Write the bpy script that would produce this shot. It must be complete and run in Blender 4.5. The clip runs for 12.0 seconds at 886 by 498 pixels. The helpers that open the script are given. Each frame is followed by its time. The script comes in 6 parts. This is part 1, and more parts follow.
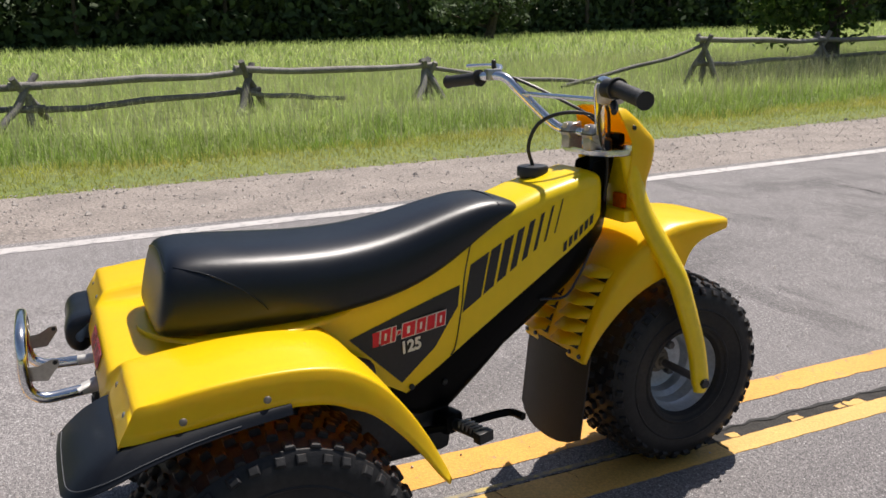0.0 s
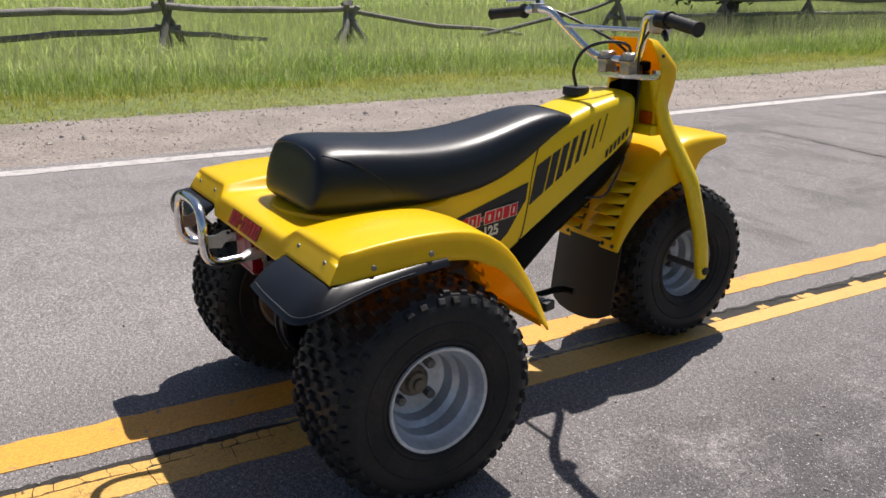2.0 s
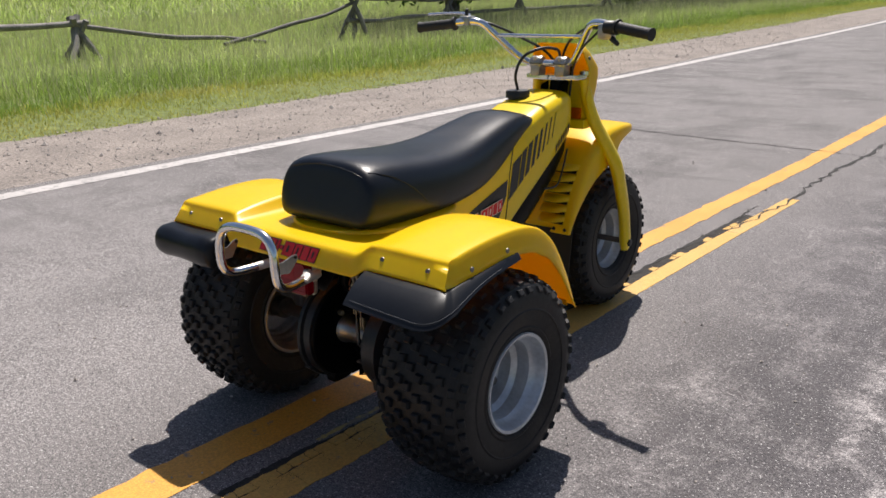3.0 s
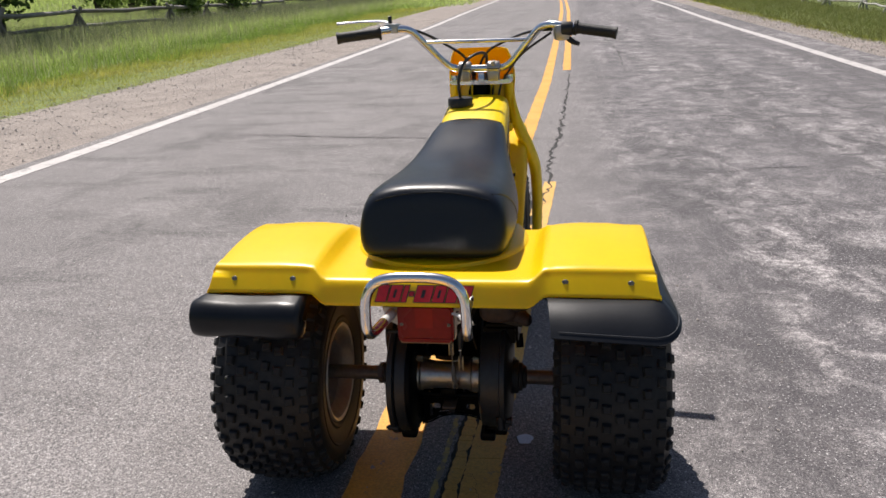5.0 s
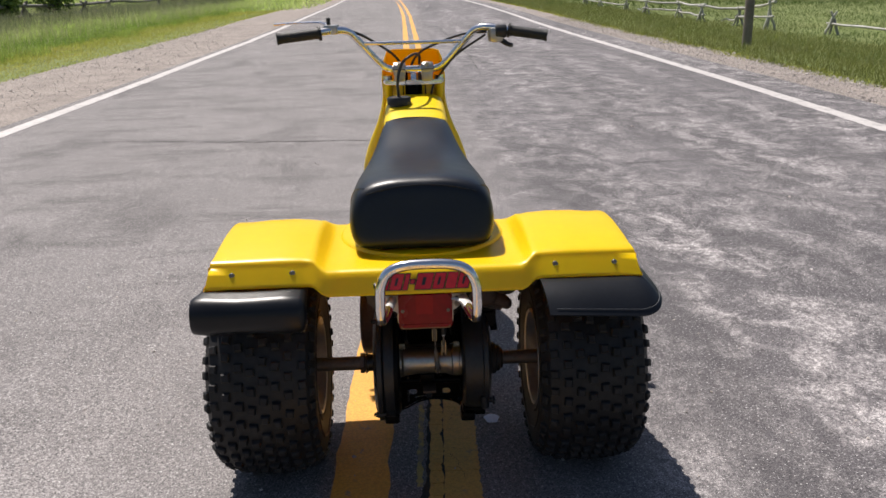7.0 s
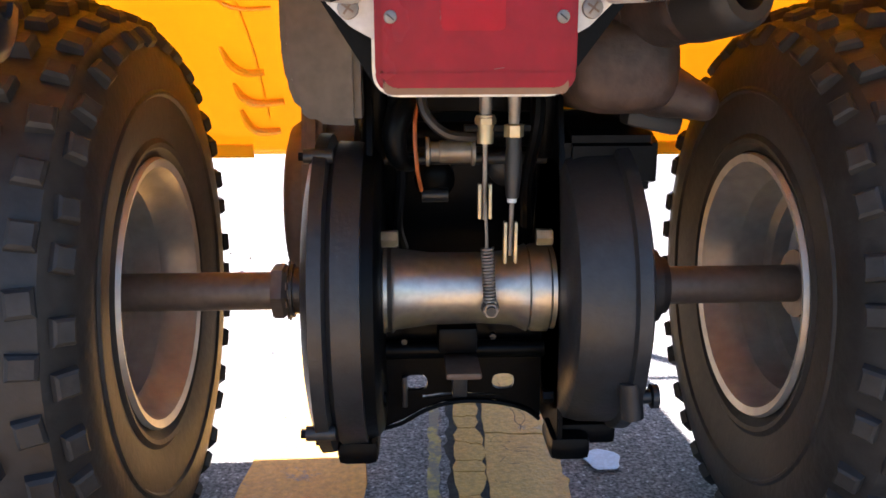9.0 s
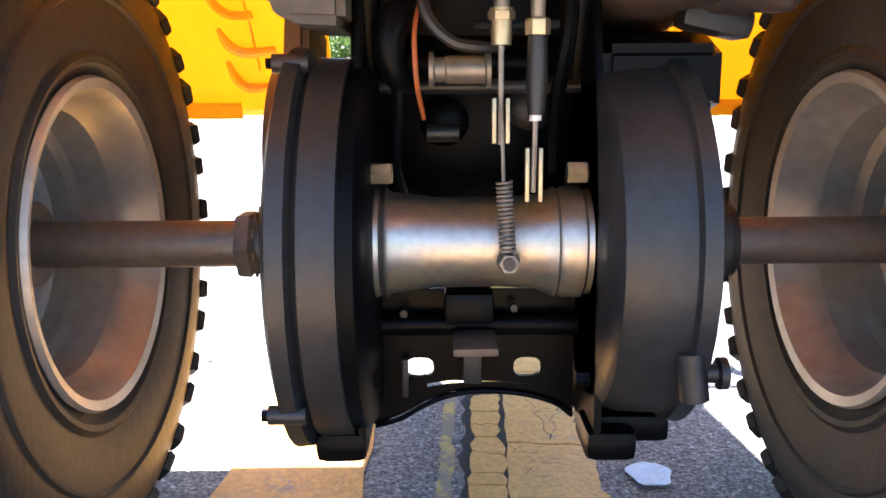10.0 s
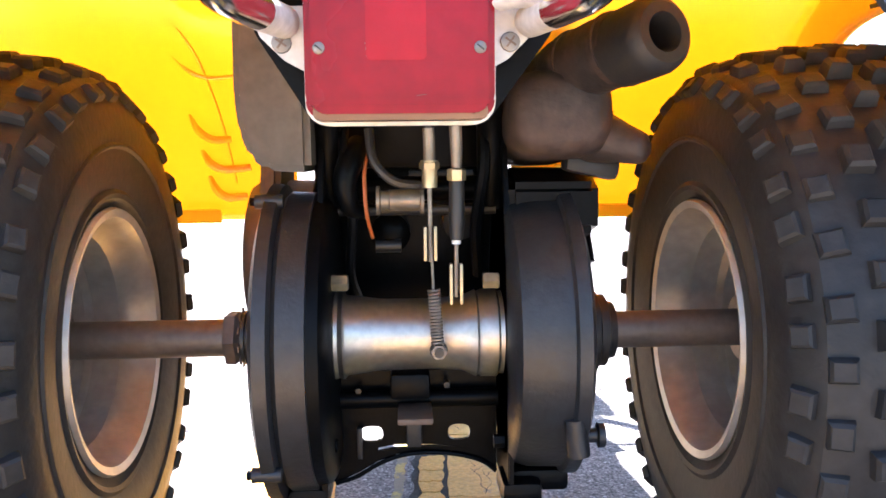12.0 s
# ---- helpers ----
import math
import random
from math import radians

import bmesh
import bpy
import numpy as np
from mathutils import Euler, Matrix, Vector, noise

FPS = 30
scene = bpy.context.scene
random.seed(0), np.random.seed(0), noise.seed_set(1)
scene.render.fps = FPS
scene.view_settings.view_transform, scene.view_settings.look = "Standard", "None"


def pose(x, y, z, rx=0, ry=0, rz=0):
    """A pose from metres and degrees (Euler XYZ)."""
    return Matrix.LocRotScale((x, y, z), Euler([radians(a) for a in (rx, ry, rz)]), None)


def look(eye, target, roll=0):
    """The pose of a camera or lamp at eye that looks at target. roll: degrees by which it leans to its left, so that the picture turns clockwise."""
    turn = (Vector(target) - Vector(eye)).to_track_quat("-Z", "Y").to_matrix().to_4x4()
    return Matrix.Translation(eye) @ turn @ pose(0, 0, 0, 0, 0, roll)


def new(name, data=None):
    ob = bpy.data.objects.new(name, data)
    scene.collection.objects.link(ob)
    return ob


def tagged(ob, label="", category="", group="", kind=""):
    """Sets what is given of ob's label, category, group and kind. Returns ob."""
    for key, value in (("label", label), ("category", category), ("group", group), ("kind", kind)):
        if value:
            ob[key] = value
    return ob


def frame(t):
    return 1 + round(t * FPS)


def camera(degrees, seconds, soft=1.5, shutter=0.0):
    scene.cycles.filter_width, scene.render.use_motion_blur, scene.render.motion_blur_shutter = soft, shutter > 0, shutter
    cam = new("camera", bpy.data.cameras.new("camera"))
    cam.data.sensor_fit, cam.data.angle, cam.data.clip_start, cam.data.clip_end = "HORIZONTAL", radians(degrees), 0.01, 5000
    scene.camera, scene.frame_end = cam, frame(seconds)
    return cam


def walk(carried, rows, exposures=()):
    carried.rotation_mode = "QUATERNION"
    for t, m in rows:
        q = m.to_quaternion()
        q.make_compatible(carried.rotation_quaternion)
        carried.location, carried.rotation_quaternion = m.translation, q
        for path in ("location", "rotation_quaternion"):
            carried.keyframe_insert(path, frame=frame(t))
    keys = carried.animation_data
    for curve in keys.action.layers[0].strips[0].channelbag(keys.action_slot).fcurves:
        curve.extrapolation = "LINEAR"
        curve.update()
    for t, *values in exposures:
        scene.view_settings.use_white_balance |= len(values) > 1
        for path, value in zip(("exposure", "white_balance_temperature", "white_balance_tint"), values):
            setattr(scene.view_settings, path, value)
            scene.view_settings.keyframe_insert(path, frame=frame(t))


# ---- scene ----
cam = camera(56.5, 12.0, 1.6)
PATH = [
    (0, (1.612, -0.25, 1.068), (-0.146, 0.572, 0.583), -1.5),
    (0.5, (1.796, -0.44, 1.076), (0.064, 0.448, 0.616), -0.9),
    (1, (1.854, -0.49, 1.063), (0.111, 0.367, 0.588), -0.1),
    (1.5, (1.866, -0.573, 1.038), (0.147, 0.294, 0.497), 1.7),
    (2, (1.741, -0.794, 1.037), (0.126, 0.222, 0.436), 0.8),
    (2.5, (1.585, -1.064, 1.063), (0.153, 0.197, 0.464), -0.6),
    (3, (1.394, -1.384, 1.075), (0.187, 0.096, 0.48), -1.1),
    (3.5, (1.128, -1.567, 1.068), (0.154, 0.085, 0.502), -0.9),
    (3.7, (0.999, -1.618, 1.078), (0.116, 0.091, 0.533), -1.0),
    (5.3, (0.191, -1.72, 1.097), (-0.037, 0.176, 0.5), -3.0),
    (5.5, (0.153, -1.741, 1.107), (-0.037, 0.165, 0.532), -3.5),
    (6, (0.058, -1.872, 1.102), (0.036, 0.057, 0.578), -3.2),
    (6.5, (0.021, -1.948, 1.09), (0.049, -0.021, 0.555), -2.3),
    (6.7, (-0.002, -1.923, 1.101), (0.044, -0.005, 0.536), -1.9),
    (8.3, (-0.049, -0.943, 0.759), (0.095, 0.947, 0.12), -0.7),
    (8.5, (-0.049, -0.832, 0.644), (0.081, 1.072, 0.045), -0.4),
    (8.7, (-0.045, -0.76, 0.546), (0.07, 1.164, 0.01), -0.1),
    (9, (-0.038, -0.691, 0.447), (0.038, 1.252, -0.022), -0.2),
    (9.5, (-0.035, -0.618, 0.373), (-0.012, 1.334, -0.065), -0.3),
    (10, (-0.014, -0.567, 0.346), (-0.022, 1.399, -0.021), -0.4),
    (10.5, (0.013, -0.569, 0.355), (0.011, 1.412, 0.077), -0.7),
    (11, (0.014, -0.616, 0.37), (0.049, 1.372, 0.156), -0.5),
    (11.5, (0.008, -0.684, 0.397), (0.074, 1.302, 0.171), -0.8),
    (12, (0.001, -0.719, 0.402), (0.089, 1.266, 0.176), -0.7),
]
EXPOSURE = [(t, stops, 6600, 13) for t, stops in ((0, 0.38), (2.0, 0.36), (3.0, 0.32), (5.3, 0.35), (6.7, 0.35), (8.3, 0.26), (8.7, 0.78))]
EXPOSURE += [(t, stops, 6150, 14) for t, stops in ((9.0, 2.8), (9.5, 3.2), (10.0, 3.48), (10.5, 3.78), (11.0, 3.95), (11.5, 3.71), (12.0, 3.6))]
walk(cam, [(t, look(eye, target, roll)) for t, eye, target, roll in PATH], EXPOSURE)

# ---- world, sun ----
SUN_FROM = Vector((-0.257, 0.454, 1.0)).normalized()
world = bpy.data.worlds.new("sky")
scene.world = world
world.use_nodes = True
wn = world.node_tree.nodes
sky = wn.new("ShaderNodeTexSky")
sky.sky_type, sky.sun_disc = "NISHITA", False
sky.sun_elevation = math.asin(SUN_FROM.z)
sky.sun_rotation = math.atan2(SUN_FROM.x, SUN_FROM.y)
sky.air_density, sky.dust_density = 1.0, 1.2
wn["Background"].inputs["Strength"].default_value = 0.061
world.node_tree.links.new(sky.outputs[0], wn["Background"].inputs["Color"])
sun_data = bpy.data.lights.new("sun", "SUN")
sun_data.energy, sun_data.angle, sun_data.color = 4.75, radians(0.55), (1.0, 0.955, 0.89)
sun = new("sun", sun_data)
sun.matrix_world = look(SUN_FROM * 50, (0, 0, 0))


# ---- materials ----
def material(name, color, rough=0.5, metal=0.0, second=None, scale=6.0, amount=0.5, fine=90.0, fine_amount=0.15,
             bump=0.15, bump_scale=200.0, rough_var=0.1, coat=0.0, through_light=0.0, through_color=None, island=0.0, objects=0.0, specular=0.5,
             stretch=(1, 1, 1), bump_depth=0.002):
    """Base colour broken up by a broad stain and a fine grain, with relief."""
    m = bpy.data.materials.new(name)
    m.use_nodes = True
    t = m.node_tree
    N, L = t.nodes, t.links
    b = N["Principled BSDF"]
    co = N.new("ShaderNodeTexCoord")
    mp = N.new("ShaderNodeMapping")
    mp.inputs["Scale"].default_value = stretch
    L.new(co.outputs["Object"], mp.inputs["Vector"])
    n1 = N.new("ShaderNodeTexNoise")
    n1.inputs["Scale"].default_value, n1.inputs["Detail"].default_value = scale, 4.0
    L.new(mp.outputs[0], n1.inputs["Vector"])
    r1 = N.new("ShaderNodeValToRGB")
    r1.color_ramp.elements[0].position, r1.color_ramp.elements[1].position = 0.38, 0.66
    L.new(n1.outputs["Fac"], r1.inputs["Fac"])
    mix = N.new("ShaderNodeMix")
    mix.data_type = "RGBA"
    second = second or tuple(c * 0.72 for c in color)
    mix.inputs["A"].default_value, mix.inputs["B"].default_value = (*color, 1), (*second, 1)
    ma = N.new("ShaderNodeMath")
    ma.operation = "MULTIPLY"
    ma.inputs[1].default_value = amount
    L.new(r1.outputs["Color"], ma.inputs[0])
    L.new(ma.outputs[0], mix.inputs["Factor"])
    n2 = N.new("ShaderNodeTexNoise")
    n2.inputs["Scale"].default_value, n2.inputs["Detail"].default_value = fine, 2.0
    L.new(mp.outputs[0], n2.inputs["Vector"])
    hsv = N.new("ShaderNodeHueSaturation")
    L.new(mix.outputs["Result"], hsv.inputs["Color"])
    val = N.new("ShaderNodeMapRange")
    val.inputs["From Min"].default_value, val.inputs["From Max"].default_value = 0.25, 0.75
    val.inputs["To Min"].default_value, val.inputs["To Max"].default_value = 1 - fine_amount, 1 + fine_amount
    L.new(n2.outputs["Fac"], val.inputs["Value"])
    last = val.outputs[0]
    for share, node, slot in ((island, "ShaderNodeNewGeometry", "Random Per Island"), (objects, "ShaderNodeObjectInfo", "Random")):
        if share:
            g = N.new(node)
            rg = N.new("ShaderNodeMapRange")
            rg.inputs["To Min"].default_value, rg.inputs["To Max"].default_value = 1 - share, 1 + share
            L.new(g.outputs[slot], rg.inputs["Value"])
            mu = N.new("ShaderNodeMath")
            mu.operation = "MULTIPLY"
            L.new(last, mu.inputs[0]), L.new(rg.outputs[0], mu.inputs[1])
            last = mu.outputs[0]
    L.new(last, hsv.inputs["Value"])
    L.new(hsv.outputs["Color"], b.inputs["Base Color"])
    rr = N.new("ShaderNodeMapRange")
    rr.inputs["To Min"].default_value, rr.inputs["To Max"].default_value = max(rough - rough_var, 0.02), min(rough + rough_var, 1)
    L.new(n1.outputs["Fac"], rr.inputs["Value"])
    L.new(rr.outputs[0], b.inputs["Roughness"])
    b.inputs["Metallic"].default_value = metal
    b.inputs["Coat Weight"].default_value = coat
    b.inputs["Specular IOR Level"].default_value = specular
    if bump:
        n3 = N.new("ShaderNodeTexNoise")
        n3.inputs["Scale"].default_value, n3.inputs["Detail"].default_value = bump_scale, 3.0
        L.new(mp.outputs[0], n3.inputs["Vector"])
        bp = N.new("ShaderNodeBump")
        bp.inputs["Strength"].default_value, bp.inputs["Distance"].default_value = bump, bump_depth
        L.new(n3.outputs["Fac"], bp.inputs["Height"])
        L.new(bp.outputs[0], b.inputs["Normal"])
    if through_light:
        tr = N.new("ShaderNodeBsdfTranslucent")
        if through_color:
            tr.inputs["Color"].default_value = (*through_color, 1)
        else:
            L.new(hsv.outputs["Color"], tr.inputs["Color"])
        ms = N.new("ShaderNodeMixShader")
        ms.inputs[0].default_value = through_light
        out = N["Material Output"]
        L.new(b.outputs[0], ms.inputs[1]), L.new(tr.outputs[0], ms.inputs[2])
        L.new(ms.outputs[0], out.inputs["Surface"])
    return m


def road_surface(name, bright, dark, right_bright):
    """Worn asphalt: aggregate speckle, tar blotches, pale polished streaks in the right lane."""
    m = bpy.data.materials.new(name)
    m.use_nodes = True
    N, L = m.node_tree.nodes, m.node_tree.links
    b = N["Principled BSDF"]
    co = N.new("ShaderNodeTexCoord")

    def noise_tex(scale, detail, stretch=(1, 1, 1), rough=0.55, distortion=0.0):
        mp = N.new("ShaderNodeMapping")
        mp.inputs["Scale"].default_value = stretch
        L.new(co.outputs["Object"], mp.inputs["Vector"])
        n = N.new("ShaderNodeTexNoise")
        n.inputs["Scale"].default_value, n.inputs["Detail"].default_value, n.inputs["Roughness"].default_value = scale, detail, rough
        n.inputs["Distortion"].default_value = distortion
        L.new(mp.outputs[0], n.inputs["Vector"])
        return n.outputs["Fac"]

    def span(v, a, c, lo=0.0, hi=1.0):
        r = N.new("ShaderNodeMapRange")
        for key, x in (("From Min", a), ("From Max", c), ("To Min", lo), ("To Max", hi)):
            r.inputs[key].default_value = x
        L.new(v, r.inputs["Value"])
        return r.outputs[0]

    def blend(f, a, c, mode="MIX"):
        x = N.new("ShaderNodeMix")
        x.data_type, x.blend_type = "RGBA", mode
        for v, slot in ((f, "Factor"), (a, "A"), (c, "B")):
            if isinstance(v, bpy.types.NodeSocket):
                L.new(v, x.inputs[slot])
            else:
                x.inputs[slot].default_value = v if slot == "Factor" else (*v, 1)
        return x.outputs["Result"]

    def times(a, c):
        x = N.new("ShaderNodeMath")
        x.operation = "MULTIPLY"
        for v, k in ((a, 0), (c, 1)):
            if isinstance(v, bpy.types.NodeSocket):
                L.new(v, x.inputs[k])
            else:
                x.inputs[k].default_value = v
        return x.outputs[0]

    sep = N.new("ShaderNodeSeparateXYZ")
    L.new(co.outputs["Object"], sep.inputs[0])
    right = span(sep.outputs["X"], 0.15, 0.8)
    left = span(sep.outputs["X"], 0.1, -0.4)
    broad = noise_tex(0.9, 4)
    col = blend(span(broad, 0.35, 0.65), bright, tuple(c * 0.86 for c in bright))
    blotch = noise_tex(1.6, 6, (1.0, 0.45, 1), 0.62)
    col = blend(times(span(blotch, 0.52, 0.63, 0, 0.75), left), col, tuple(c * 0.55 for c in bright))
    base_right = blend(span(noise_tex(1.3, 5, (1.0, 0.35, 1), 0.6), 0.42, 0.58), dark, tuple(c * 1.35 for c in dark))
    col = blend(right, col, base_right)
    streak = noise_tex(4.6, 10, (1.0, 0.75, 1), 0.72, 0.5)
    fleck = span(noise_tex(34, 4, (1, 0.8, 1), 0.7), 0.42, 0.57, 0.25, 1.0)
    broad_r = span(noise_tex(1.1, 4, (1.2, 0.16, 1), 0.6), 0.36, 0.60, 0.25, 0.9)
    col = blend(times(times(times(span(streak, 0.45, 0.60, 0, 1.0), right), broad_r), fleck), col, right_bright)
    track = span(noise_tex(1.9, 3, (1.0, 0.045, 1), 0.55), 0.46, 0.60, 0, 0.55)
    col = blend(times(track, right), col, tuple(c * 0.95 for c in dark))
    pits = span(noise_tex(11, 6, (1, 0.8, 1), 0.75), 0.55, 0.66, 0, 0.55)
    col = blend(times(pits, right), col, tuple(c * 0.62 for c in dark))
    smear = noise_tex(2.2, 8, (0.35, 1.3, 1), 0.7)
    col = blend(times(span(smear, 0.525, 0.61, 0, 0.85), left), col, tuple(c * 0.62 for c in bright))
    col = blend(times(span(noise_tex(3.4, 8, (0.6, 1.0, 1), 0.7), 0.55, 0.66, 0, 0.35), left), col, tuple(c * 1.28 for c in bright))
    # the lane behind the machine is coloured paler, for the asphalt's sheen towards the sun
    sheen_pale = times(times(span(sep.outputs["Y"], 1.4, 0.3), span(sep.outputs["X"], -0.35, -0.75)), span(noise_tex(2.4, 5), 0.30, 0.55, 0.15, 0.40))
    col = blend(sheen_pale, col, tuple(c * 1.42 for c in bright))
    grain = noise_tex(260, 2)
    g2 = noise_tex(90, 3, rough=0.7)
    col = blend(1.0, col, blend(span(grain, 0.33, 0.68), (0.36, 0.36, 0.37), (1.68, 1.66, 1.64)), "MULTIPLY")
    col = blend(0.9, col, blend(span(g2, 0.38, 0.62), (0.66, 0.66, 0.67), (1.36, 1.35, 1.34)), "MULTIPLY")
    chip = noise_tex(150, 1)
    col = blend(span(chip, 0.66, 0.71, 0, 0.8), col, (0.62, 0.60, 0.59))
    L.new(col, b.inputs["Base Color"])
    b.inputs["Roughness"].default_value = 0.82
    b.inputs["Specular IOR Level"].default_value = 0.35
    bp = N.new("ShaderNodeBump")
    bp.inputs["Strength"].default_value, bp.inputs["Distance"].default_value = 0.7, 0.004
    L.new(grain, bp.inputs["Height"])
    L.new(bp.outputs[0], b.inputs["Normal"])
    return m


def paint_surface(name, color, under, wear):
    """Road paint, worn through to the asphalt in flakes."""
    m = material(name, color, 0.6, second=tuple(c * 0.75 for c in color), scale=3.0, fine=160, fine_amount=0.2, bump=0.5, bump_scale=240, bump_depth=0.003)
    N, L = m.node_tree.nodes, m.node_tree.links
    b = N["Principled BSDF"]
    src = b.inputs["Base Color"].links[0].from_socket
    co = N.new("ShaderNodeTexCoord")
    n = N.new("ShaderNodeTexNoise")
    n.inputs["Scale"].default_value, n.inputs["Detail"].default_value, n.inputs["Roughness"].default_value = 14, 8, 0.75
    L.new(co.outputs["Object"], n.inputs["Vector"])
    r = N.new("ShaderNodeMapRange")
    r.inputs["From Min"].default_value, r.inputs["From Max"].default_value = wear, wear + 0.06
    r.inputs["To Max"].default_value = 0.8
    L.new(n.outputs["Fac"], r.inputs["Value"])
    mix = N.new("ShaderNodeMix")
    mix.data_type = "RGBA"
    mix.inputs["B"].default_value = (*under, 1)
    L.new(r.outputs[0], mix.inputs["Factor"]), L.new(src, mix.inputs["A"]), L.new(mix.outputs["Result"], b.inputs["Base Color"])
    return m


YELLOW = material("yellow_plastic", (0.98, 0.70, 0.002), 0.34, second=(0.97, 0.67, 0.002), scale=5, amount=0.5, fine=40, fine_amount=0.03, bump=0.03, bump_scale=300, through_light=0.29, through_color=(0.99, 0.55, 0.002), coat=0.1)
YELLOW_THIN = material("thin_yellow_plastic", (0.99, 0.71, 0.002), 0.34, second=(0.97, 0.68, 0.002), scale=5, amount=0.5, fine=40, fine_amount=0.03, bump=0.03, bump_scale=300, through_light=0.15, through_color=(0.99, 0.62, 0.002), coat=0.1)
YELLOW_METAL = material("yellow_enamel", (0.94, 0.66, 0.003), 0.30, second=(0.88, 0.58, 0.004), scale=8, fine=60, fine_amount=0.05, bump=0.02, coat=0.2)
DECAL_BLACK = material("black_decal", (0.012, 0.012, 0.014), 0.4, second=(0.02, 0.02, 0.022), scale=12, bump=0.03)
DECAL_RED = material("red_decal", (0.62, 0.010, 0.024), 0.4, second=(0.50, 0.008, 0.018), scale=30, bump=0.03)
DECAL_WHITE = material("white_decal", (0.75, 0.75, 0.76), 0.45, second=(0.6, 0.6, 0.6), scale=30, bump=0.03)
VINYL = material("black_vinyl", (0.0034, 0.0056, 0.0105), 0.35, second=(0.0058, 0.0086, 0.0140), scale=9, fine=120, fine_amount=0.15, bump=0.25, bump_scale=900, bump_depth=0.0006, rough_var=0.08, specular=0.42)
FLAP = material("flap_rubber", (0.0068, 0.0080, 0.0108), 0.33, second=(0.0105, 0.012, 0.0150), scale=8, fine=100, bump=0.12, bump_scale=700, bump_depth=0.0006, specular=0.30, rough_var=0.06)
TYRE = material("tyre_rubber", (0.0125, 0.0125, 0.0135), 0.52, second=(0.030, 0.0275, 0.026), scale=7, amount=0.7, fine=90, fine_amount=0.3, bump=0.25, bump_scale=160, specular=0.30)
TYRE_SIDE = material("dusty_sidewall_rubber", (0.016, 0.0155, 0.016), 0.60, second=(0.044, 0.036, 0.030), scale=9, amount=0.75, fine=110, fine_amount=0.25, bump=0.15, bump_scale=200, specular=0.26)
TREAD = material("dusty_tread_rubber", (0.0135, 0.014, 0.0158), 0.60, second=(0.031, 0.0298, 0.029), scale=9, amount=0.7, fine=90, fine_amount=0.3, bump=0.25, bump_scale=160, specular=0.27)
CHROME = material("chrome", (0.80, 0.81, 0.83), 0.17, 1.0, second=(0.7, 0.7, 0.7), scale=30, fine=80, fine_amount=0.05, bump=0.02, rough_var=0.05)
ALLOY = material("bare_alloy", (0.46, 0.44, 0.41), 0.36, 0.95, second=(0.30, 0.265, 0.23), scale=10, fine=140, fine_amount=0.12, bump=0.1, bump_scale=260)
RIM = material("silver_rim", (0.60, 0.63, 0.67), 0.33, 0.40, second=(0.34, 0.31, 0.285), scale=8, amount=0.5, fine=90, fine_amount=0.12, bump=0.08)
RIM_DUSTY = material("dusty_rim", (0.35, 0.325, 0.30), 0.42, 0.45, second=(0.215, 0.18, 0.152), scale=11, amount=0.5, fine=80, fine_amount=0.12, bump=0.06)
ZINC = material("dull_zinc", (0.56, 0.55, 0.53), 0.5, 0.35, second=(0.42, 0.38, 0.33), scale=30, fine=150, bump=0.1)
AXLE = material("dusty_steel", (0.115, 0.098, 0.088), 0.5, 0.5, second=(0.17, 0.135, 0.115), scale=20, fine=120, bump=0.2)
HUB = material("tan_dusty_hub", (0.235, 0.19, 0.135), 0.55, 0.3, second=(0.12, 0.095, 0.075), scale=30, fine=120, fine_amount=0.2, bump=0.2)
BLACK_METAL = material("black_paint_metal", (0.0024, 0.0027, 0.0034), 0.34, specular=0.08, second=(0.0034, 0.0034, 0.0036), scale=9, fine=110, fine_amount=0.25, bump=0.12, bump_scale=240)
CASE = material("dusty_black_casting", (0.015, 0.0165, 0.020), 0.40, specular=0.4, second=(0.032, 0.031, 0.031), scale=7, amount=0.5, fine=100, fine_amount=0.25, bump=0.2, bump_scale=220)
CASE_BROWN = material("rust_dusted_casting", (0.13, 0.082, 0.056), 0.6, second=(0.06, 0.045, 0.04), scale=10, fine=90, fine_amount=0.2, bump=0.2)
GREY_BOX = material("grey_green_plastic", (0.105, 0.090, 0.072), 0.6, second=(0.060, 0.052, 0.045), scale=9, amount=0.7, fine=90, fine_amount=0.2, bump=0.12)
MUFFLER = material("sooty_muffler_steel", (0.029, 0.0225, 0.021), 0.62, 0.15, second=(0.068, 0.038, 0.028), scale=16, amount=0.8, fine=70, fine_amount=0.4, bump=0.6, bump_scale=120)
SOOT = material("soot_black", (0.008, 0.0075, 0.0078), 0.6, second=(0.020, 0.0165, 0.015), scale=20, bump=0.2)
RED_BRIGHT = material("clear_red_lens", (0.34, 0.004, 0.012), 0.2, second=(0.28, 0.004, 0.010), scale=18, fine=70, fine_amount=0.08, bump=0.03, through_light=0.18, specular=0.3)
RED_LENS = material("red_lens", (0.25, 0.003, 0.011), 0.26, second=(0.18, 0.002, 0.008), scale=14, amount=0.6, fine=70, fine_amount=0.12, bump=0.06, bump_scale=120, through_light=0.15, specular=0.3)
LENS_FOOT = material("tan_clear_lens", (0.24, 0.125, 0.062), 0.35, second=(0.17, 0.08, 0.04), scale=20, fine=70, bump=0.05, through_light=0.2)
GALV = material("zinc_plate", (0.62, 0.60, 0.56), 0.38, 0.9, second=(0.5, 0.42, 0.3), scale=40, fine=150, bump=0.08)
SCREW = material("dull_screw_steel", (0.22, 0.21, 0.20), 0.45, 0.8, second=(0.12, 0.10, 0.09), scale=60, bump=0.1)
ROD = material("dull_cable_steel", (0.27, 0.235, 0.195), 0.45, 0.6, second=(0.16, 0.135, 0.115), scale=60, bump=0.1)
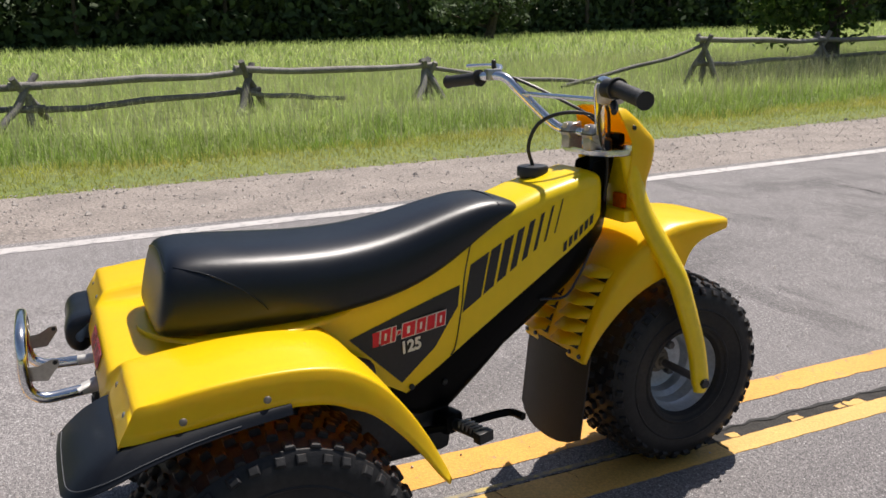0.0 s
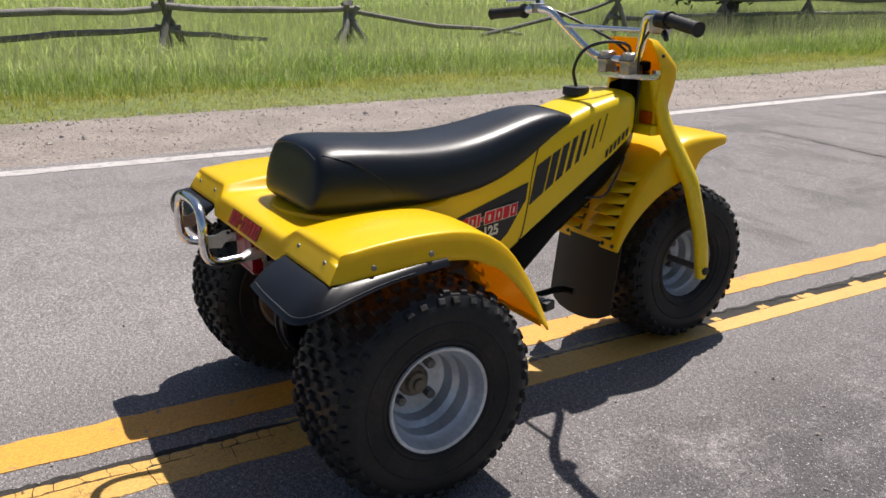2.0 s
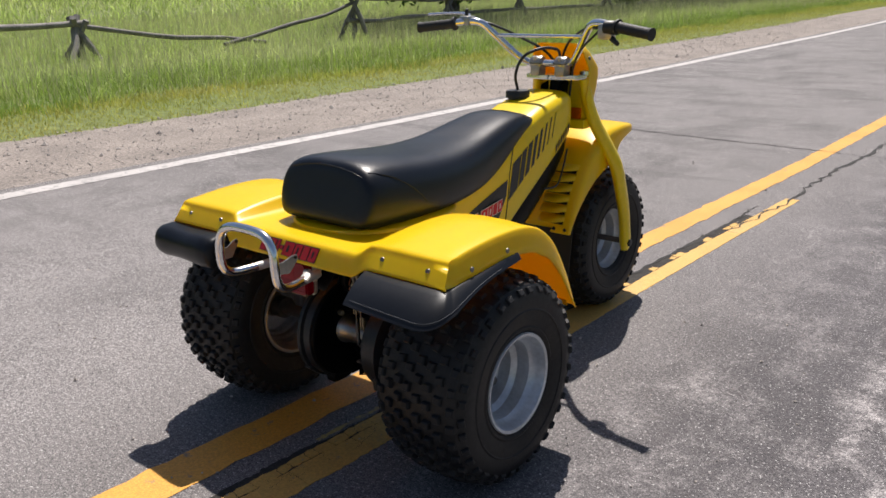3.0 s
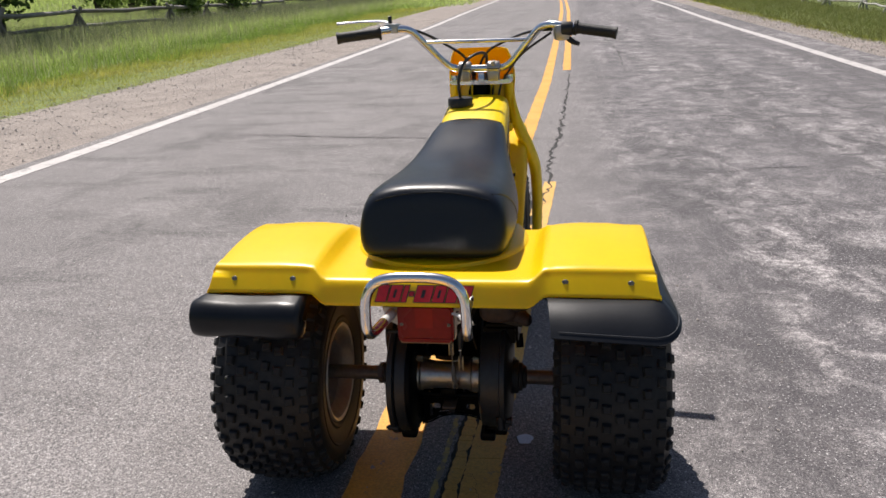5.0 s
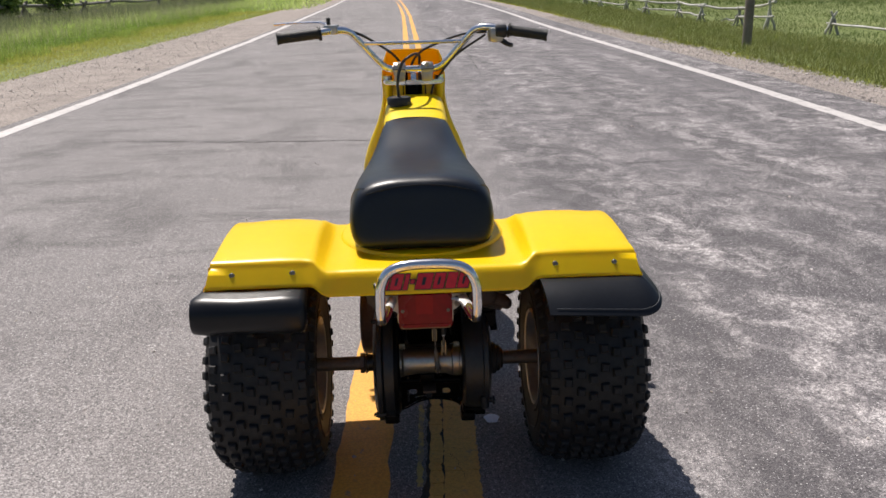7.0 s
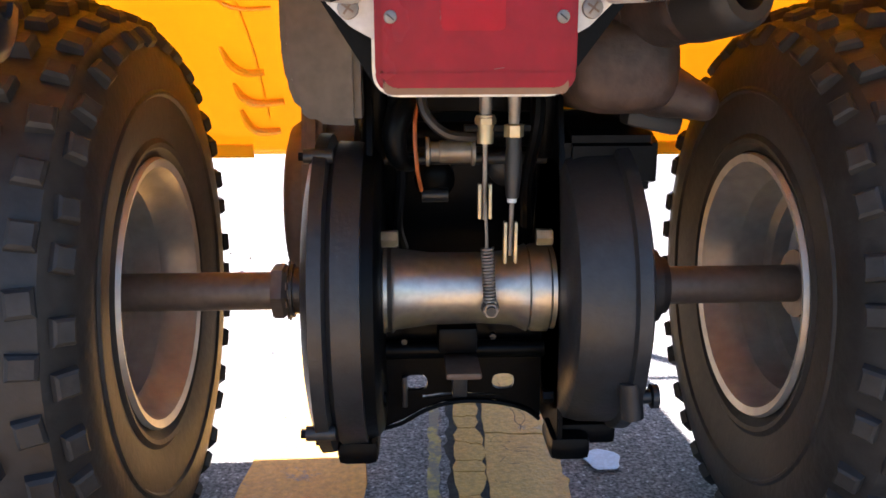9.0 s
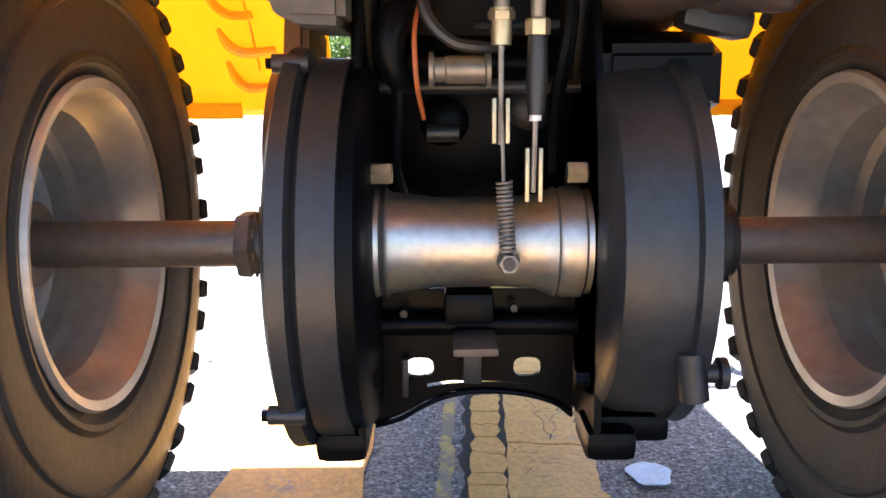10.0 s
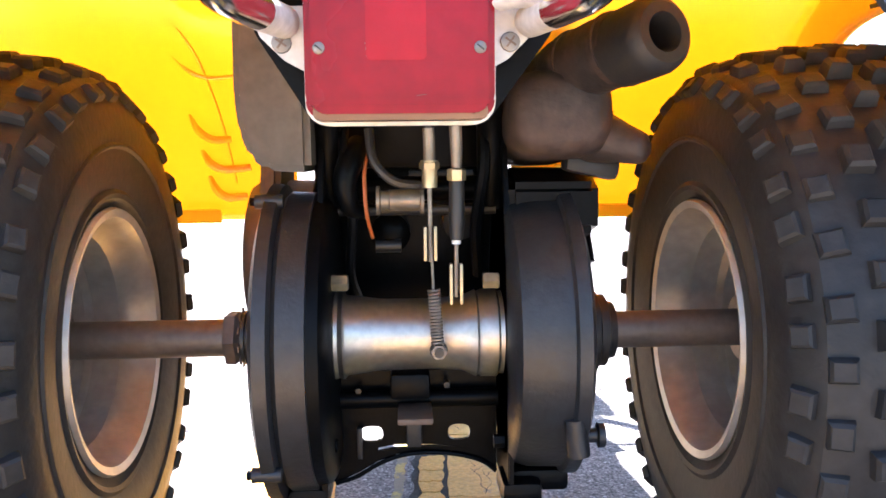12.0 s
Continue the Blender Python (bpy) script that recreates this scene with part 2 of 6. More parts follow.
BRASS = material("yellow_zinc", (0.47, 0.395, 0.25), 0.4, 0.8, second=(0.30, 0.25, 0.17), scale=60, bump=0.08)
CABLE = material("cable_rubber", (0.014, 0.014, 0.015), 0.45, second=(0.03, 0.03, 0.03), scale=40, bump=0.05)
COPPER = material("orange_wire", (0.42, 0.11, 0.03), 0.5, scale=40, bump=0.03)
GRIP = material("grip_rubber", (0.012, 0.012, 0.012), 0.6, second=(0.025, 0.025, 0.025), scale=30, bump=0.4, bump_scale=300)
PALE_MARK = material("pale_paint_mark", (0.7, 0.7, 0.7), 0.5, scale=60, bump=0.05)
SPILL = material("blue_white_paint", (0.56, 0.66, 0.80), 0.45, second=(0.42, 0.52, 0.68), scale=60, fine=200, bump=0.1)
AMBER = material("amber_lens", (0.85, 0.17, 0.004), 0.25, second=(0.75, 0.13, 0.003), scale=40, bump=0.05, through_light=0.3)
STITCH = material("grey_thread", (0.09, 0.095, 0.105), 0.7, scale=90, bump=0.1)

ASPHALT = road_surface("worn_asphalt", (0.202, 0.191, 0.189), (0.088, 0.083, 0.087), (0.48, 0.455, 0.45))
PAINT_YELLOW = paint_surface("yellow_road_paint", (0.70, 0.34, 0.045), (0.17, 0.16, 0.15), 0.60)
PAINT_WHITE = paint_surface("white_road_paint", (0.54, 0.51, 0.49), (0.25, 0.24, 0.235), 0.53)
PAINT_FAINT = paint_surface("faded_yellow_paint", (0.50, 0.38, 0.12), (0.19, 0.18, 0.165), 0.445)
TAR = material("crack_tar", (0.022, 0.021, 0.02), 0.85, second=(0.05, 0.045, 0.04), scale=30, fine=200, bump=0.5)
JOINT = material("crumbled_joint", (0.036, 0.032, 0.027), 0.95, second=(0.012, 0.011, 0.010), scale=25, fine=160, fine_amount=0.5, bump=0.8, bump_scale=120)
GRAVEL = material("gravel_shoulder", (0.285, 0.245, 0.216), 0.9, second=(0.205, 0.178, 0.158), scale=2.1, amount=0.8, fine=55, fine_amount=0.55, bump=1.0, bump_scale=55, bump_depth=0.010)
STONE = material("loose_stone", (0.44, 0.395, 0.36), 0.85, second=(0.31, 0.275, 0.25), scale=25, fine=90, bump=0.3, island=0.28)
SOIL = material("field_soil", (0.13, 0.168, 0.042), 0.95, second=(0.175, 0.19, 0.06), scale=0.5, fine=9, fine_amount=0.4, bump=0.8, bump_scale=9, bump_depth=0.05)
GRASS = material("tall_grass", (0.41, 0.54, 0.14), 0.6, second=(0.58, 0.64, 0.26), scale=0.35, amount=0.9, fine=1.6, fine_amount=0.32, bump=0, island=0.40, through_light=0.5, specular=0.3)
GRASS_DEEP = material("deep_green_grass", (0.21, 0.325, 0.055), 0.6, second=(0.33, 0.40, 0.10), scale=0.5, amount=0.8, fine=2.0, fine_amount=0.3, bump=0, island=0.4, through_light=0.45, specular=0.3)
VERGE = material("mown_verge_grass", (0.38, 0.405, 0.072), 0.65, second=(0.50, 0.45, 0.12), scale=0.8, amount=0.9, fine=3.0, fine_amount=0.3, bump=0, island=0.3, through_light=0.45, specular=0.3)
GRASS_SIDE = material("roadside_long_grass", (0.155, 0.185, 0.045), 0.65, second=(0.20, 0.205, 0.07), scale=0.9, amount=0.9, fine=2.5, fine_amount=0.25, bump=0, island=0.22, through_light=0.45, specular=0.3)
WEED = material("grey_green_weeds", (0.20, 0.235, 0.115), 0.7, second=(0.30, 0.30, 0.19), scale=1.2, amount=0.9, fine=4, fine_amount=0.3, bump=0, island=0.35, through_light=0.4, specular=0.3)
GRASS_OLIVE = material("olive_pasture_grass", (0.072, 0.112, 0.026), 0.65, second=(0.10, 0.125, 0.036), scale=0.2, amount=0.8, fine=1.3, fine_amount=0.12, bump=0, island=0.12, through_light=0.5, specular=0.25)
SEED = material("pale_seed_heads", (0.56, 0.54, 0.33), 0.8, scale=1.0, bump=0, island=0.3, through_light=0.2)
LEAF = material("broad_leaf", (0.060, 0.110, 0.020), 0.55, second=(0.10, 0.155, 0.03), scale=0.5, amount=0.7, fine=3, fine_amount=0.2, bump=0, island=0.5, through_light=0.3, specular=0.35)
LEAF_DARK = material("forest_leaf", (0.055, 0.088, 0.034), 0.65, second=(0.084, 0.126, 0.046), scale=0.12, amount=0.8, fine=0.9, fine_amount=0.25, bump=0, island=0.5, through_light=0.15, specular=0.25)
LEAF_MID = material("hedge_leaf", (0.145, 0.215, 0.055), 0.55, second=(0.10, 0.16, 0.04), scale=0.6, fine=3, bump=0, island=0.5, through_light=0.3, specular=0.3)
LEAF_PALE = material("willow_leaf", (0.25, 0.34, 0.085), 0.55, second=(0.18, 0.26, 0.065), scale=0.6, fine=3, bump=0, island=0.45, through_light=0.45, specular=0.3)
BARK = material("tree_bark", (0.085, 0.066, 0.05), 0.9, second=(0.14, 0.12, 0.10), scale=5, fine=30, fine_amount=0.3, bump=0.8, bump_scale=25, bump_depth=0.02)
RAIL_WOOD = material("weathered_rail", (0.215, 0.20, 0.185), 0.85, second=(0.11, 0.10, 0.09), scale=4, fine=40, fine_amount=0.35, bump=0.8, bump_scale=30, bump_depth=0.01, objects=0.25, stretch=(1, 1, 1))
PALE_RAIL = material("pale_rail", (0.46, 0.45, 0.42), 0.85, second=(0.22, 0.20, 0.18), scale=4, fine=40, fine_amount=0.3, bump=0.8, bump_scale=30, bump_depth=0.01, objects=0.25)
POLE_WOOD = material("grey_pole_wood", (0.22, 0.19, 0.165), 0.85, second=(0.13, 0.11, 0.1), scale=3, fine=50, fine_amount=0.3, bump=0.6, bump_scale=40)


# ---- mesh tools ----
def finish(me, mat, smooth=True, angle=38):
    me.materials.append(mat)
    if smooth:
        me.polygons.foreach_set("use_smooth", [True] * len(me.polygons))
        me.set_sharp_from_angle(angle=radians(angle))
    me.update()
    return me


def thing(name, label, category, place=(0, 0, 0), group="", kind=""):
    e = new(name)
    e.location = place
    e.empty_display_size = 0.1
    return tagged(e, label, category, group, kind)


def part(name, bm, mat, parent=None, label="", smooth=True, angle=38):
    """One bmesh as one mesh object, under a thing or a part."""
    me = bpy.data.meshes.new(name)
    bmesh.ops.recalc_face_normals(bm, faces=bm.faces)
    bm.to_mesh(me)
    bm.free()
    ob = new(name, finish(me, mat, smooth, angle))
    if parent:
        ob.parent = parent
    return tagged(ob, label)


def arrays(name, verts, faces, mat, parent=None, label="", smooth=False):
    """A large mesh from arrays of corners and equal-sided faces."""
    me = bpy.data.meshes.new(name)
    verts, faces = np.asarray(verts, np.float32), np.asarray(faces, np.int32)
    n, k = faces.shape
    me.vertices.add(len(verts)), me.loops.add(n * k), me.polygons.add(n)
    me.vertices.foreach_set("co", verts.ravel())
    me.loops.foreach_set("vertex_index", faces.ravel())
    me.polygons.foreach_set("loop_start", np.arange(n, dtype=np.int32) * k)
    me.polygons.foreach_set("use_smooth", np.full(n, smooth))
    me.materials.append(mat)
    me.update(calc_edges=True)
    me.validate()
    ob = new(name, me)
    if parent:
        ob.parent = parent
    return tagged(ob, label)


def add_box(bm, size, m=Matrix(), bevel=0.0, segments=2):
    made = bmesh.ops.create_cube(bm, size=1.0, matrix=m @ Matrix.Diagonal((*size, 1)))["verts"]
    if bevel:
        edges = list({e for v in made for e in v.link_edges})
        bmesh.ops.bevel(bm, geom=edges, offset=bevel, segments=segments, affect="EDGES", profile=0.6)


def box(size, at, bevel=0.004, turn=(0, 0, 0)):
    bm = bmesh.new()
    add_box(bm, size, pose(*at, *turn), bevel)
    return bm


def loft(rings, cap=True):
    bm = bmesh.new()
    rows = [[bm.verts.new(p) for p in ring] for ring in rings]
    n = len(rows[0])
    for a, b in zip(rows, rows[1:]):
        for i in range(n):
            bm.faces.new((a[i], a[(i + 1) % n], b[(i + 1) % n], b[i]))
    if cap:
        bm.faces.new(rows[0]), bm.faces.new(rows[-1])
    return bm


def sheet(grid, thick=0.0):
    """A grid of points (None faces skipped by the caller) as a shell of that thickness."""
    bm = bmesh.new()
    rows = [[bm.verts.new(p) for p in r] for r in grid]
    for a, b in zip(rows, rows[1:]):
        for i in range(len(a) - 1):
            bm.faces.new((a[i], a[i + 1], b[i + 1], b[i]))
    if thick:
        bmesh.ops.recalc_face_normals(bm, faces=bm.faces)
        bmesh.ops.solidify(bm, geom=list(bm.faces), thickness=thick)
    return bm


def smooth_line(pts, steps=6):
    """Catmull-Rom through the points."""
    pts = [Vector(p) for p in pts]
    ext = [pts[0] * 2 - pts[1], *pts, pts[-1] * 2 - pts[-2]]
    out = []
    for i in range(1, len(ext) - 2):
        p0, p1, p2, p3 = ext[i - 1:i + 3]
        for s in range(steps):
            t = s / steps
            out.append(0.5 * (2 * p1 + (p2 - p0) * t + (2 * p0 - 5 * p1 + 4 * p2 - p3) * t * t + (3 * p1 - p0 - 3 * p2 + p3) * t ** 3))
    return out + [pts[-1]]


def tube(pts, radius, sides=12, curved=True, steps=6, squash=None):
    """A tube along points; radius a number or one for each point."""
    line = smooth_line(pts, steps) if curved else [Vector(p) for p in pts]
    n = len(line)
    rings = []
    up = Vector((0, 0, 1))
    side = None
    for i, p in enumerate(line):
        d = (line[min(i + 1, n - 1)] - line[max(i - 1, 0)]).normalized()
        if side is None:
            side = d.cross(up if abs(d.z) < 0.9 else Vector((1, 0, 0))).normalized()
        side = (side - d * side.dot(d)).normalized()
        other = d.cross(side)
        r = radius if isinstance(radius, (int, float)) else np.interp(i / (n - 1), np.linspace(0, 1, len(radius)), radius)
        ra, rb = (r, r) if squash is None else (r * squash[0], r * squash[1])
        rings.append([p + side * (math.cos(a) * ra) + other * (math.sin(a) * rb) for a in (2 * math.pi * k / sides for k in range(sides))])
    return loft(rings)


def lathe(profile, sides=48, axis="X", at=(0, 0, 0), closed=False):
    """Turns (along, radius) about an axis."""
    def place(a, r, t):
        c, s = math.cos(t) * r, math.sin(t) * r
        v = {"X": (a, c, s), "Y": (c, a, s), "Z": (c, s, a)}[axis]
        return Vector(v) + Vector(at)
    rings = [[place(a, r, 2 * math.pi * k / sides) for k in range(sides)] for a, r in profile]
    if closed:
        rings.append(rings[0])
        bm = loft(rings, False)
        bmesh.ops.remove_doubles(bm, verts=bm.verts, dist=1e-6)
        return bm
    return loft(rings)


def hexagon(r, h, at, axis="X"):
    return lathe([(-h / 2, r * 0.96), (-h / 2 + r * 0.1, r), (h / 2 - r * 0.15, r), (h / 2, r * 0.85)], 6, axis, at)


def plate(outline, thick, m=Matrix(), bevel=0.0):
    """A flat outline in x, y, given a thickness along z, placed by m."""
    bm = bmesh.new()
    f = bm.faces.new([bm.verts.new((x, y, 0)) for x, y in outline])
    e = bmesh.ops.extrude_face_region(bm, geom=[f])["geom"]
    bmesh.ops.translate(bm, vec=(0, 0, thick), verts=[v for v in e if isinstance(v, bmesh.types.BMVert)])
    if bevel:
        bmesh.ops.bevel(bm, geom=list(bm.edges), offset=bevel, segments=2, affect="EDGES")
    bmesh.ops.transform(bm, matrix=m, verts=bm.verts)
    return bm


def mirrored(p):
    return (-p[0], *p[1:])


# ---- the three-wheeler ----
trike = thing("three_wheeler", "yellow three-wheeled off-road motorcycle with black seat parked on the road", "three-wheeler")
AXLE_Z, TRACK, WHEELBASE = 0.245, 0.361, 1.125


def tyre_mesh(width, radius, ground):
    """A knobbly balloon tyre round the X axis, pressed flat where it meets the ground."""
    h = width / 2
    k = radius - 0.0128
    prof = [(-0.80 * h, 0.105), (-0.89 * h, 0.113), (-0.97 * h, 0.145), (-h, 0.185), (-0.97 * h, k - 0.032), (-0.86 * h, k - 0.013), (-0.6 * h, k - 0.004), (0, k)]
    ridge = [(-0.915 * h, 0.121), (-0.945 * h, 0.124), (-0.955 * h, 0.128), (-0.935 * h, 0.132)]
    moulding = [(-0.985 * h, 0.166), (-1.005 * h, 0.168), (-1.005 * h, 0.170), (-0.990 * h, 0.172)]
    prof = prof[:2] + ridge + prof[2:3] + moulding + prof[3:]
    prof = prof + [(-a, r) for a, r in prof[-2::-1]]
    bm = lathe(prof, 60)
    for f in [f for f in bm.faces if len(f.verts) > 4]:
        bm.faces.remove(f)
    tread = bmesh.new()
    uneven = random.Random(int(width * 1000))

    def knob(a, t, wx, wt, hi, lean=0.0):
        c = k - 0.028 * (abs(a) / h) ** 3.2
        wx, wt, hi = wx * uneven.uniform(0.92, 1.08), wt * uneven.uniform(0.92, 1.1), hi * uneven.uniform(0.86, 1.04)
        m = Matrix.Rotation(t + uneven.uniform(-0.008, 0.008), 4, "X") @ Matrix.Translation((a, 0, c - 0.004)) @ Matrix.Rotation(lean, 4, "Y") @ Matrix.Rotation(uneven.uniform(-0.12, 0.12), 4, "Z")
        rings = []
        for z, w in ((0.0, 1.06), (hi * 0.80, 0.93), (hi, 0.70)):
            rings.append([tread.verts.new(m @ Vector((sx * wx * w / 2, sy * wt * w / 2, z))) for sx, sy in ((-1, -1), (1, -1), (1, 1), (-1, 1))])
        for lo, up in zip(rings, rings[1:]):
            for q in range(4):
                tread.faces.new((lo[q], lo[(q + 1) % 4], up[(q + 1) % 4], up[q]))
        tread.faces.new(rings[-1])
    n = 36
    for i in range(n):
        t = 2 * math.pi * i / n
        d = math.pi / n
        for s in (-1, 1):
            knob(s * 0.93 * h, t + d * (i % 2) * 0.3, 0.016, 0.017, 0.0080, s * 0.85)
            knob(s * 0.77 * h, t + d, 0.0182, 0.018, 0.0138, s * 0.35)
            knob(s * 0.55 * h, t, 0.0178, 0.018, 0.0138, s * 0.1)
            knob(s * 0.33 * h, t + d, 0.0178, 0.018, 0.0138)
            knob(s * 0.11 * h, t + d * s * 0.5, 0.0178, 0.018, 0.0138)
    for v in [*bm.verts, *tread.verts]:
        if v.co.z < -ground:
            v.co.x *= 1 + 0.6 * (-ground - v.co.z)
            v.co.z = -ground + 0.002
    return bm, tread


def rim_bm(width):
    h = width / 2 * 0.84
    prof = [(h, 0.111), (h + 0.004, 0.120), (h + 0.009, 0.123), (h + 0.013, 0.121), (h + 0.011, 0.114), (h - 0.004, 0.108), (h - 0.016, 0.106), (h - 0.024, 0.098), (h - 0.055, 0.095), (h - 0.066, 0.083),
            (0.004, 0.080), (-0.002, 0.066), (-0.002, 0.030), (-0.007, 0.030), (-0.007, 0.066), (-0.008, 0.078), (-0.030, 0.082), (-0.034, 0.088), (-h + 0.050, 0.089), (-h + 0.045, 0.097), (-h + 0.02, 0.099), (-h + 0.012, 0.107),
            (-h, 0.109), (-h - 0.011, 0.114), (-h - 0.013, 0.121), (-h - 0.009, 0.123), (-h - 0.004, 0.120), (-h, 0.111), (-h + 0.02, 0.109), (h - 0.02, 0.109)]
    return lathe([(a, r * 0.945) for a, r in prof], 56, closed=True)


def wheel(name, at, width, label, outward=1, rim_width=None):
    w = part("wheel", rim_bm(rim_width or width), RIM, trike, label)
    w.name = "wheel"
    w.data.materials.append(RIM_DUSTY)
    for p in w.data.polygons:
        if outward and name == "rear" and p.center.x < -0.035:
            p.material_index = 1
    w.location = at
    if outward < 0:
        w.rotation_euler = (0, 0, math.pi)
    carcass, tread = tyre_mesh(width, 0.2505, AXLE_Z)
    tyre = part("tyre", carcass, TYRE, w, "black knobbly balloon tyre", angle=30)
    tyre.data.materials.append(TYRE_SIDE)
    for p in tyre.data.polygons:
        if math.hypot(p.center.y, p.center.z) < 0.169:
            p.material_index = 1
    tagged(part("tread", tread, TREAD, w, angle=30), "black rubber tread knobs", kind="stuff")
    hub = part("hub", lathe([(-0.02, 0.02), (-0.02, 0.032), (-0.004, 0.036), (0.006, 0.034), (0.010, 0.025), (0.022, 0.023), (0.024, 0.014), (0.032, 0.013), (0.034, 0.005)], 28), HUB, w, "brown dusty wheel hub")
    for i in range(4):
        a = math.pi / 4 + i * math.pi / 2
        part("wheel_nut", hexagon(0.011, 0.022, (0.008, 0.050 * math.cos(a), 0.050 * math.sin(a))), SCREW, w)
    part("valve_stem", tube([(0.006, 0.0, 0.072), (0.034, 0.0, 0.066)], [0.006, 0.0045], 8, False), CABLE, w)
    return w


wheel("rear", (TRACK + 0.005, 0, AXLE_Z), 0.236, "silver steel rear wheel with deep dish", 1)
wheel("rear", (-TRACK, 0, AXLE_Z), 0.236, "silver steel rear wheel with deep dish", -1)
wheel("front", (0, WHEELBASE - 0.008, AXLE_Z), 0.262, "silver steel front wheel between the fork legs", 1, 0.232)

# rear fender: deck, rounded lips, and the skirts that drop before the tyres
ARCH = [(-0.222, 0.524), (-0.211, 0.542), (-0.199, 0.561), (-0.191, 0.5720), (-0.160, 0.5765), (-0.11, 0.582), (-0.03, 0.5865), (0.05, 0.5845), (0.11, 0.574), (0.155, 0.553), (0.195, 0.52), (0.235, 0.468), (0.27, 0.41), (0.297, 0.355), (0.308, 0.328)]
DECK = [(-0.232, 0.503), (-0.226, 0.520), (-0.218, 0.540), (-0.208, 0.5505), (-0.18, 0.553), (-0.11, 0.553), (-0.03, 0.553), (0.05, 0.553), (0.11, 0.553), (0.155, 0.548), (0.195, 0.52), (0.235, 0.468), (0.27, 0.41), (0.297, 0.355), (0.308, 0.328)]
COLS = [(0.4490, 0.056), (0.4455, 0.040), (0.4415, 0.022), (0.4375, 0.0055), (0.4355, 0.0015), (0.4315, 0.0), (0.400, 0.0), (0.36, 0.0), (0.30, -0.001), (0.255, 0.0), (0.240, 0.002), (0.230, 0.0), (0.222, 0.0), (0.212, 0.0), (0.20, 0.0), (0.17, 0.0), (0.13, 0.0), (0.07, 0.0), (0.0, 0.0)]


ARCH = [(p.y, p.z) for p in smooth_line([(0, *q) for q in ARCH], 3)]
DECK = [(p.y, p.z) for p in smooth_line([(0, *q) for q in DECK], 3)]


SIDE_X, SIDE_DEPTH = [c[0] for c in COLS[5::-1]], [c[1] for c in COLS[5::-1]]


def fender_point(i, x, lip):
    a = abs(x)
    f = min(max((a - 0.200) / 0.036, 0), 1)
    f = f * f * (3 - 2 * f)
    y, z = (f * p + (1 - f) * q for p, q in zip(ARCH[i], DECK[i]))
    (y0, z0), (y1, z1) = ARCH[max(i - 1, 0)], ARCH[min(i + 1, len(ARCH) - 1)]
    d = Vector((y1 - y0, z1 - z0)).normalized()
    nrm = Vector((-d.y, d.x))
    if i < 12 and a > 0.43:
        # the tail face and the side face meet in one upright corner
        q = max(0.5765 - ARCH[i][1], 0.93 * lip)
        return (math.copysign(float(np.interp(q, SIDE_DEPTH, SIDE_X)), x), float(np.interp(0.5765 - q, [p[1] for p in ARCH[:13]], [p[0] for p in ARCH[:13]])), 0.5765 - q)
    if i > 27:
        lip *= 1 - 0.85 * (i - 27) / (len(ARCH) - 28)
    x2 = x * (1 - 0.012 * max(i - 30, 0) / 12)
    if i >= 9 and a < 0.40:
        z += 0.004 * math.sin(math.pi * min(max((a - 0.235) / 0.2, 0), 1)) * min((i - 8) / 9, 1)
    return (x2, y - nrm.x * lip, z - nrm.y * lip)


def fender_bm():
    cols = [(x, l) for x, l in COLS] + [(-x, l) for x, l in COLS[-2::-1]]
    bm = bmesh.new()
    g = [[bm.verts.new(fender_point(i, x, l)) for x, l in cols] for i in range(len(ARCH))]
    for i in range(len(ARCH) - 1):
        for j in range(len(cols) - 1):
            if i >= 27 and max(abs(cols[j][0]), abs(cols[j + 1][0])) < 0.135:
                continue
            bm.faces.new((g[i][j], g[i][j + 1], g[i + 1][j + 1], g[i + 1][j]))
    bmesh.ops.remove_doubles(bm, verts=bm.verts, dist=0.0004)
    bmesh.ops.recalc_face_normals(bm, faces=bm.faces)
    return bm


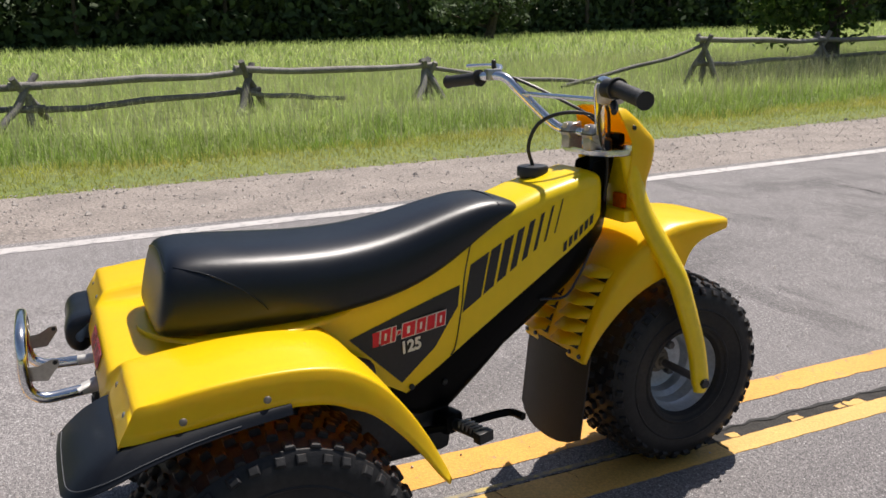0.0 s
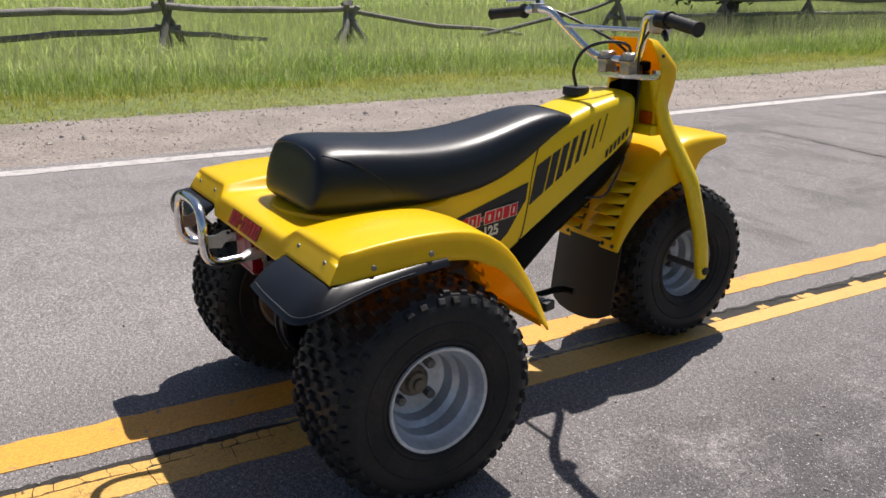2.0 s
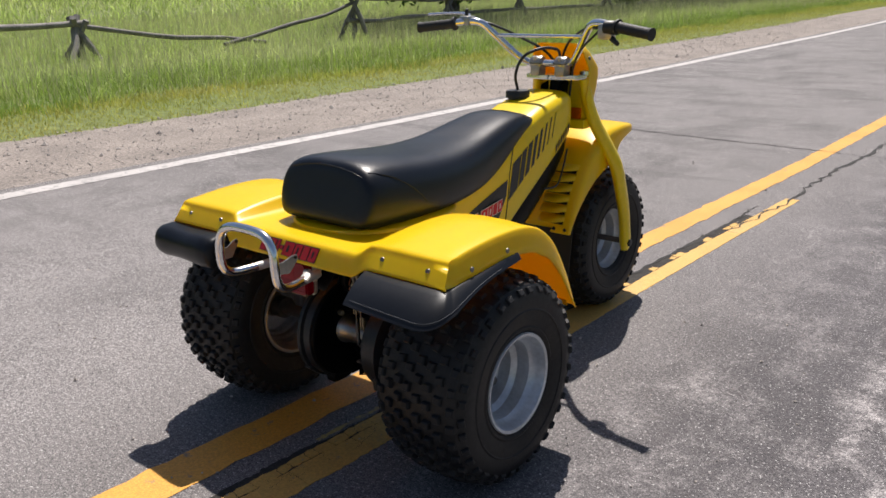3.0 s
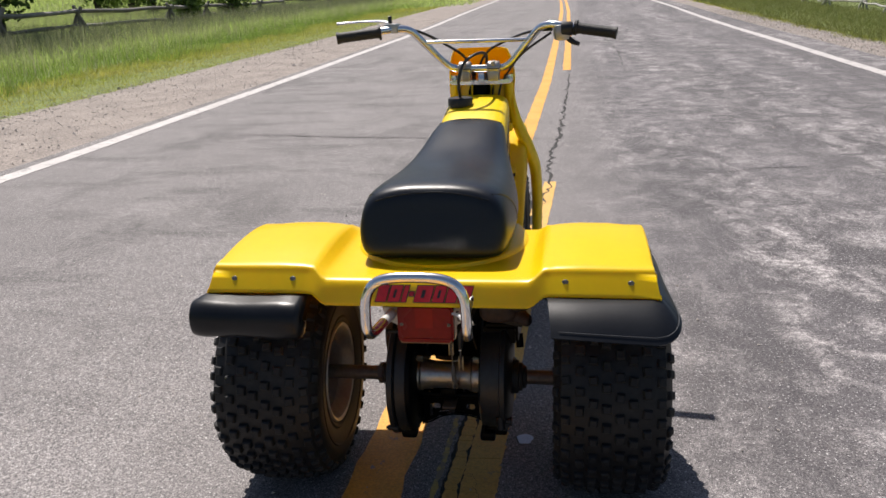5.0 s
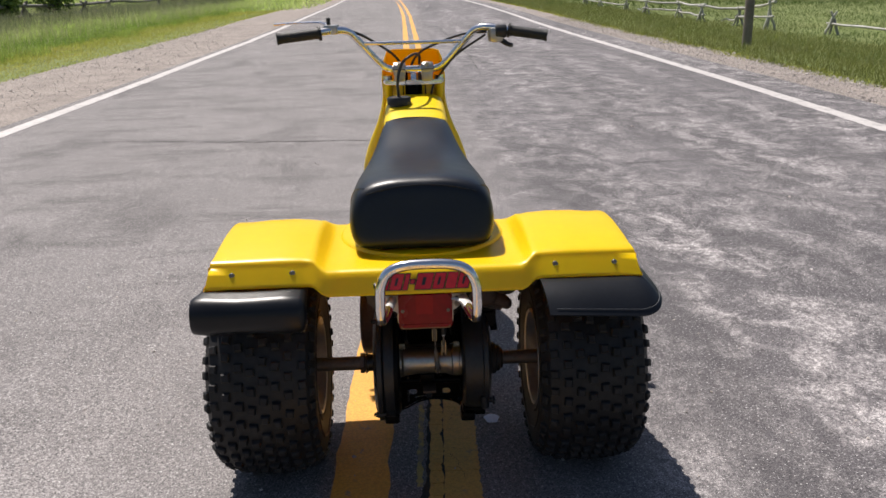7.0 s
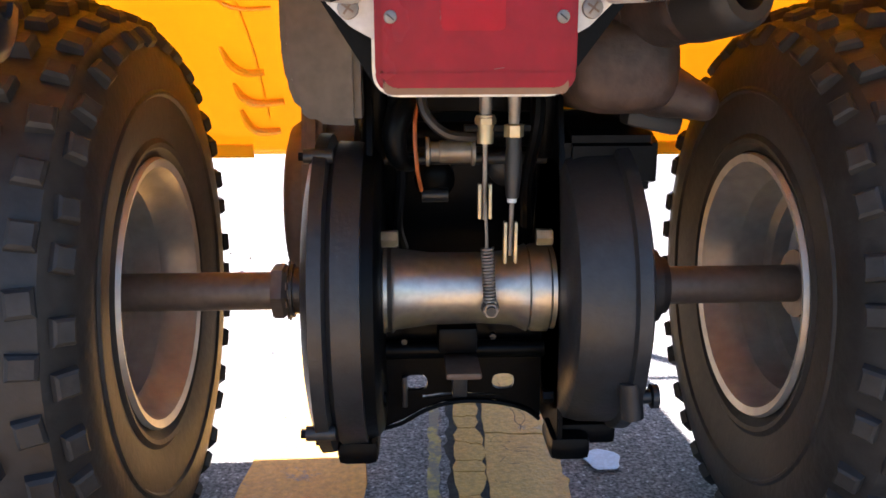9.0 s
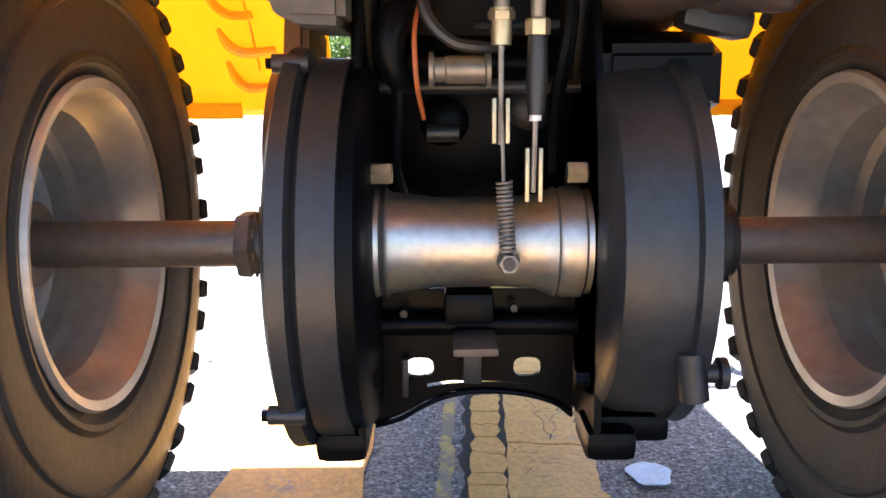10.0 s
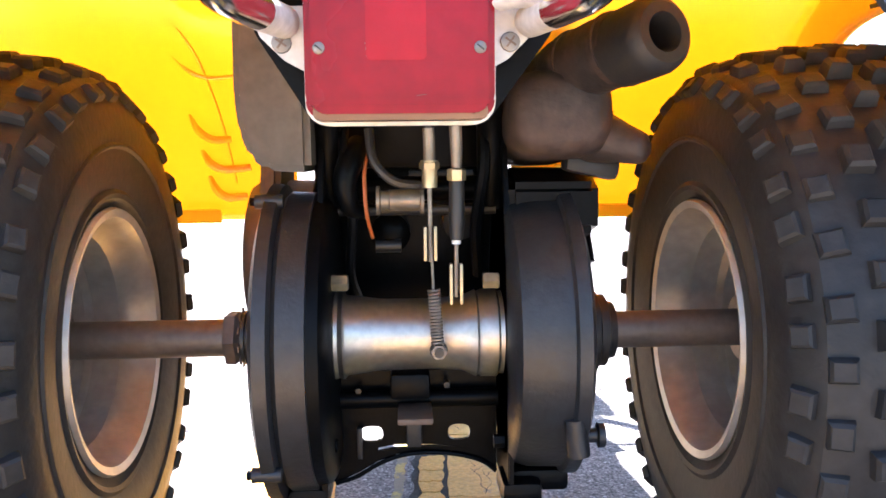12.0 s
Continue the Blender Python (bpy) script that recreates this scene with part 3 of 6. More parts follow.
fender = part("rear_fender", fender_bm(), YELLOW, trike, "glossy yellow plastic rear fender with tail deck", angle=60)
rnd = fender.modifiers.new("edges", "BEVEL")
rnd.width, rnd.segments, rnd.limit_method, rnd.angle_limit = 0.0035, 2, "ANGLE", radians(48)
sol = fender.modifiers.new("shell", "SOLIDIFY")
sol.thickness, sol.offset = 0.0042, -1
for s in (-1, 1):
    # moulded foot ribs, a seam and the turned lower lip of the skirt
    def skirt(x, z, off=0.004):
        return (s * x, float(np.interp(z, [0.328, 0.355, 0.41, 0.468, 0.52, 0.555], [0.308, 0.297, 0.27, 0.235, 0.195, 0.155])) - off, z)

    for pts, r in (([(0.243, 0.452), (0.236, 0.434), (0.222, 0.424), (0.200, 0.424)], 0.0050), ([(0.236, 0.412), (0.229, 0.397), (0.214, 0.389), (0.182, 0.391)], 0.0055), ([(0.232, 0.381), (0.226, 0.364), (0.214, 0.355), (0.190, 0.356)], 0.0055), ([(0.248, 0.512), (0.232, 0.496), (0.212, 0.490), (0.182, 0.491)], 0.0025)):
        part("foot_rib", tube([skirt(x, z) for x, z in pts], [r * 0.45, r, r, r * 0.8], 8), YELLOW, fender)
    part("skirt_seam", tube([skirt(x, z, 0.0045) for x, z in ((0.240, 0.548), (0.222, 0.512), (0.210, 0.46), (0.205, 0.42), (0.201, 0.372))], 0.0014, 6), YELLOW, fender)
    part("skirt_lip", sheet([[skirt(x, z, 0.0075) for x in (0.224, 0.30, 0.38, 0.418)] for z in (0.324, 0.340)], 0.003), YELLOW, fender)
    for x, y, z, n in ((0.394, -0.206, 0.546, "Y"), (0.271, -0.206, 0.547, "Y")):
        part("bolt", lathe([(0.004, 0.0075), (-0.001, 0.007), (-0.003, 0.0035)] if n == "Y" else [], 10, "Y", (s * x, y, z)), SCREW, fender)
    for y, z in ((-0.005, 0.549), (-0.130, 0.541)):
        part("bolt", lathe([(0, 0.0062), (s * 0.002, 0.0058), (s * 0.004, 0.003)], 10, "X", (s * 0.4450, y, z)), ROD, fender)

# lettering blocks on the tail face: plain slanted shapes
def block_word(widths, height, slant, gap, m, mat_in, mat_out, parent, name):
    x = 0.0
    for w, tall, solid in widths:
        h = height * tall
        lift = (height - h) / 2
        out = plate([(x - 0.0016 + slant * lift / height, lift - 0.0016), (x + w + 0.0016 + slant * lift / height, lift - 0.0016), (x + w + slant * (lift + h) / height + 0.0016, lift + h + 0.0016), (x + slant * (lift + h) / height - 0.0016, lift + h + 0.0016)], 0.0006, m)
        part(name + "_edge", out, mat_out, parent, smooth=False)
        face = plate([(x + slant * lift / height, lift), (x + w + slant * lift / height, lift), (x + w + slant * (lift + h) / height, lift + h), (x + slant * (lift + h) / height, lift + h)], 0.0006, m @ Matrix.Translation((0, 0, 0.0007)))
        part(name, face, mat_in, parent, smooth=False)
        if not solid:
            inner = plate([(x + w * 0.36 + slant * 0.25, h * 0.25), (x + w * 0.58 + slant * 0.25, h * 0.25), (x + w * 0.58 + slant * 0.75, h * 0.75), (x + w * 0.36 + slant * 0.75, h * 0.75)], 0.0005, m @ Matrix.Translation((0, 0, 0.0014)))
            part(name + "_slot", inner, mat_out, parent, smooth=False)
        x += w + gap


TAIL_LETTERS = [(0.019, 1, True), (0.022, 1, False), (0.008, 1, True), (0.008, 0.25, True), (0.030, 1, False), (0.021, 1, False), (0.019, 1, True), (0.021, 1, False)]
tail_m = Matrix.Translation((-0.098, -0.2302, 0.5125)) @ Matrix.Rotation(radians(90 - 20), 4, "X")
block_word([(a * 1.06, b, c) for a, b, c in TAIL_LETTERS], 0.032, 0.009, 0.0040, tail_m, DECAL_RED, DECAL_BLACK, fender, "letter_block")

# mud flaps under the rear fender
def flap_right():
    rows = []
    edge = [(0.236, -0.214, 0.526), (0.30, -0.2145, 0.526), (0.37, -0.2145, 0.526), (0.42, -0.212, 0.526), (0.436, -0.206, 0.526), (0.4425, -0.19, 0.526), (0.4425, -0.15, 0.528), (0.4425, -0.10, 0.531), (0.4425, -0.04, 0.536), (0.4425, 0.03, 0.539)]
    out = [(0.246, -0.302, 0.474), (0.31, -0.306, 0.472), (0.40, -0.305, 0.467), (0.446, -0.301, 0.465), (0.474, -0.280, 0.471), (0.486, -0.240, 0.485), (0.480, -0.185, 0.499), (0.470, -0.12, 0.510), (0.464, -0.05, 0.518), (0.459, 0.03, 0.523)]
    for k in range(9):
        t = k / 8
        sag = math.sin(math.pi * t)
        rows.append([tuple(Vector(a).lerp(Vector(b), t) + Vector((0, 0, (0.006 if a.y < -0.2 else 0.003) * sag)) + Vector((b.x - a.x, b.y - a.y, 0)) * (0.07 * sag if a.y < -0.2 else 0.03 * sag) + (Vector((-0.012, 0.012, -0.004)) if t < 0.1 else Vector((0, 0, 0)))) for a, b in zip(smooth_line(edge, 4), smooth_line(out, 4))])
    return rows


fr = flap_right()
flap = part("mud_flap", sheet(fr, 0.004), FLAP, trike, "black vinyl mud flap curling below the fender edge")
line = [Vector(a) + Vector((0, -0.001, 0.0016)) for a in fr[-2]]
part("stitching", tube(line[1:-4], 0.0007, 5, False), STITCH, flap)
# the other one has rolled itself up into a tube under its fender
roll = []
ROLL = [(-0.241, 0.012), (-0.243, 0.026), (-0.247, 0.034), (-0.255, 0.038), (-0.29, 0.041), (-0.34, 0.039), (-0.38, 0.038), (-0.42, 0.040), (-0.445, 0.0415), (-0.460, 0.040), (-0.469, 0.038), (-0.472, 0.0365)]
for k in range(15):
    a = radians(95 + k * 18)
    f = 1 - 0.012 * k
    roll.append([(x, -0.246 + 0.004 * math.sin(9 * x) + 0.84 * r * f * math.cos(a), 0.474 + 1.05 * r * f * (1 + 0.03 * math.sin(20 * x)) * math.sin(a)) for x, r in ROLL])
roll.insert(0, [(max(x, -0.448), -0.205, 0.522) for x, r in ROLL])
part("mud_flap", sheet(roll, 0.003), FLAP, trike, "black vinyl mud flap rolled up below the fender", angle=80)
side = [[(-0.4425, y, z), (-0.472 + 0.35 * max(y + 0.1, 0) * 0.4, y - 0.02, z - 0.030 + 0.15 * max(y + 0.06, 0))] for y, z in ((-0.2, 0.526), (-0.12, 0.53), (-0.05, 0.535), (0.03, 0.537))]
part("flap_side", sheet(side, 0.003), FLAP, trike)

# seat
SEAT = [(-0.129, 0.592, 0.655, 0.104, 0.020), (-0.127, 0.575, 0.684, 0.136, 0.024), (-0.122, 0.567, 0.704, 0.150, 0.026), (-0.106, 0.562, 0.713, 0.157, 0.026), (-0.05, 0.558, 0.715, 0.162, 0.012), (0.06, 0.555, 0.706, 0.165, 0.0), (0.17, 0.555, 0.697, 0.162, 0), (0.27, 0.560, 0.696, 0.150, 0),
        (0.37, 0.574, 0.708, 0.134, 0), (0.46, 0.606, 0.728, 0.118, 0), (0.55, 0.660, 0.745, 0.104, 0), (0.61, 0.690, 0.742, 0.096, 0), (0.645, 0.702, 0.730, 0.090, 0), (0.662, 0.706, 0.720, 0.080, 0)]


def seat_ring(y, zb, zt, w, lean):
    h = zt - zb
    half = [(0.0, 0.0), (0.55, 0.0), (0.86, 0.012), (0.955, 0.10), (1.0, 0.30), (0.985, 0.50), (0.945, 0.68), (0.87, 0.82), (0.74, 0.92), (0.5, 0.98), (0.25, 1.0), (0.0, 1.0)]
    pts = [(a * w, b) for a, b in half] + [(-a * w, b) for a, b in half[-2:0:-1]]
    return [(x, y + lean * b, zb + b * h) for x, b in pts]


seat = part("seat", loft([seat_ring(*s) for s in SEAT]), VINYL, trike, "long black vinyl bench seat", angle=70)
sub = seat.modifiers.new("round", "SUBSURF")
sub.levels = sub.render_levels = 2
deps = bpy.context.evaluated_depsgraph_get()
seat_eval = seat.evaluated_get(deps)


def on_seat(p, toward):
    """The place on the seat's skin that a line from p meets."""
    hit, where, nrm, _ = seat_eval.ray_cast(Vector(p), (Vector(toward) - Vector(p)).normalized())
    return where + nrm * 0.0004 if hit else Vector(p)


for s in (-1, 1):
    line = [on_seat((s * 0.5, y, z), (0, y, z)) for y, z in ((-0.085, 0.692), (-0.06, 0.686), (-0.03, 0.676), (0.0, 0.660), (0.03, 0.640), (0.055, 0.618), (0.07, 0.60))]
    part("seat_seam", tube(line, 0.0014, 6), VINYL, seat)
part("seat_seam", tube([on_seat((x, -0.6, 0.93 - 0.5 * x * x), (x * 0.9, -0.09, 0.697 - 1.1 * x * x)) for x in np.linspace(-0.13, 0.13, 13)], 0.0014, 6), VINYL, seat)
part("front_seam", tube([(x, 0.598, 0.7425 - 7.2 * abs(x) ** 2.6) for x in np.linspace(-0.088, 0.088, 11)], 0.0015, 6), VINYL, seat)
part("seat_rim", loft([[(w * 1.05 * math.cos(a), 0.05 + 0.20 * math.sin(a) * (1 if math.sin(a) < 0 else 1.2), z) for a in (2 * math.pi * k / 40 for k in range(40))] for z, w in ((0.5530, 0.180), (0.5565, 0.178), (0.561, 0.170))]), YELLOW, trike, "raised yellow seat base on the tail deck")

# tank cover and side panels
HULL = [(0.02, 0.57, 0.53, 0.125), (0.12, 0.575, 0.50, 0.122), (0.22, 0.575, 0.44, 0.116), (0.30, 0.585, 0.385, 0.110), (0.362, 0.60, 0.348, 0.106), (0.44, 0.635, 0.392, 0.103), (0.515, 0.672, 0.440, 0.101), (0.60, 0.715, 0.493, 0.099), (0.70, 0.748, 0.555, 0.097), (0.79, 0.768, 0.612, 0.095), (0.845, 0.779, 0.650, 0.092), (0.868, 0.772, 0.672, 0.082)]


def hull_ring(y, zt, zb, w):
    h = zt - zb
    half = [(0, 1.0), (0.35, 0.998), (0.62, 0.985), (0.80, 0.95), (0.92, 0.88), (0.98, 0.78), (1.0, 0.62), (1.0, 0.30), (0.99, 0.06), (0.96, 0.0), (0.5, 0.0), (0, 0.0)]
    r = min(1.0, 0.11 / h)
    half = [(a, 1 - (1 - b) * r if b > 0.6 else b) for a, b in half]
    pts = [(a * w, b) for a, b in half] + [(-a * w, b) for a, b in half[-2:0:-1]]
    return [(x, y, zb + b * h) for x, b in pts]


def hull_width(y):
    return float(np.interp(y, [s[0] for s in HULL], [s[3] for s in HULL]))


tank = part("tank_cover", loft([hull_ring(*s) for s in HULL]), YELLOW_THIN, trike, "yellow plastic tank cover and side panels with black stripes", angle=50)
LOWER = [(0.33, 0.352, 0.300, 0.085), (0.40, 0.375, 0.280, 0.092), (0.47, 0.412, 0.286, 0.093), (0.53, 0.450, 0.335, 0.092), (0.61, 0.499, 0.405, 0.090), (0.70, 0.555, 0.462, 0.086), (0.79, 0.612, 0.522, 0.080), (0.85, 0.66, 0.57, 0.070), (0.895, 0.71, 0.62, 0.055), (0.915, 0.74, 0.66, 0.04)]
part("lower_cover", loft([[(a * w, y, zt + (zb - zt) * b) for a, b in ((0, 0), (0.97, 0), (1, 0.2), (1, 0.75), (0.92, 0.95), (0.8, 1), (0, 1), (-0.8, 1), (-0.92, 0.95), (-1, 0.75), (-1, 0.2), (-0.97, 0))] for y, zt, zb, w in LOWER]), BLACK_METAL, trike, "black lower frame cover below the yellow panels", angle=50)


def on_side(points, s, mat, parent, name, label="", lift=0.0008):
    """A thin decal with an outline in (y, z) laid on the side panel."""
    bm = bmesh.new()
    ring = []
    n = len(points)
    for i in range(n):
        (ya, za), (yb, zb) = points[i], points[(i + 1) % n]
        for k in range(6):
            t = k / 6
            ring.append((ya + (yb - ya) * t, za + (zb - za) * t))
    vs = [bm.verts.new((s * (hull_width(y) + lift), y, z)) for y, z in ring]
    f = bm.faces.new(vs)
    bmesh.ops.triangulate(bm, faces=[f])
    e = bmesh.ops.extrude_face_region(bm, geom=list(bm.faces))["geom"]
    bmesh.ops.translate(bm, vec=(s * 0.0006, 0, 0), verts=[v for v in e if isinstance(v, bmesh.types.BMVert)])
    return part(name, bm, mat, parent, label, smooth=False)


for s in (-1, 1):
    on_side([(0.236, 0.494), (0.493, 0.568), (0.487, 0.522), (0.430, 0.440), (0.350, 0.376)], s, DECAL_BLACK, tank, "name_panel", "black triangular decal with red lettering", 0.0010)
    # graded slanting stripes
    y = 0.498
    for k, w in enumerate((0.046, 0.026, 0.023, 0.017, 0.014, 0.009, 0.006, 0.0035)):
        z0 = 0.505 + (y - 0.498) * 0.62
        z1 = 0.608 + (y - 0.498) * 0.50
        sl = 0.022
        on_side([(y, z0), (y + w, z0 + w * 0.62), (y + w + sl, z1 + w * 0.5), (y + sl, z1)], s, DECAL_BLACK, tank, "stripe")
        y += w + 0.0055 + k * 0.0026
    # maker's name as plain dark bars along the lower edge
    for k in range(6):
        y0 = 0.757 + k * 0.0145
        z0 = 0.603 + k * 0.0105
        on_side([(y0, z0), (y0 + 0.009, z0 + 0.0065), (y0 + 0.011, z0 + 0.0275), (y0 + 0.002, z0 + 0.021)], s, DECAL_BLACK, tank, "name_bar")
    part("panel_seam", tube([(s * (hull_width(a) + 0.0002), a, b) for a, b in ((0.523, 0.662), (0.505, 0.585), (0.497, 0.52), (0.480, 0.435), (0.468, 0.414))], 0.0016, 6), DECAL_BLACK, tank)
    part("panel_bolt", lathe([(0, 0.007), (s * 0.004, 0.006), (s * 0.005, 0.003)], 10, "X", (s * 0.107, 0.372, 0.362)), CASE, tank)
    part("panel_bolt", lathe([(0, 0.007), (s * 0.004, 0.006), (s * 0.005, 0.003)], 10, "X", (s * 0.094, 0.455, 0.352)), CASE, trike)
    wd = hull_width(0.3) + 0.0024
    if s > 0:
        m = Matrix(((0, 0, 1, wd - 0.001), (1, 0, 0, 0.282), (0, 1, 0, 0.466), (0, 0, 0, 1))) @ Matrix.Rotation(radians(8), 4, "Z")
    else:
        m = Matrix(((0, 0, -1, -wd + 0.001), (-1, 0, 0, 0.462), (0, 1, 0, 0.492), (0, 0, 0, 1))) @ Matrix.Rotation(radians(-8), 4, "Z")
    block_word([(a * 0.96, b, c) for a, b, c in TAIL_LETTERS], 0.030, 0.008, 0.0040, m, DECAL_RED, DECAL_WHITE, tank, "letter_block")
    cu = bpy.data.curves.new("model_number", "FONT")
    cu.body, cu.size, cu.extrude, cu.shear, cu.offset = "125", 0.036, 0.0005, 0.12, 0.0013
    tmp = new("model_number", cu)
    me = bpy.data.meshes.new_from_object(tmp)
    bpy.data.objects.remove(tmp)
    num = new("model_number", finish(me, DECAL_WHITE, False))
    num.parent = tank
    num.matrix_basis = m @ Matrix.Translation((0.062 if s > 0 else 0.055, -0.033, 0.0012)) @ Matrix.Diagonal((0.9, 1, 1, 1))

cap = part("fuel_cap", lathe([(0, 0.030), (0.006, 0.031), (0.008, 0.037), (0.026, 0.037), (0.030, 0.034), (0.031, 0.0)], 28, "Z", (-0.048, 0.765, 0.752)), CABLE, trike, "black ribbed fuel cap")
part("vent_hose", tube([(-0.048, 0.765, 0.782), (-0.050, 0.755, 0.83), (-0.035, 0.775, 0.882), (0.0, 0.82, 0.905), (0.02, 0.88, 0.898), (0.02, 0.90, 0.87)], 0.0045, 8), CABLE, cap, "black breather hose")

# steering head, triple clamps, fork
part("steering_head", tube([(0, 0.895, 0.66), (0, 0.93, 0.80)], 0.028, 20, False), BLACK_METAL, trike, "black frame neck")
for s in (-1, 1):
    part("neck_gusset", plate([(0.852, 0.66), (0.900, 0.63), (0.922, 0.80), (0.878, 0.79)], 0.004, Matrix(((0, 0, 1, s * 0.036), (1, 0, 0, 0), (0, 1, 0, 0), (0, 0, 0, 1))), 0.001), BLACK_METAL, trike)
clamp = part("triple_clamp", plate([(-0.100, 0.915), (-0.092, 0.878), (-0.05, 0.855), (0.05, 0.855), (0.092, 0.878), (0.100, 0.915), (0.098, 0.955), (0.06, 0.968), (-0.06, 0.968), (-0.098, 0.955)], 0.014, pose(0, 0, 0.808, 0, 0, 0), 0.003), CHROME, trike, "chrome upper fork clamp")
part("stem_nut", hexagon(0.018, 0.022, (0, 0.935, 0.830), "Z"), CHROME, clamp)
for s in (-1, 1):
    saddle = part("bar_clamp", lathe([(-0.019, 0.013), (-0.019, 0.0195), (-0.016, 0.0215), (0.016, 0.0215), (0.019, 0.0195), (0.019, 0.013)], 24, "X", (s * 0.044, 0.872, 0.857)), ALLOY, clamp, "polished handlebar clamp")
    part("clamp_foot", box((0.034, 0.040, 0.034), (s * 0.044, 0.872, 0.836), 0.006), ALLOY, clamp)
    part("clamp_joint", box((0.0386, 0.047, 0.0025), (s * 0.044, 0.872, 0.857), 0.0004), SOOT, saddle)
    part("clamp_bolt", hexagon(0.0065, 0.012, (s * 0.044, 0.891, 0.872), "Z"), GALV, clamp)
    part("clamp_bolt", hexagon(0.0065, 0.012, (s * 0.044, 0.853, 0.872), "Z"), GALV, clamp)
    part("fork_cap", lathe([(0, 0.017), (0.012, 0.017), (0.016, 0.012), (0.017, 0.0)], 18, "Z", (s * 0.085, 0.945, 0.819)), CHROME, clamp)
    part("warning_sticker", box((0.028, 0.016, 0.001), (s * 0.06, 0.874, 0.8215), 0.0), DECAL_WHITE if s > 0 else YELLOW_METAL, clamp)
    fork_pts = [(s * 0.084, 0.942, 0.808), (s * 0.090, 0.954, 0.74), (s * 0.108, 0.972, 0.67), (s * 0.138, 1.000, 0.595), (s * 0.161, 1.032, 0.52), (s * 0.167, 1.064, 0.43), (s * 0.166, 1.096, 0.34), (s * 0.163, 1.118, 0.245), (s * 0.162, 1.119, 0.215)]
    leg = part("fork_leg", tube(fork_pts, [0.024, 0.0245, 0.026, 0.028, 0.028, 0.027, 0.026, 0.026, 0.018], 14, True, 5, (0.95, 0.70)), YELLOW_METAL, trike, "yellow pressed-steel fork leg")
    part("axle_nut", hexagon(0.013, 0.014, (s * 0.180, 1.116, 0.243)), CASE, leg)
part("front_axle", tube([(-0.175, WHEELBASE - 0.008, AXLE_Z), (0.175, WHEELBASE - 0.008, AXLE_Z)], 0.010, 12, False), AXLE, trike)
part("lower_clamp", box((0.19, 0.06, 0.030), (0, 0.955, 0.664), 0.008), YELLOW_METAL, trike)
shroud = part("fork_shroud", box((0.172, 0.014, 0.125), (0, 0.956, 0.738), 0.005), YELLOW_METAL, trike, "yellow steel shroud between the fork legs")
for s in (-1, 1):
    part("reflector", box((0.044, 0.010, 0.036), (s * 0.052, 0.944, 0.697), 0.004), AMBER, shroud, "amber plastic reflector")

# number-plate panel before the bars
PANEL = [(0.925, 0.916, 0.066, 0.010), (0.940, 0.911, 0.084, 0.024), (0.968, 0.886, 0.094, 0.04), (1.004, 0.850, 0.101, 0.058), (1.012, 0.838, 0.103, 0.06), (1.013, 0.815, 0.104, 0.06), (1.008, 0.780, 0.102, 0.06), (0.996, 0.745, 0.100, 0.055), (0.988, 0.715, 0.104, 0.045), (0.986, 0.685, 0.110, 0.03)]
rows = []
for y, z, w, back in PANEL:
    half = [(1.0, 1.25), (1.0, 0.85), (0.995, 0.5), (0.97, 0.24), (0.91, 0.10), (0.80, 0.03), (0.5, 0.0), (0.0, -0.05)]
    rows.append([(x * w, y - back * q, z) for x, q in half] + [(-x * w, y - back * q, z) for x, q in half[-2::-1]])
panel = part("number_panel", sheet(rows, 0.004), YELLOW, trike, "yellow plastic number panel before the handlebar", angle=60)
for s in (-1, 1):
    part("bolt", lathe([(0, 0.006), (s * 0.004, 0.005)], 10, "X", (s * 0.096, 0.945, 0.870)), CASE, panel)

part("wire_cover", box((0.055, 0.020, 0.030), (0, 0.966, 0.836), 0.008), BLACK_METAL, panel, "black wire cover behind the panel")

# front fender
FF = [(0.792, 0.336, 0.128, 0.006), (0.800, 0.368, 0.130, 0.014), (0.815, 0.41, 0.132, 0.026), (0.840, 0.462, 0.134, 0.044), (0.878, 0.522, 0.136, 0.066), (0.925, 0.572, 0.137, 0.088), (0.975, 0.607, 0.136, 0.102), (1.03, 0.630, 0.134, 0.112), (1.06, 0.636, 0.133, 0.116), (1.085, 0.638, 0.132, 0.074), (1.12, 0.640, 0.130, 0.050), (1.16, 0.639, 0.127, 0.040), (1.195, 0.636, 0.121, 0.032), (1.222, 0.632, 0.114, 0.026), (1.229, 0.631, 0.111, 0.024)]


def front_fender_bm():
    n = len(FF)
    grid = []
    for i, (y, z, w, drop) in enumerate(FF):
        (y0, z0), (y1, z1) = FF[max(i - 1, 0)][:2], FF[min(i + 1, n - 1)][:2]
        d = Vector((y1 - y0, z1 - z0)).normalized()
        nr = Vector((-d.y, d.x))
        row = []
        for x, l in ((1.0, 1.0), (1.01, 0.7), (1.01, 0.35), (0.985, 0.10), (0.93, 0.02), (0.75, -0.05), (0.4, -0.09), (0, -0.10)):
            q = max(drop, 0.012) * l
            row.append((x * w, y - nr.x * q, z - nr.y * q))
        grid.append(row + [mirrored(p) for p in row[-2::-1]])
    bm = sheet(grid)
    return bm


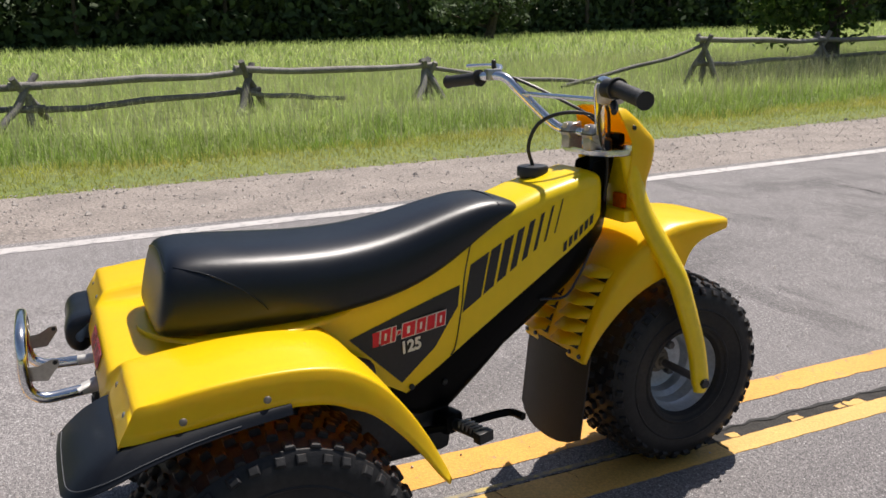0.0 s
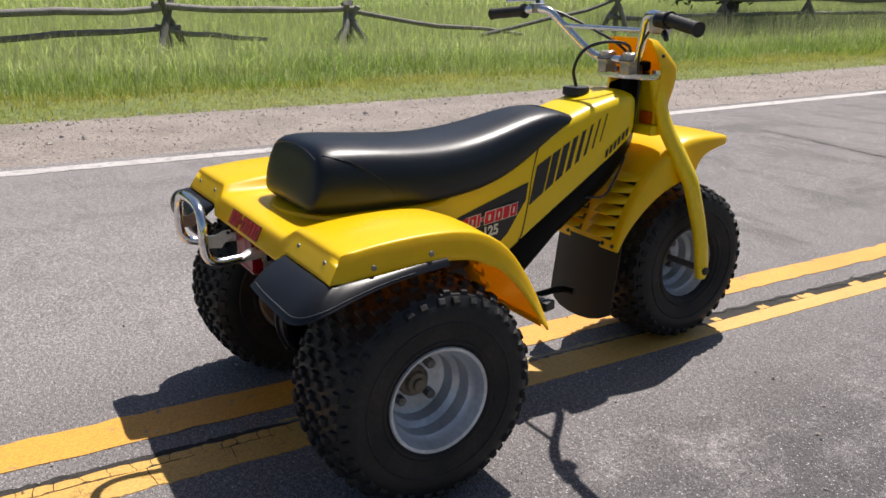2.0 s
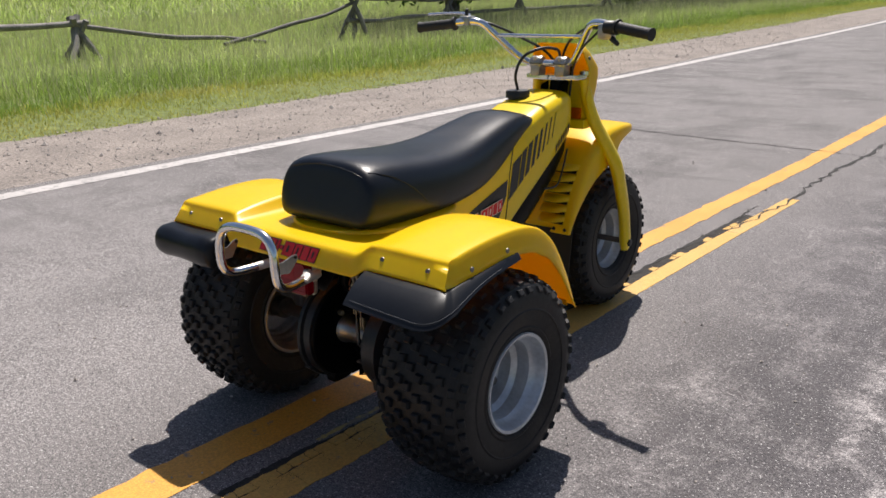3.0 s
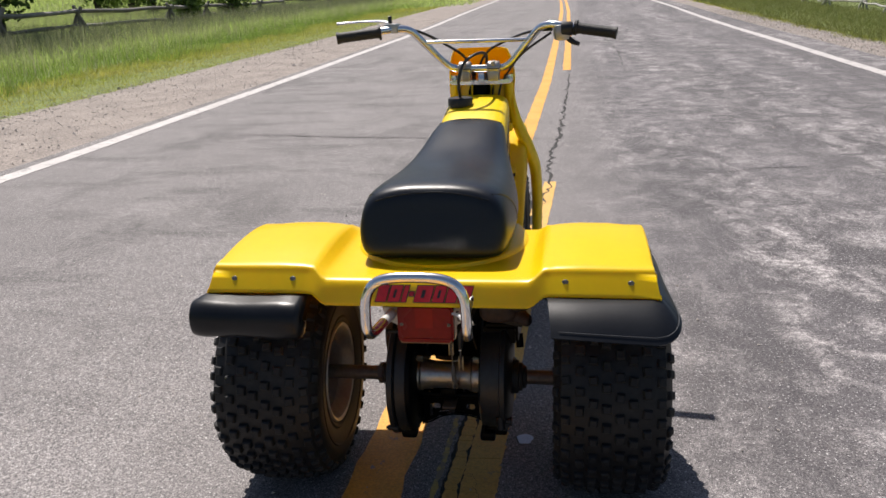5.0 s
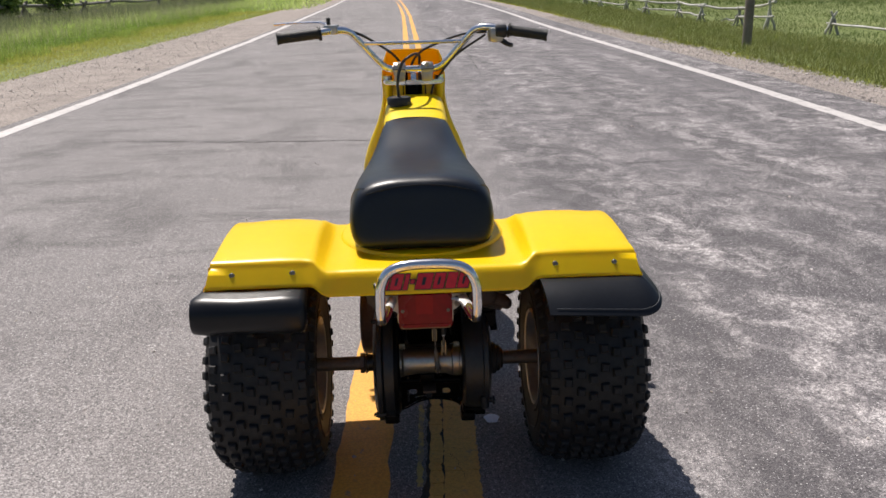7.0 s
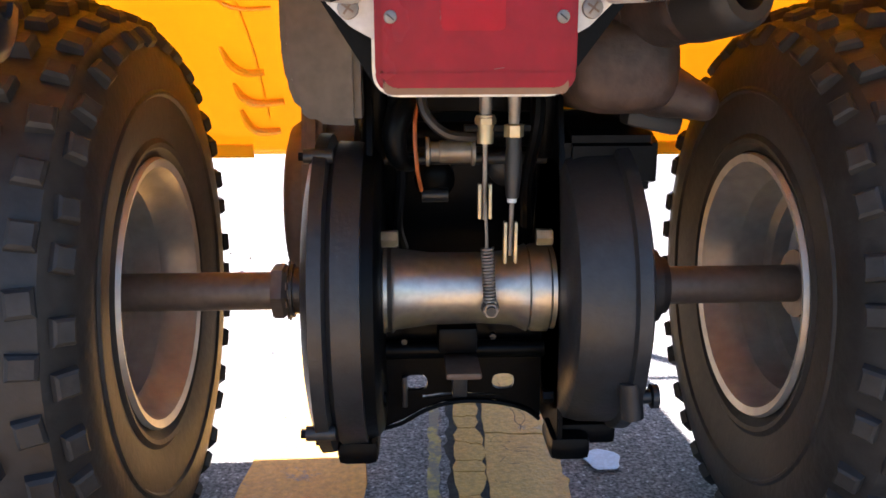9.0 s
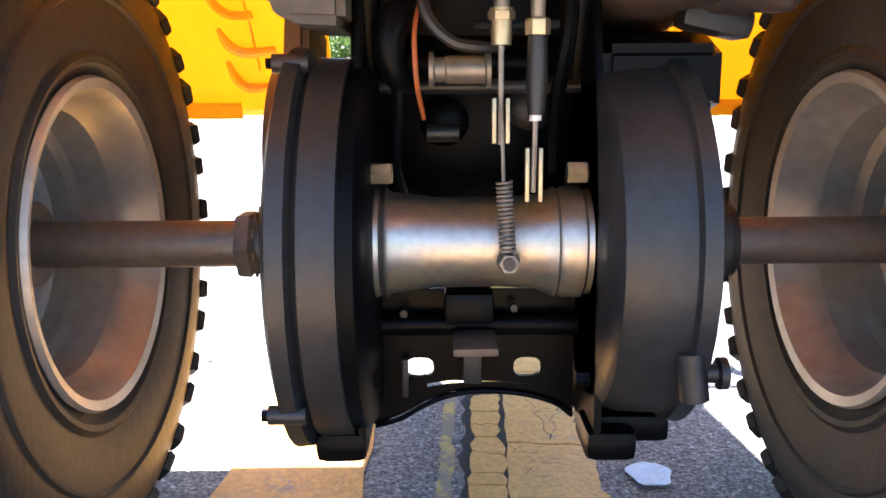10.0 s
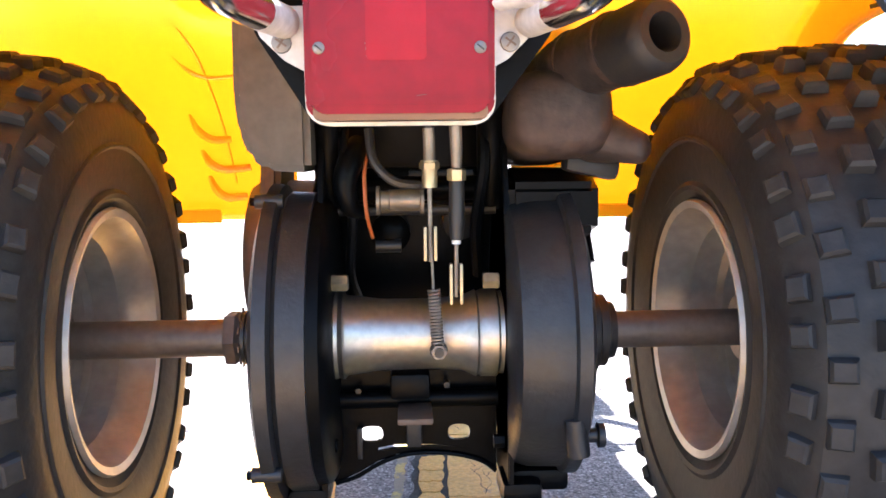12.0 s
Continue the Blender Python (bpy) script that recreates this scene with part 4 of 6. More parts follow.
ff = part("front_fender", front_fender_bm(), YELLOW, trike, "yellow plastic front fender with louvre slots", angle=55)
sol = ff.modifiers.new("shell", "SOLIDIFY")
sol.thickness, sol.offset = 0.004, 0
sub = ff.modifiers.new("round", "SUBSURF")
sub.levels = sub.render_levels = 1
for s in (-1, 1):
    for zc in (0.378, 0.408, 0.438, 0.468, 0.498, 0.528):
        def skin(z):
            return float(np.interp(z, [p[1] for p in FF[:7]], [p[0] for p in FF[:7]])) - 0.004
        x0, x1 = s * 0.022, s * 0.108
        grid = []
        for u, out, dz in ((0.0, 0.0, 0.013), (0.5, 0.021, 0.010), (0.9, 0.034, 0.003), (1.0, 0.036, -0.001)):
            row = []
            for k in range(7):
                t = k / 6
                x = x0 + (x1 - x0) * t
                swell = min(1.0, 4.0 * min(t + 0.08, 1.0 - t + 0.0)) if t < 1 else 0.0
                row.append((x, skin(zc + dz) - out * max(swell, 0.05), zc + dz))
            grid.append(row)
        part("louvre_hood", sheet(grid, 0.003), YELLOW, ff)
        # black sheet laid on the skin paints the shade of the opening
        part("louvre_slot", sheet([[(x0 + (x1 - x0) * t, skin(zc - 0.011) - 0.0025, zc - 0.011) for t in (0, 0.5, 0.98)], [(x0 + (x1 - x0) * t, skin(zc + 0.006) - 0.0025, zc + 0.006) for t in (0, 0.5, 0.98)]], 0.001), SOOT, ff, "black sheet for the shade inside a louvre slot")
    for x, z in ((0.115, 0.352), (0.075, 0.352)):
        part("bolt", lathe([(0, 0.006), (-0.004, 0.005)], 10, "Y", (s * x, 0.792, z)), CASE, ff)
fl = [[(x, 0.782 + 0.022 * min(abs(x) / 0.13, 1) ** 2.2 + 0.010 * (1 - t) - 0.016 * t, 0.352 - t * (0.235 - 0.03 * (abs(x) / 0.13) ** 3)) for x in np.linspace(-0.128 - 0.004, 0.132, 9)] for t in np.linspace(0, 1, 6)]
part("front_mud_flap", sheet(fl, 0.004), SOOT, trike, "black rubber mud flap behind the front tyre")

# handlebar with grips, levers and cables
bar_pts = [(-0.392, 0.722, 0.966), (-0.30, 0.742, 0.978), (-0.235, 0.762, 0.986), (-0.195, 0.778, 0.980), (-0.165, 0.797, 0.950), (-0.105, 0.846, 0.880), (-0.075, 0.866, 0.860), (-0.04, 0.872, 0.857), (0.04, 0.872, 0.857), (0.075, 0.866, 0.860), (0.105, 0.846, 0.880), (0.165, 0.797, 0.950), (0.195, 0.778, 0.979), (0.235, 0.762, 0.984), (0.30, 0.745, 0.972), (0.394, 0.728, 0.958)]
bars = part("handlebar", tube(bar_pts, 0.0112, 16), CHROME, trike, "chrome braced handlebar with black grips")
part("crossbar", tube([(-0.158, 0.802, 0.943), (0.158, 0.802, 0.943)], 0.0058, 12, False), CHROME, bars)
for s, e in ((-1, Vector((-0.402, 0.7195, 0.967))), (1, Vector((0.405, 0.7255, 0.957)))):
    a = Vector((s * (0.278 if s < 0 else 0.292), 0.7475, 0.979 if s < 0 else 0.974))
    d = (e - a)
    ribs = []
    for k in range(15):
        p = a + d * (k / 14)
        ribs.append(p)
    rad = [0.0175] + [0.0150 if k % 2 else 0.0162 for k in range(13)] + [0.0180]
    part("grip", tube(ribs, rad, 16, False), GRIP, bars, "black ribbed rubber grip")
    part("grip_collar", tube([a - d * 0.03, a + d * 0.03], 0.0215, 18, False), GRIP, bars)
lever = part("brake_lever", tube([(-0.245, 0.785, 0.996), (-0.28, 0.806, 1.008), (-0.35, 0.802, 1.009), (-0.418, 0.788, 1.006)], [0.008, 0.0075, 0.006, 0.0075], 10, True, 5, (1.0, 0.6)), CHROME, bars, "polished brake lever")
part("lever_perch", box((0.042, 0.038, 0.028), (-0.243, 0.768, 0.988), 0.006, (0, 0, -12)), ALLOY, bars)
part("lever_knob", lathe([(0, 0.006), (0.022, 0.006), (0.024, 0.003)], 10, "Z", (-0.252, 0.776, 1.000)), CASE, bars)
part("throttle_housing", box((0.046, 0.046, 0.046), (0.252, 0.762, 0.962), 0.014, (0, 0, 8)), ALLOY, bars)
part("thumb_lever", tube([(0.258, 0.758, 0.955), (0.282, 0.750, 0.937), (0.300, 0.735, 0.930)], [0.008, 0.008, 0.006], 10), CABLE, bars)
part("switch_body", lathe([(-0.018, 0.017), (-0.015, 0.020), (0.012, 0.020), (0.016, 0.017)], 20, "X", (0.268, 0.752, 0.972)), CABLE, bars)
part("brake_cable", tube([(-0.232, 0.775, 0.988), (-0.17, 0.80, 0.975), (-0.10, 0.87, 0.93), (-0.05, 0.93, 0.885), (-0.03, 0.96, 0.83), (-0.04, 0.95, 0.74)], 0.0042, 8), CABLE, bars)
part("throttle_cable", tube([(0.225, 0.768, 0.970), (0.16, 0.80, 0.965), (0.08, 0.87, 0.935), (0.02, 0.93, 0.90), (-0.01, 0.955, 0.84), (0.0, 0.95, 0.74)], 0.0038, 8), CABLE, bars)
part("clutch_cable", tube([(0.222, 0.772, 0.962), (0.14, 0.815, 0.905), (0.09, 0.86, 0.845), (0.06, 0.90, 0.79), (0.05, 0.90, 0.70)], 0.0035, 8), CABLE, bars)
part("key_switch", lathe([(0, 0.016), (0.020, 0.016), (0.024, 0.012), (0.025, 0.0)], 18, "Z", (0.03, 0.915, 0.819)), CASE, clamp)

# grab bar at the tail
gh = [(0.074, -0.212, 0.482), (0.084, -0.28, 0.480), (0.0905, -0.320, 0.482), (0.0925, -0.341, 0.499), (0.0925, -0.346, 0.530), (0.090, -0.345, 0.562), (0.076, -0.344, 0.588), (0.048, -0.343, 0.6005), (0.0, -0.343, 0.6035)]
gb = [(x + 0.004, y, z) for x, y, z in [mirrored(p) for p in gh] + gh[-2::-1]]
grab = part("grab_bar", tube(gb, 0.0100, 16), CHROME, trike, "chrome tubular grab bar")
grab.data.materials.append(ZINC)
for p in grab.data.polygons:
    if p.center.y > -0.262 and p.center.z < 0.50:
        p.material_index = 1
for s in (-1, 1):
    tab = plate([(0, -0.010), (0.030, -0.012), (0.052, 0.016), (0.050, 0.026), (0.038, 0.026), (0.018, 0.016), (0, 0.016)], 0.0025, Matrix(((s * 0.22, 0, 1, s * 0.090), (1, 0, 0, -0.340), (0, 1, 0, 0.525), (0, 0, 0, 1))), 0.0006)
    t = part("lamp_tab", tab, ALLOY, grab, "bare metal tab")
    part("tab_hole", lathe([(-0.0018, 0.004), (0.0045, 0.004)], 10, "X", (s * 0.100, -0.295, 0.546)), SOOT, t)
    part("bar_mount", plate([(-0.020, -0.022), (0.002, -0.010), (0.016, 0.004), (0.022, 0.022), (-0.020, 0.022)] if s > 0 else [(0.020, -0.022), (0.020, 0.022), (-0.022, 0.022), (-0.016, 0.004), (-0.002, -0.010)], 0.003, pose(s * 0.066 - 0.003, -0.206, 0.470, 90, 0, 0), 0.0006), ZINC, grab, "dusty triangular lamp bracket")
    screw = part("mount_screw", lathe([(-0.209, 0.0062), (-0.2115, 0.0058), (-0.2122, 0.003)], 14, "Y", (s * 0.069 - 0.003, 0.0, 0.470)), SCREW, grab, "rusty bracket screw")
    for turn in (35, 125):
        part("screw_slot", box((0.0080, 0.0012, 0.0012), (s * 0.069 - 0.003, -0.2121, 0.470), 0.0002, (0, turn, 0)), CASE_BROWN, screw)
end = part("flat_end", tube([(0.058, -0.226, 0.489), (0.070, -0.236, 0.4895), (0.080, -0.246, 0.488), (0.090, -0.268, 0.483)], [0.0085, 0.0095, 0.011, 0.0112], 14, squash=(1.0, 0.42)), ZINC, grab, "bare flattened bar end")
part("end_hole", lathe([(0.0, 0.0032), (0.003, 0.0032)], 12, "Z", (0.064, -0.231, 0.4915)), SOOT, end)
part("lamp_backing", plate([(-0.108, 0.512), (0.112, 0.512), (0.096, 0.478), (0.056, 0.424), (-0.058, 0.424), (-0.092, 0.478)], 0.004, Matrix(((1, 0, 0, 0), (0, 0, 1, -0.176), (0, 1, 0, 0), (0, 0, 0, 1))), 0.0008), BLACK_METAL, trike, "black plate behind the tail lamp")

# tail lamp
def rounded(w, h, r, n=5):
    pts = []
    for cx, cy, a0 in ((w / 2 - r, h / 2 - r, 0), (-w / 2 + r, h / 2 - r, 90), (-w / 2 + r, -h / 2 + r, 180), (w / 2 - r, -h / 2 + r, 270)):
        for k in range(n + 1):
            a = radians(a0 + 90 * k / n)
            pts.append((cx + r * math.cos(a), cy + r * math.sin(a)))
    return pts


lamp_m = pose(-0.001, -0.197, 0.463, 90, 0, 0) @ Matrix.Diagonal((1.035, 0.955, 1, 1))
lamp = part("tail_lamp", plate(rounded(0.113, 0.089, 0.014), 0.008, lamp_m, 0.001), GALV, trike, "red tail lamp in a pale metal bezel")
part("lens", plate(rounded(0.108, 0.084, 0.012), 0.026, lamp_m @ Matrix.Translation((0, 0, 0.006)), 0.004), RED_LENS, lamp, "red ribbed plastic lens")
part("reflector", plate(rounded(0.034, 0.044, 0.003), 0.001, lamp_m @ Matrix.Translation((-0.002, 0.016, 0.0318)), 0.0002), RED_BRIGHT, lamp, "brighter clear red window")
part("lens_rim", plate(rounded(0.104, 0.0035, 0.001), 0.002, lamp_m @ Matrix.Translation((0, -0.031, 0.0312)), 0.0004), RED_LENS, lamp)
for k, (x, z, a) in enumerate(((-0.019, 0.002, 110), (-0.017, -0.001, 60), (0.012, -0.027, 8))):
    c, q = math.cos(radians(a)), math.sin(radians(a))
    mark = [(lamp_m @ Vector((x + c * u + q * 0.0008 * math.sin(u * 900 + k), z + q * u, 0.0322))) for u in np.linspace(-0.003, 0.003, 7)]
    part("scratch", tube(mark, 0.00014, 4, False), GREY_BOX, lamp)
part("lens_foot", plate(rounded(0.100, 0.010, 0.004), 0.022, lamp_m @ Matrix.Translation((0, -0.037, 0.008)), 0.001), LENS_FOOT, lamp)
for s in (-1, 1):
    part("lens_screw", lathe([(-0.2285, 0.0038), (-0.2300, 0.0035), (-0.2306, 0.002)], 12, "Y", (-0.001 + s * 0.047, 0, 0.4645)), SCREW, lamp)
    part("screw_slot", box((0.0050, 0.0008, 0.0009), (-0.001 + s * 0.047, -0.2306, 0.4645), 0.0001, (0, 40, 0)), SOOT, lamp)
part("lamp_stem", box((0.05, 0.05, 0.05), (-0.001, -0.170, 0.466), 0.004), BLACK_METAL, trike)

# rear axle, carrier tube, drive case and brake
part("rear_axle", tube([(-TRACK - 0.0, 0, AXLE_Z), (TRACK + 0.01, 0, AXLE_Z)], 0.0165, 20, False), AXLE, trike, "dusty brown steel rear axle")
collar = part("axle_collar", lathe([(-0.126, 0.0205), (-0.139, 0.0205), (-0.1395, 0.0235), (-0.1425, 0.0235), (-0.143, 0.018)], 24, "X", (0, 0, AXLE_Z)), CASE, trike, "dark axle collar")
part("axle_nut", hexagon(0.0245, 0.013, (-0.151, 0, AXLE_Z)), AXLE, collar, "rust-brown axle nut")
for k in range(10):
    a = 2 * math.pi * k / 10 + 0.2
    part("lock_tab", box((0.0016, 0.006, 0.005), (-0.1435, 0.0235 * math.cos(a), AXLE_Z + 0.0235 * math.sin(a)), 0.0004, (math.degrees(a) - 90, 0, 0)), CASE_BROWN, collar)
part("axle_sleeve", tube([(-0.30, 0, AXLE_Z), (-0.33, 0, AXLE_Z)], 0.03, 18, False), AXLE, trike)
part("axle_sleeve", tube([(0.30, 0, AXLE_Z), (0.33, 0, AXLE_Z)], 0.03, 18, False), AXLE, trike)
carrier = part("axle_carrier", lathe([(-0.068, 0.020), (-0.068, 0.037), (-0.062, 0.0385), (-0.059, 0.037), (-0.055, 0.0385), (-0.052, 0.0355), (-0.022, 0.0315), (0.022, 0.031), (0.048, 0.033), (0.056, 0.0365), (0.060, 0.0385), (0.062, 0.0365), (0.065, 0.0385), (0.078, 0.039), (0.080, 0.036), (0.0835, 0.037), (0.0835, 0.02)], 48, "X", (0, 0, AXLE_Z)), ALLOY, trike, "bare alloy axle carrier tube")
stud = part("carrier_bolt", tube([(0.0265, -0.030, 0.239), (0.0265, -0.050, 0.2385)], 0.0042, 10, False), CASE, carrier)
part("stud_nut", hexagon(0.0068, 0.006, (0.0268, -0.044, 0.2385), "Y"), SCREW, stud)
part("stud_washer", lathe([(-0.039, 0.003), (-0.039, 0.0078), (-0.0378, 0.0078), (-0.0378, 0.003)], 16, "Y", (0.0265, 0, 0.2387)), CASE, stud)

# chain case: round casting with a flange and lugs
case = part("chain_case", lathe([(-0.063, 0.05), (-0.063, 0.120), (-0.067, 0.126), (-0.076, 0.128), (-0.0765, 0.131), (-0.098, 0.132), (-0.102, 0.128), (-0.104, 0.138), (-0.114, 0.139), (-0.116, 0.133), (-0.120, 0.121), (-0.123, 0.107), (-0.125, 0.07), (-0.127, 0.03)], 44, "X", (0, 0.012, AXLE_Z - 0.005)), CASE, trike, "dusty black round chain case")
# inner end coloured black, standing in for the shadowed plate there
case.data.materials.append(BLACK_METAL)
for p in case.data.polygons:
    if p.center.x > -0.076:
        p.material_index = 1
for a in (35, 112, 218, 262, 325):
    part("case_lug", tube([(-0.099, 0.012 + 0.136 * math.cos(radians(a)), AXLE_Z - 0.005 + 0.136 * math.sin(radians(a))), (-0.122, 0.012 + 0.136 * math.cos(radians(a)), AXLE_Z - 0.005 + 0.136 * math.sin(radians(a)))], 0.0060, 12, False), CASE, case)
    part("lug_bolt", hexagon(0.0038, 0.006, (-0.123, 0.012 + 0.136 * math.cos(radians(a)), AXLE_Z - 0.005 + 0.136 * math.sin(radians(a)))), BLACK_METAL, case)
part("case_arm", lathe([(-0.090, 0.05), (-0.092, 0.086), (-0.148, 0.086), (-0.156, 0.080), (-0.160, 0.066), (-0.160, 0.01)], 36, "X", (0, 0.155, 0.292)), CASE_BROWN, case, "brown dusted sprocket cover before the chain case", angle=45)

drum = part("brake_drum", lathe([(0.0845, 0.04), (0.0845, 0.110), (0.089, 0.117), (0.103, 0.121), (0.129, 0.122), (0.131, 0.127), (0.141, 0.128), (0.143, 0.122), (0.147, 0.112), (0.151, 0.09), (0.154, 0.05), (0.154, 0.042), (0.160, 0.036), (0.166, 0.026), (0.170, 0.0185)], 44, "X", (0, 0.012, AXLE_Z)), CASE, trike, "dusty black brake housing")
shield = plate([(-0.02, 0.335), (0.06, 0.315), (0.16, 0.30), (0.16, 0.388), (0.01, 0.388), (-0.02, 0.376)], 0.078, Matrix(((0, 0, 1, 0.089), (1, 0, 0, 0.0), (0, 1, 0, 0), (0, 0, 0, 1))), 0.006)
part("brake_shield", shield, BLACK_METAL, drum)
part("shield_block", box((0.058, 0.12, 0.10), (0.124, 0.10, 0.335), 0.010), BLACK_METAL, drum)
part("axle_boss", lathe([(0.150, 0.040), (0.156, 0.0385), (0.166, 0.0375), (0.168, 0.032), (0.175, 0.032), (0.177, 0.026), (0.183, 0.025), (0.185, 0.017)], 30, "X", (0, 0, AXLE_Z)), SOOT, drum, "black rubber dust boot")
part("drain_tap", lathe([(0, 0.006), (0.012, 0.006), (0.013, 0.010), (0.018, 0.010), (0.019, 0.004)], 14, "X", (0.138, -0.086, 0.178)), CASE, drum)
part("tap_body", tube([(0.130, -0.098, 0.196), (0.134, -0.098, 0.166)], 0.009, 12, False), CASE, drum)
part("brake_arm", tube([(0.165, 0.05, 0.33), (0.168, 0.04, 0.30)], 0.009, 10, False), BLACK_METAL, drum)
part("drum_foot", box((0.05, 0.06, 0.02), (0.115, 0.0, 0.118), 0.006), BLACK_METAL, drum)

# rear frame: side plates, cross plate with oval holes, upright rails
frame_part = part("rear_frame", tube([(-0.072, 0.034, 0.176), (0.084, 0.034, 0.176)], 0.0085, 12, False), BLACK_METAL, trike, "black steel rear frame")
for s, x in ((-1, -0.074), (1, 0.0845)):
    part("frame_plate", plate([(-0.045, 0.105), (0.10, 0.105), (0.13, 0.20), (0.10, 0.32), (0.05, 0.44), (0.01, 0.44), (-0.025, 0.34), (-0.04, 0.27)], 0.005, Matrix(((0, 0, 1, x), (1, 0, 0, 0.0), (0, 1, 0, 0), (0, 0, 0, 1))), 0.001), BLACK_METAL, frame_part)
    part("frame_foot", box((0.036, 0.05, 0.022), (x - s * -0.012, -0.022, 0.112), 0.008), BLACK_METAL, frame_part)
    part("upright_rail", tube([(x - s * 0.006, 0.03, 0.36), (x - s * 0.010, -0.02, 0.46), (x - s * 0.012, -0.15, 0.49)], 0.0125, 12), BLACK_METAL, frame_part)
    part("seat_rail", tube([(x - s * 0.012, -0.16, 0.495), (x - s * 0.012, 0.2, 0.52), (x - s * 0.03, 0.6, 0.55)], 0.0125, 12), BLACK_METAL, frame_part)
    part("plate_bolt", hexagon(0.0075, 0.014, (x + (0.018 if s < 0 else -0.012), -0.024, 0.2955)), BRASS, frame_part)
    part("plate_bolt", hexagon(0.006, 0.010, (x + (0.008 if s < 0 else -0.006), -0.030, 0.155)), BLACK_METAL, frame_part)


def cross_plate():
    """Lower cross plate with an arched edge and two oval openings."""
    bm = bmesh.new()
    outer = [(-0.072, 0.200), (0.084, 0.200), (0.084, 0.100), (0.075, 0.108), (0.060, 0.115), (0.040, 0.1195), (0.012, 0.121), (-0.010, 0.1185), (-0.030, 0.1115), (-0.048, 0.101), (-0.062, 0.095), (-0.072, 0.092)]
    holes = [[(cx + rx * math.copysign(abs(math.cos(t)) ** 0.7, math.cos(t)), 0.1385 + 0.0078 * math.copysign(abs(math.sin(t)) ** 0.7, math.sin(t))) for t in (2 * math.pi * k / 20 for k in range(20))] for cx, rx in ((-0.035, 0.0105), (0.048, 0.0105))]
    holes.append([(-0.030, 0.1210), (-0.012, 0.1238), (0.012, 0.1248), (0.034, 0.1248), (0.054, 0.1238), (0.034, 0.1262), (0.012, 0.1276), (-0.012, 0.1276), (-0.029, 0.1252)])
    edges = []
    for loop in [outer, *holes]:
        vs = [bm.verts.new((x, 0.045, z)) for x, z in loop]
        edges += [bm.edges.new((vs[i], vs[(i + 1) % len(vs)])) for i in range(len(vs))]
    bmesh.ops.triangle_fill(bm, edges=edges, use_beauty=True, use_dissolve=False)
    e = bmesh.ops.extrude_face_region(bm, geom=list(bm.faces))["geom"]
    bmesh.ops.translate(bm, vec=(0, 0.005, 0), verts=[v for v in e if isinstance(v, bmesh.types.BMVert)])
    return bm


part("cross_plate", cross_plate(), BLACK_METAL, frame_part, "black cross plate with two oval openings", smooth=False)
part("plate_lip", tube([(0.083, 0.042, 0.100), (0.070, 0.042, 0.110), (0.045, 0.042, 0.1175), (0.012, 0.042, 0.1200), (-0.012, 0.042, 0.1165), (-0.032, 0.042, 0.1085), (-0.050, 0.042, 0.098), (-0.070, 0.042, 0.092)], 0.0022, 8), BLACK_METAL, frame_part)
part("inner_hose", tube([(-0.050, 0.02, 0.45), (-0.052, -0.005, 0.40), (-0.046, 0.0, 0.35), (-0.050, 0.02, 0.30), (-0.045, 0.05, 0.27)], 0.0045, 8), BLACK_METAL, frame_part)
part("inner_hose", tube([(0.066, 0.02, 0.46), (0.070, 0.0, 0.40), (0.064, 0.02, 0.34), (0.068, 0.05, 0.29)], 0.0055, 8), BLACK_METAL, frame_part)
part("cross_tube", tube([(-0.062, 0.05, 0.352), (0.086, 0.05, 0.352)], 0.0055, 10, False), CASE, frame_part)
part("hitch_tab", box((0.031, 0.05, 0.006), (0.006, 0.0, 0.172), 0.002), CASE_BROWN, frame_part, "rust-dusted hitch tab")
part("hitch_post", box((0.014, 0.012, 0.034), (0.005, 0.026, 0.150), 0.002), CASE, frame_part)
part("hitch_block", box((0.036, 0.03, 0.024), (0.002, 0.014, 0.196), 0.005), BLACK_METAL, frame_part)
for x, z in ((-0.046, 0.186), (0.036, 0.190)):
    part("cross_bolt", hexagon(0.0032, 0.007, (x, 0.030, z), "Y"), CASE, frame_part)
part("cable_tab", box((0.005, 0.006, 0.030), (-0.046, 0.034, 0.134), 0.001), CASE, frame_part)
part("cross_tube", tube([(-0.07, 0.09, 0.37), (0.09, 0.09, 0.37)], 0.012, 12, False), BLACK_METAL, frame_part)
part("link_roller", lathe([(-0.024, 0.005), (-0.024, 0.0125), (-0.021, 0.0125), (-0.020, 0.0085), (-0.013, 0.0085), (-0.012, 0.0095), (0.014, 0.0095), (0.015, 0.0125), (0.018, 0.0125), (0.018, 0.005)], 20, "X", (-0.001, 0.01, 0.363)), ROD, frame_part, "bare metal linkage roller")
part("rubber_elbow", tube([(-0.040, 0.02, 0.412), (-0.046, -0.002, 0.398), (-0.051, -0.008, 0.378), (-0.047, -0.004, 0.358), (-0.036, 0.012, 0.352)], [0.010, 0.0115, 0.0105, 0.0085, 0.006], 12), BLACK_METAL, frame_part, "dark rubber elbow")
part("cable_loop", tube([(-0.030, 0.0, 0.425), (-0.026, -0.008, 0.398), (-0.010, -0.010, 0.381), (0.010, -0.008, 0.377), (0.024, 0.0, 0.378)], 0.0042, 8), CABLE, frame_part)
part("engine_stub", lathe([(-0.012, 0.004), (-0.012, 0.0065), (0.012, 0.0065), (0.012, 0.004)], 14, "X", (-0.016, 0.055, 0.318)), CASE, frame_part)

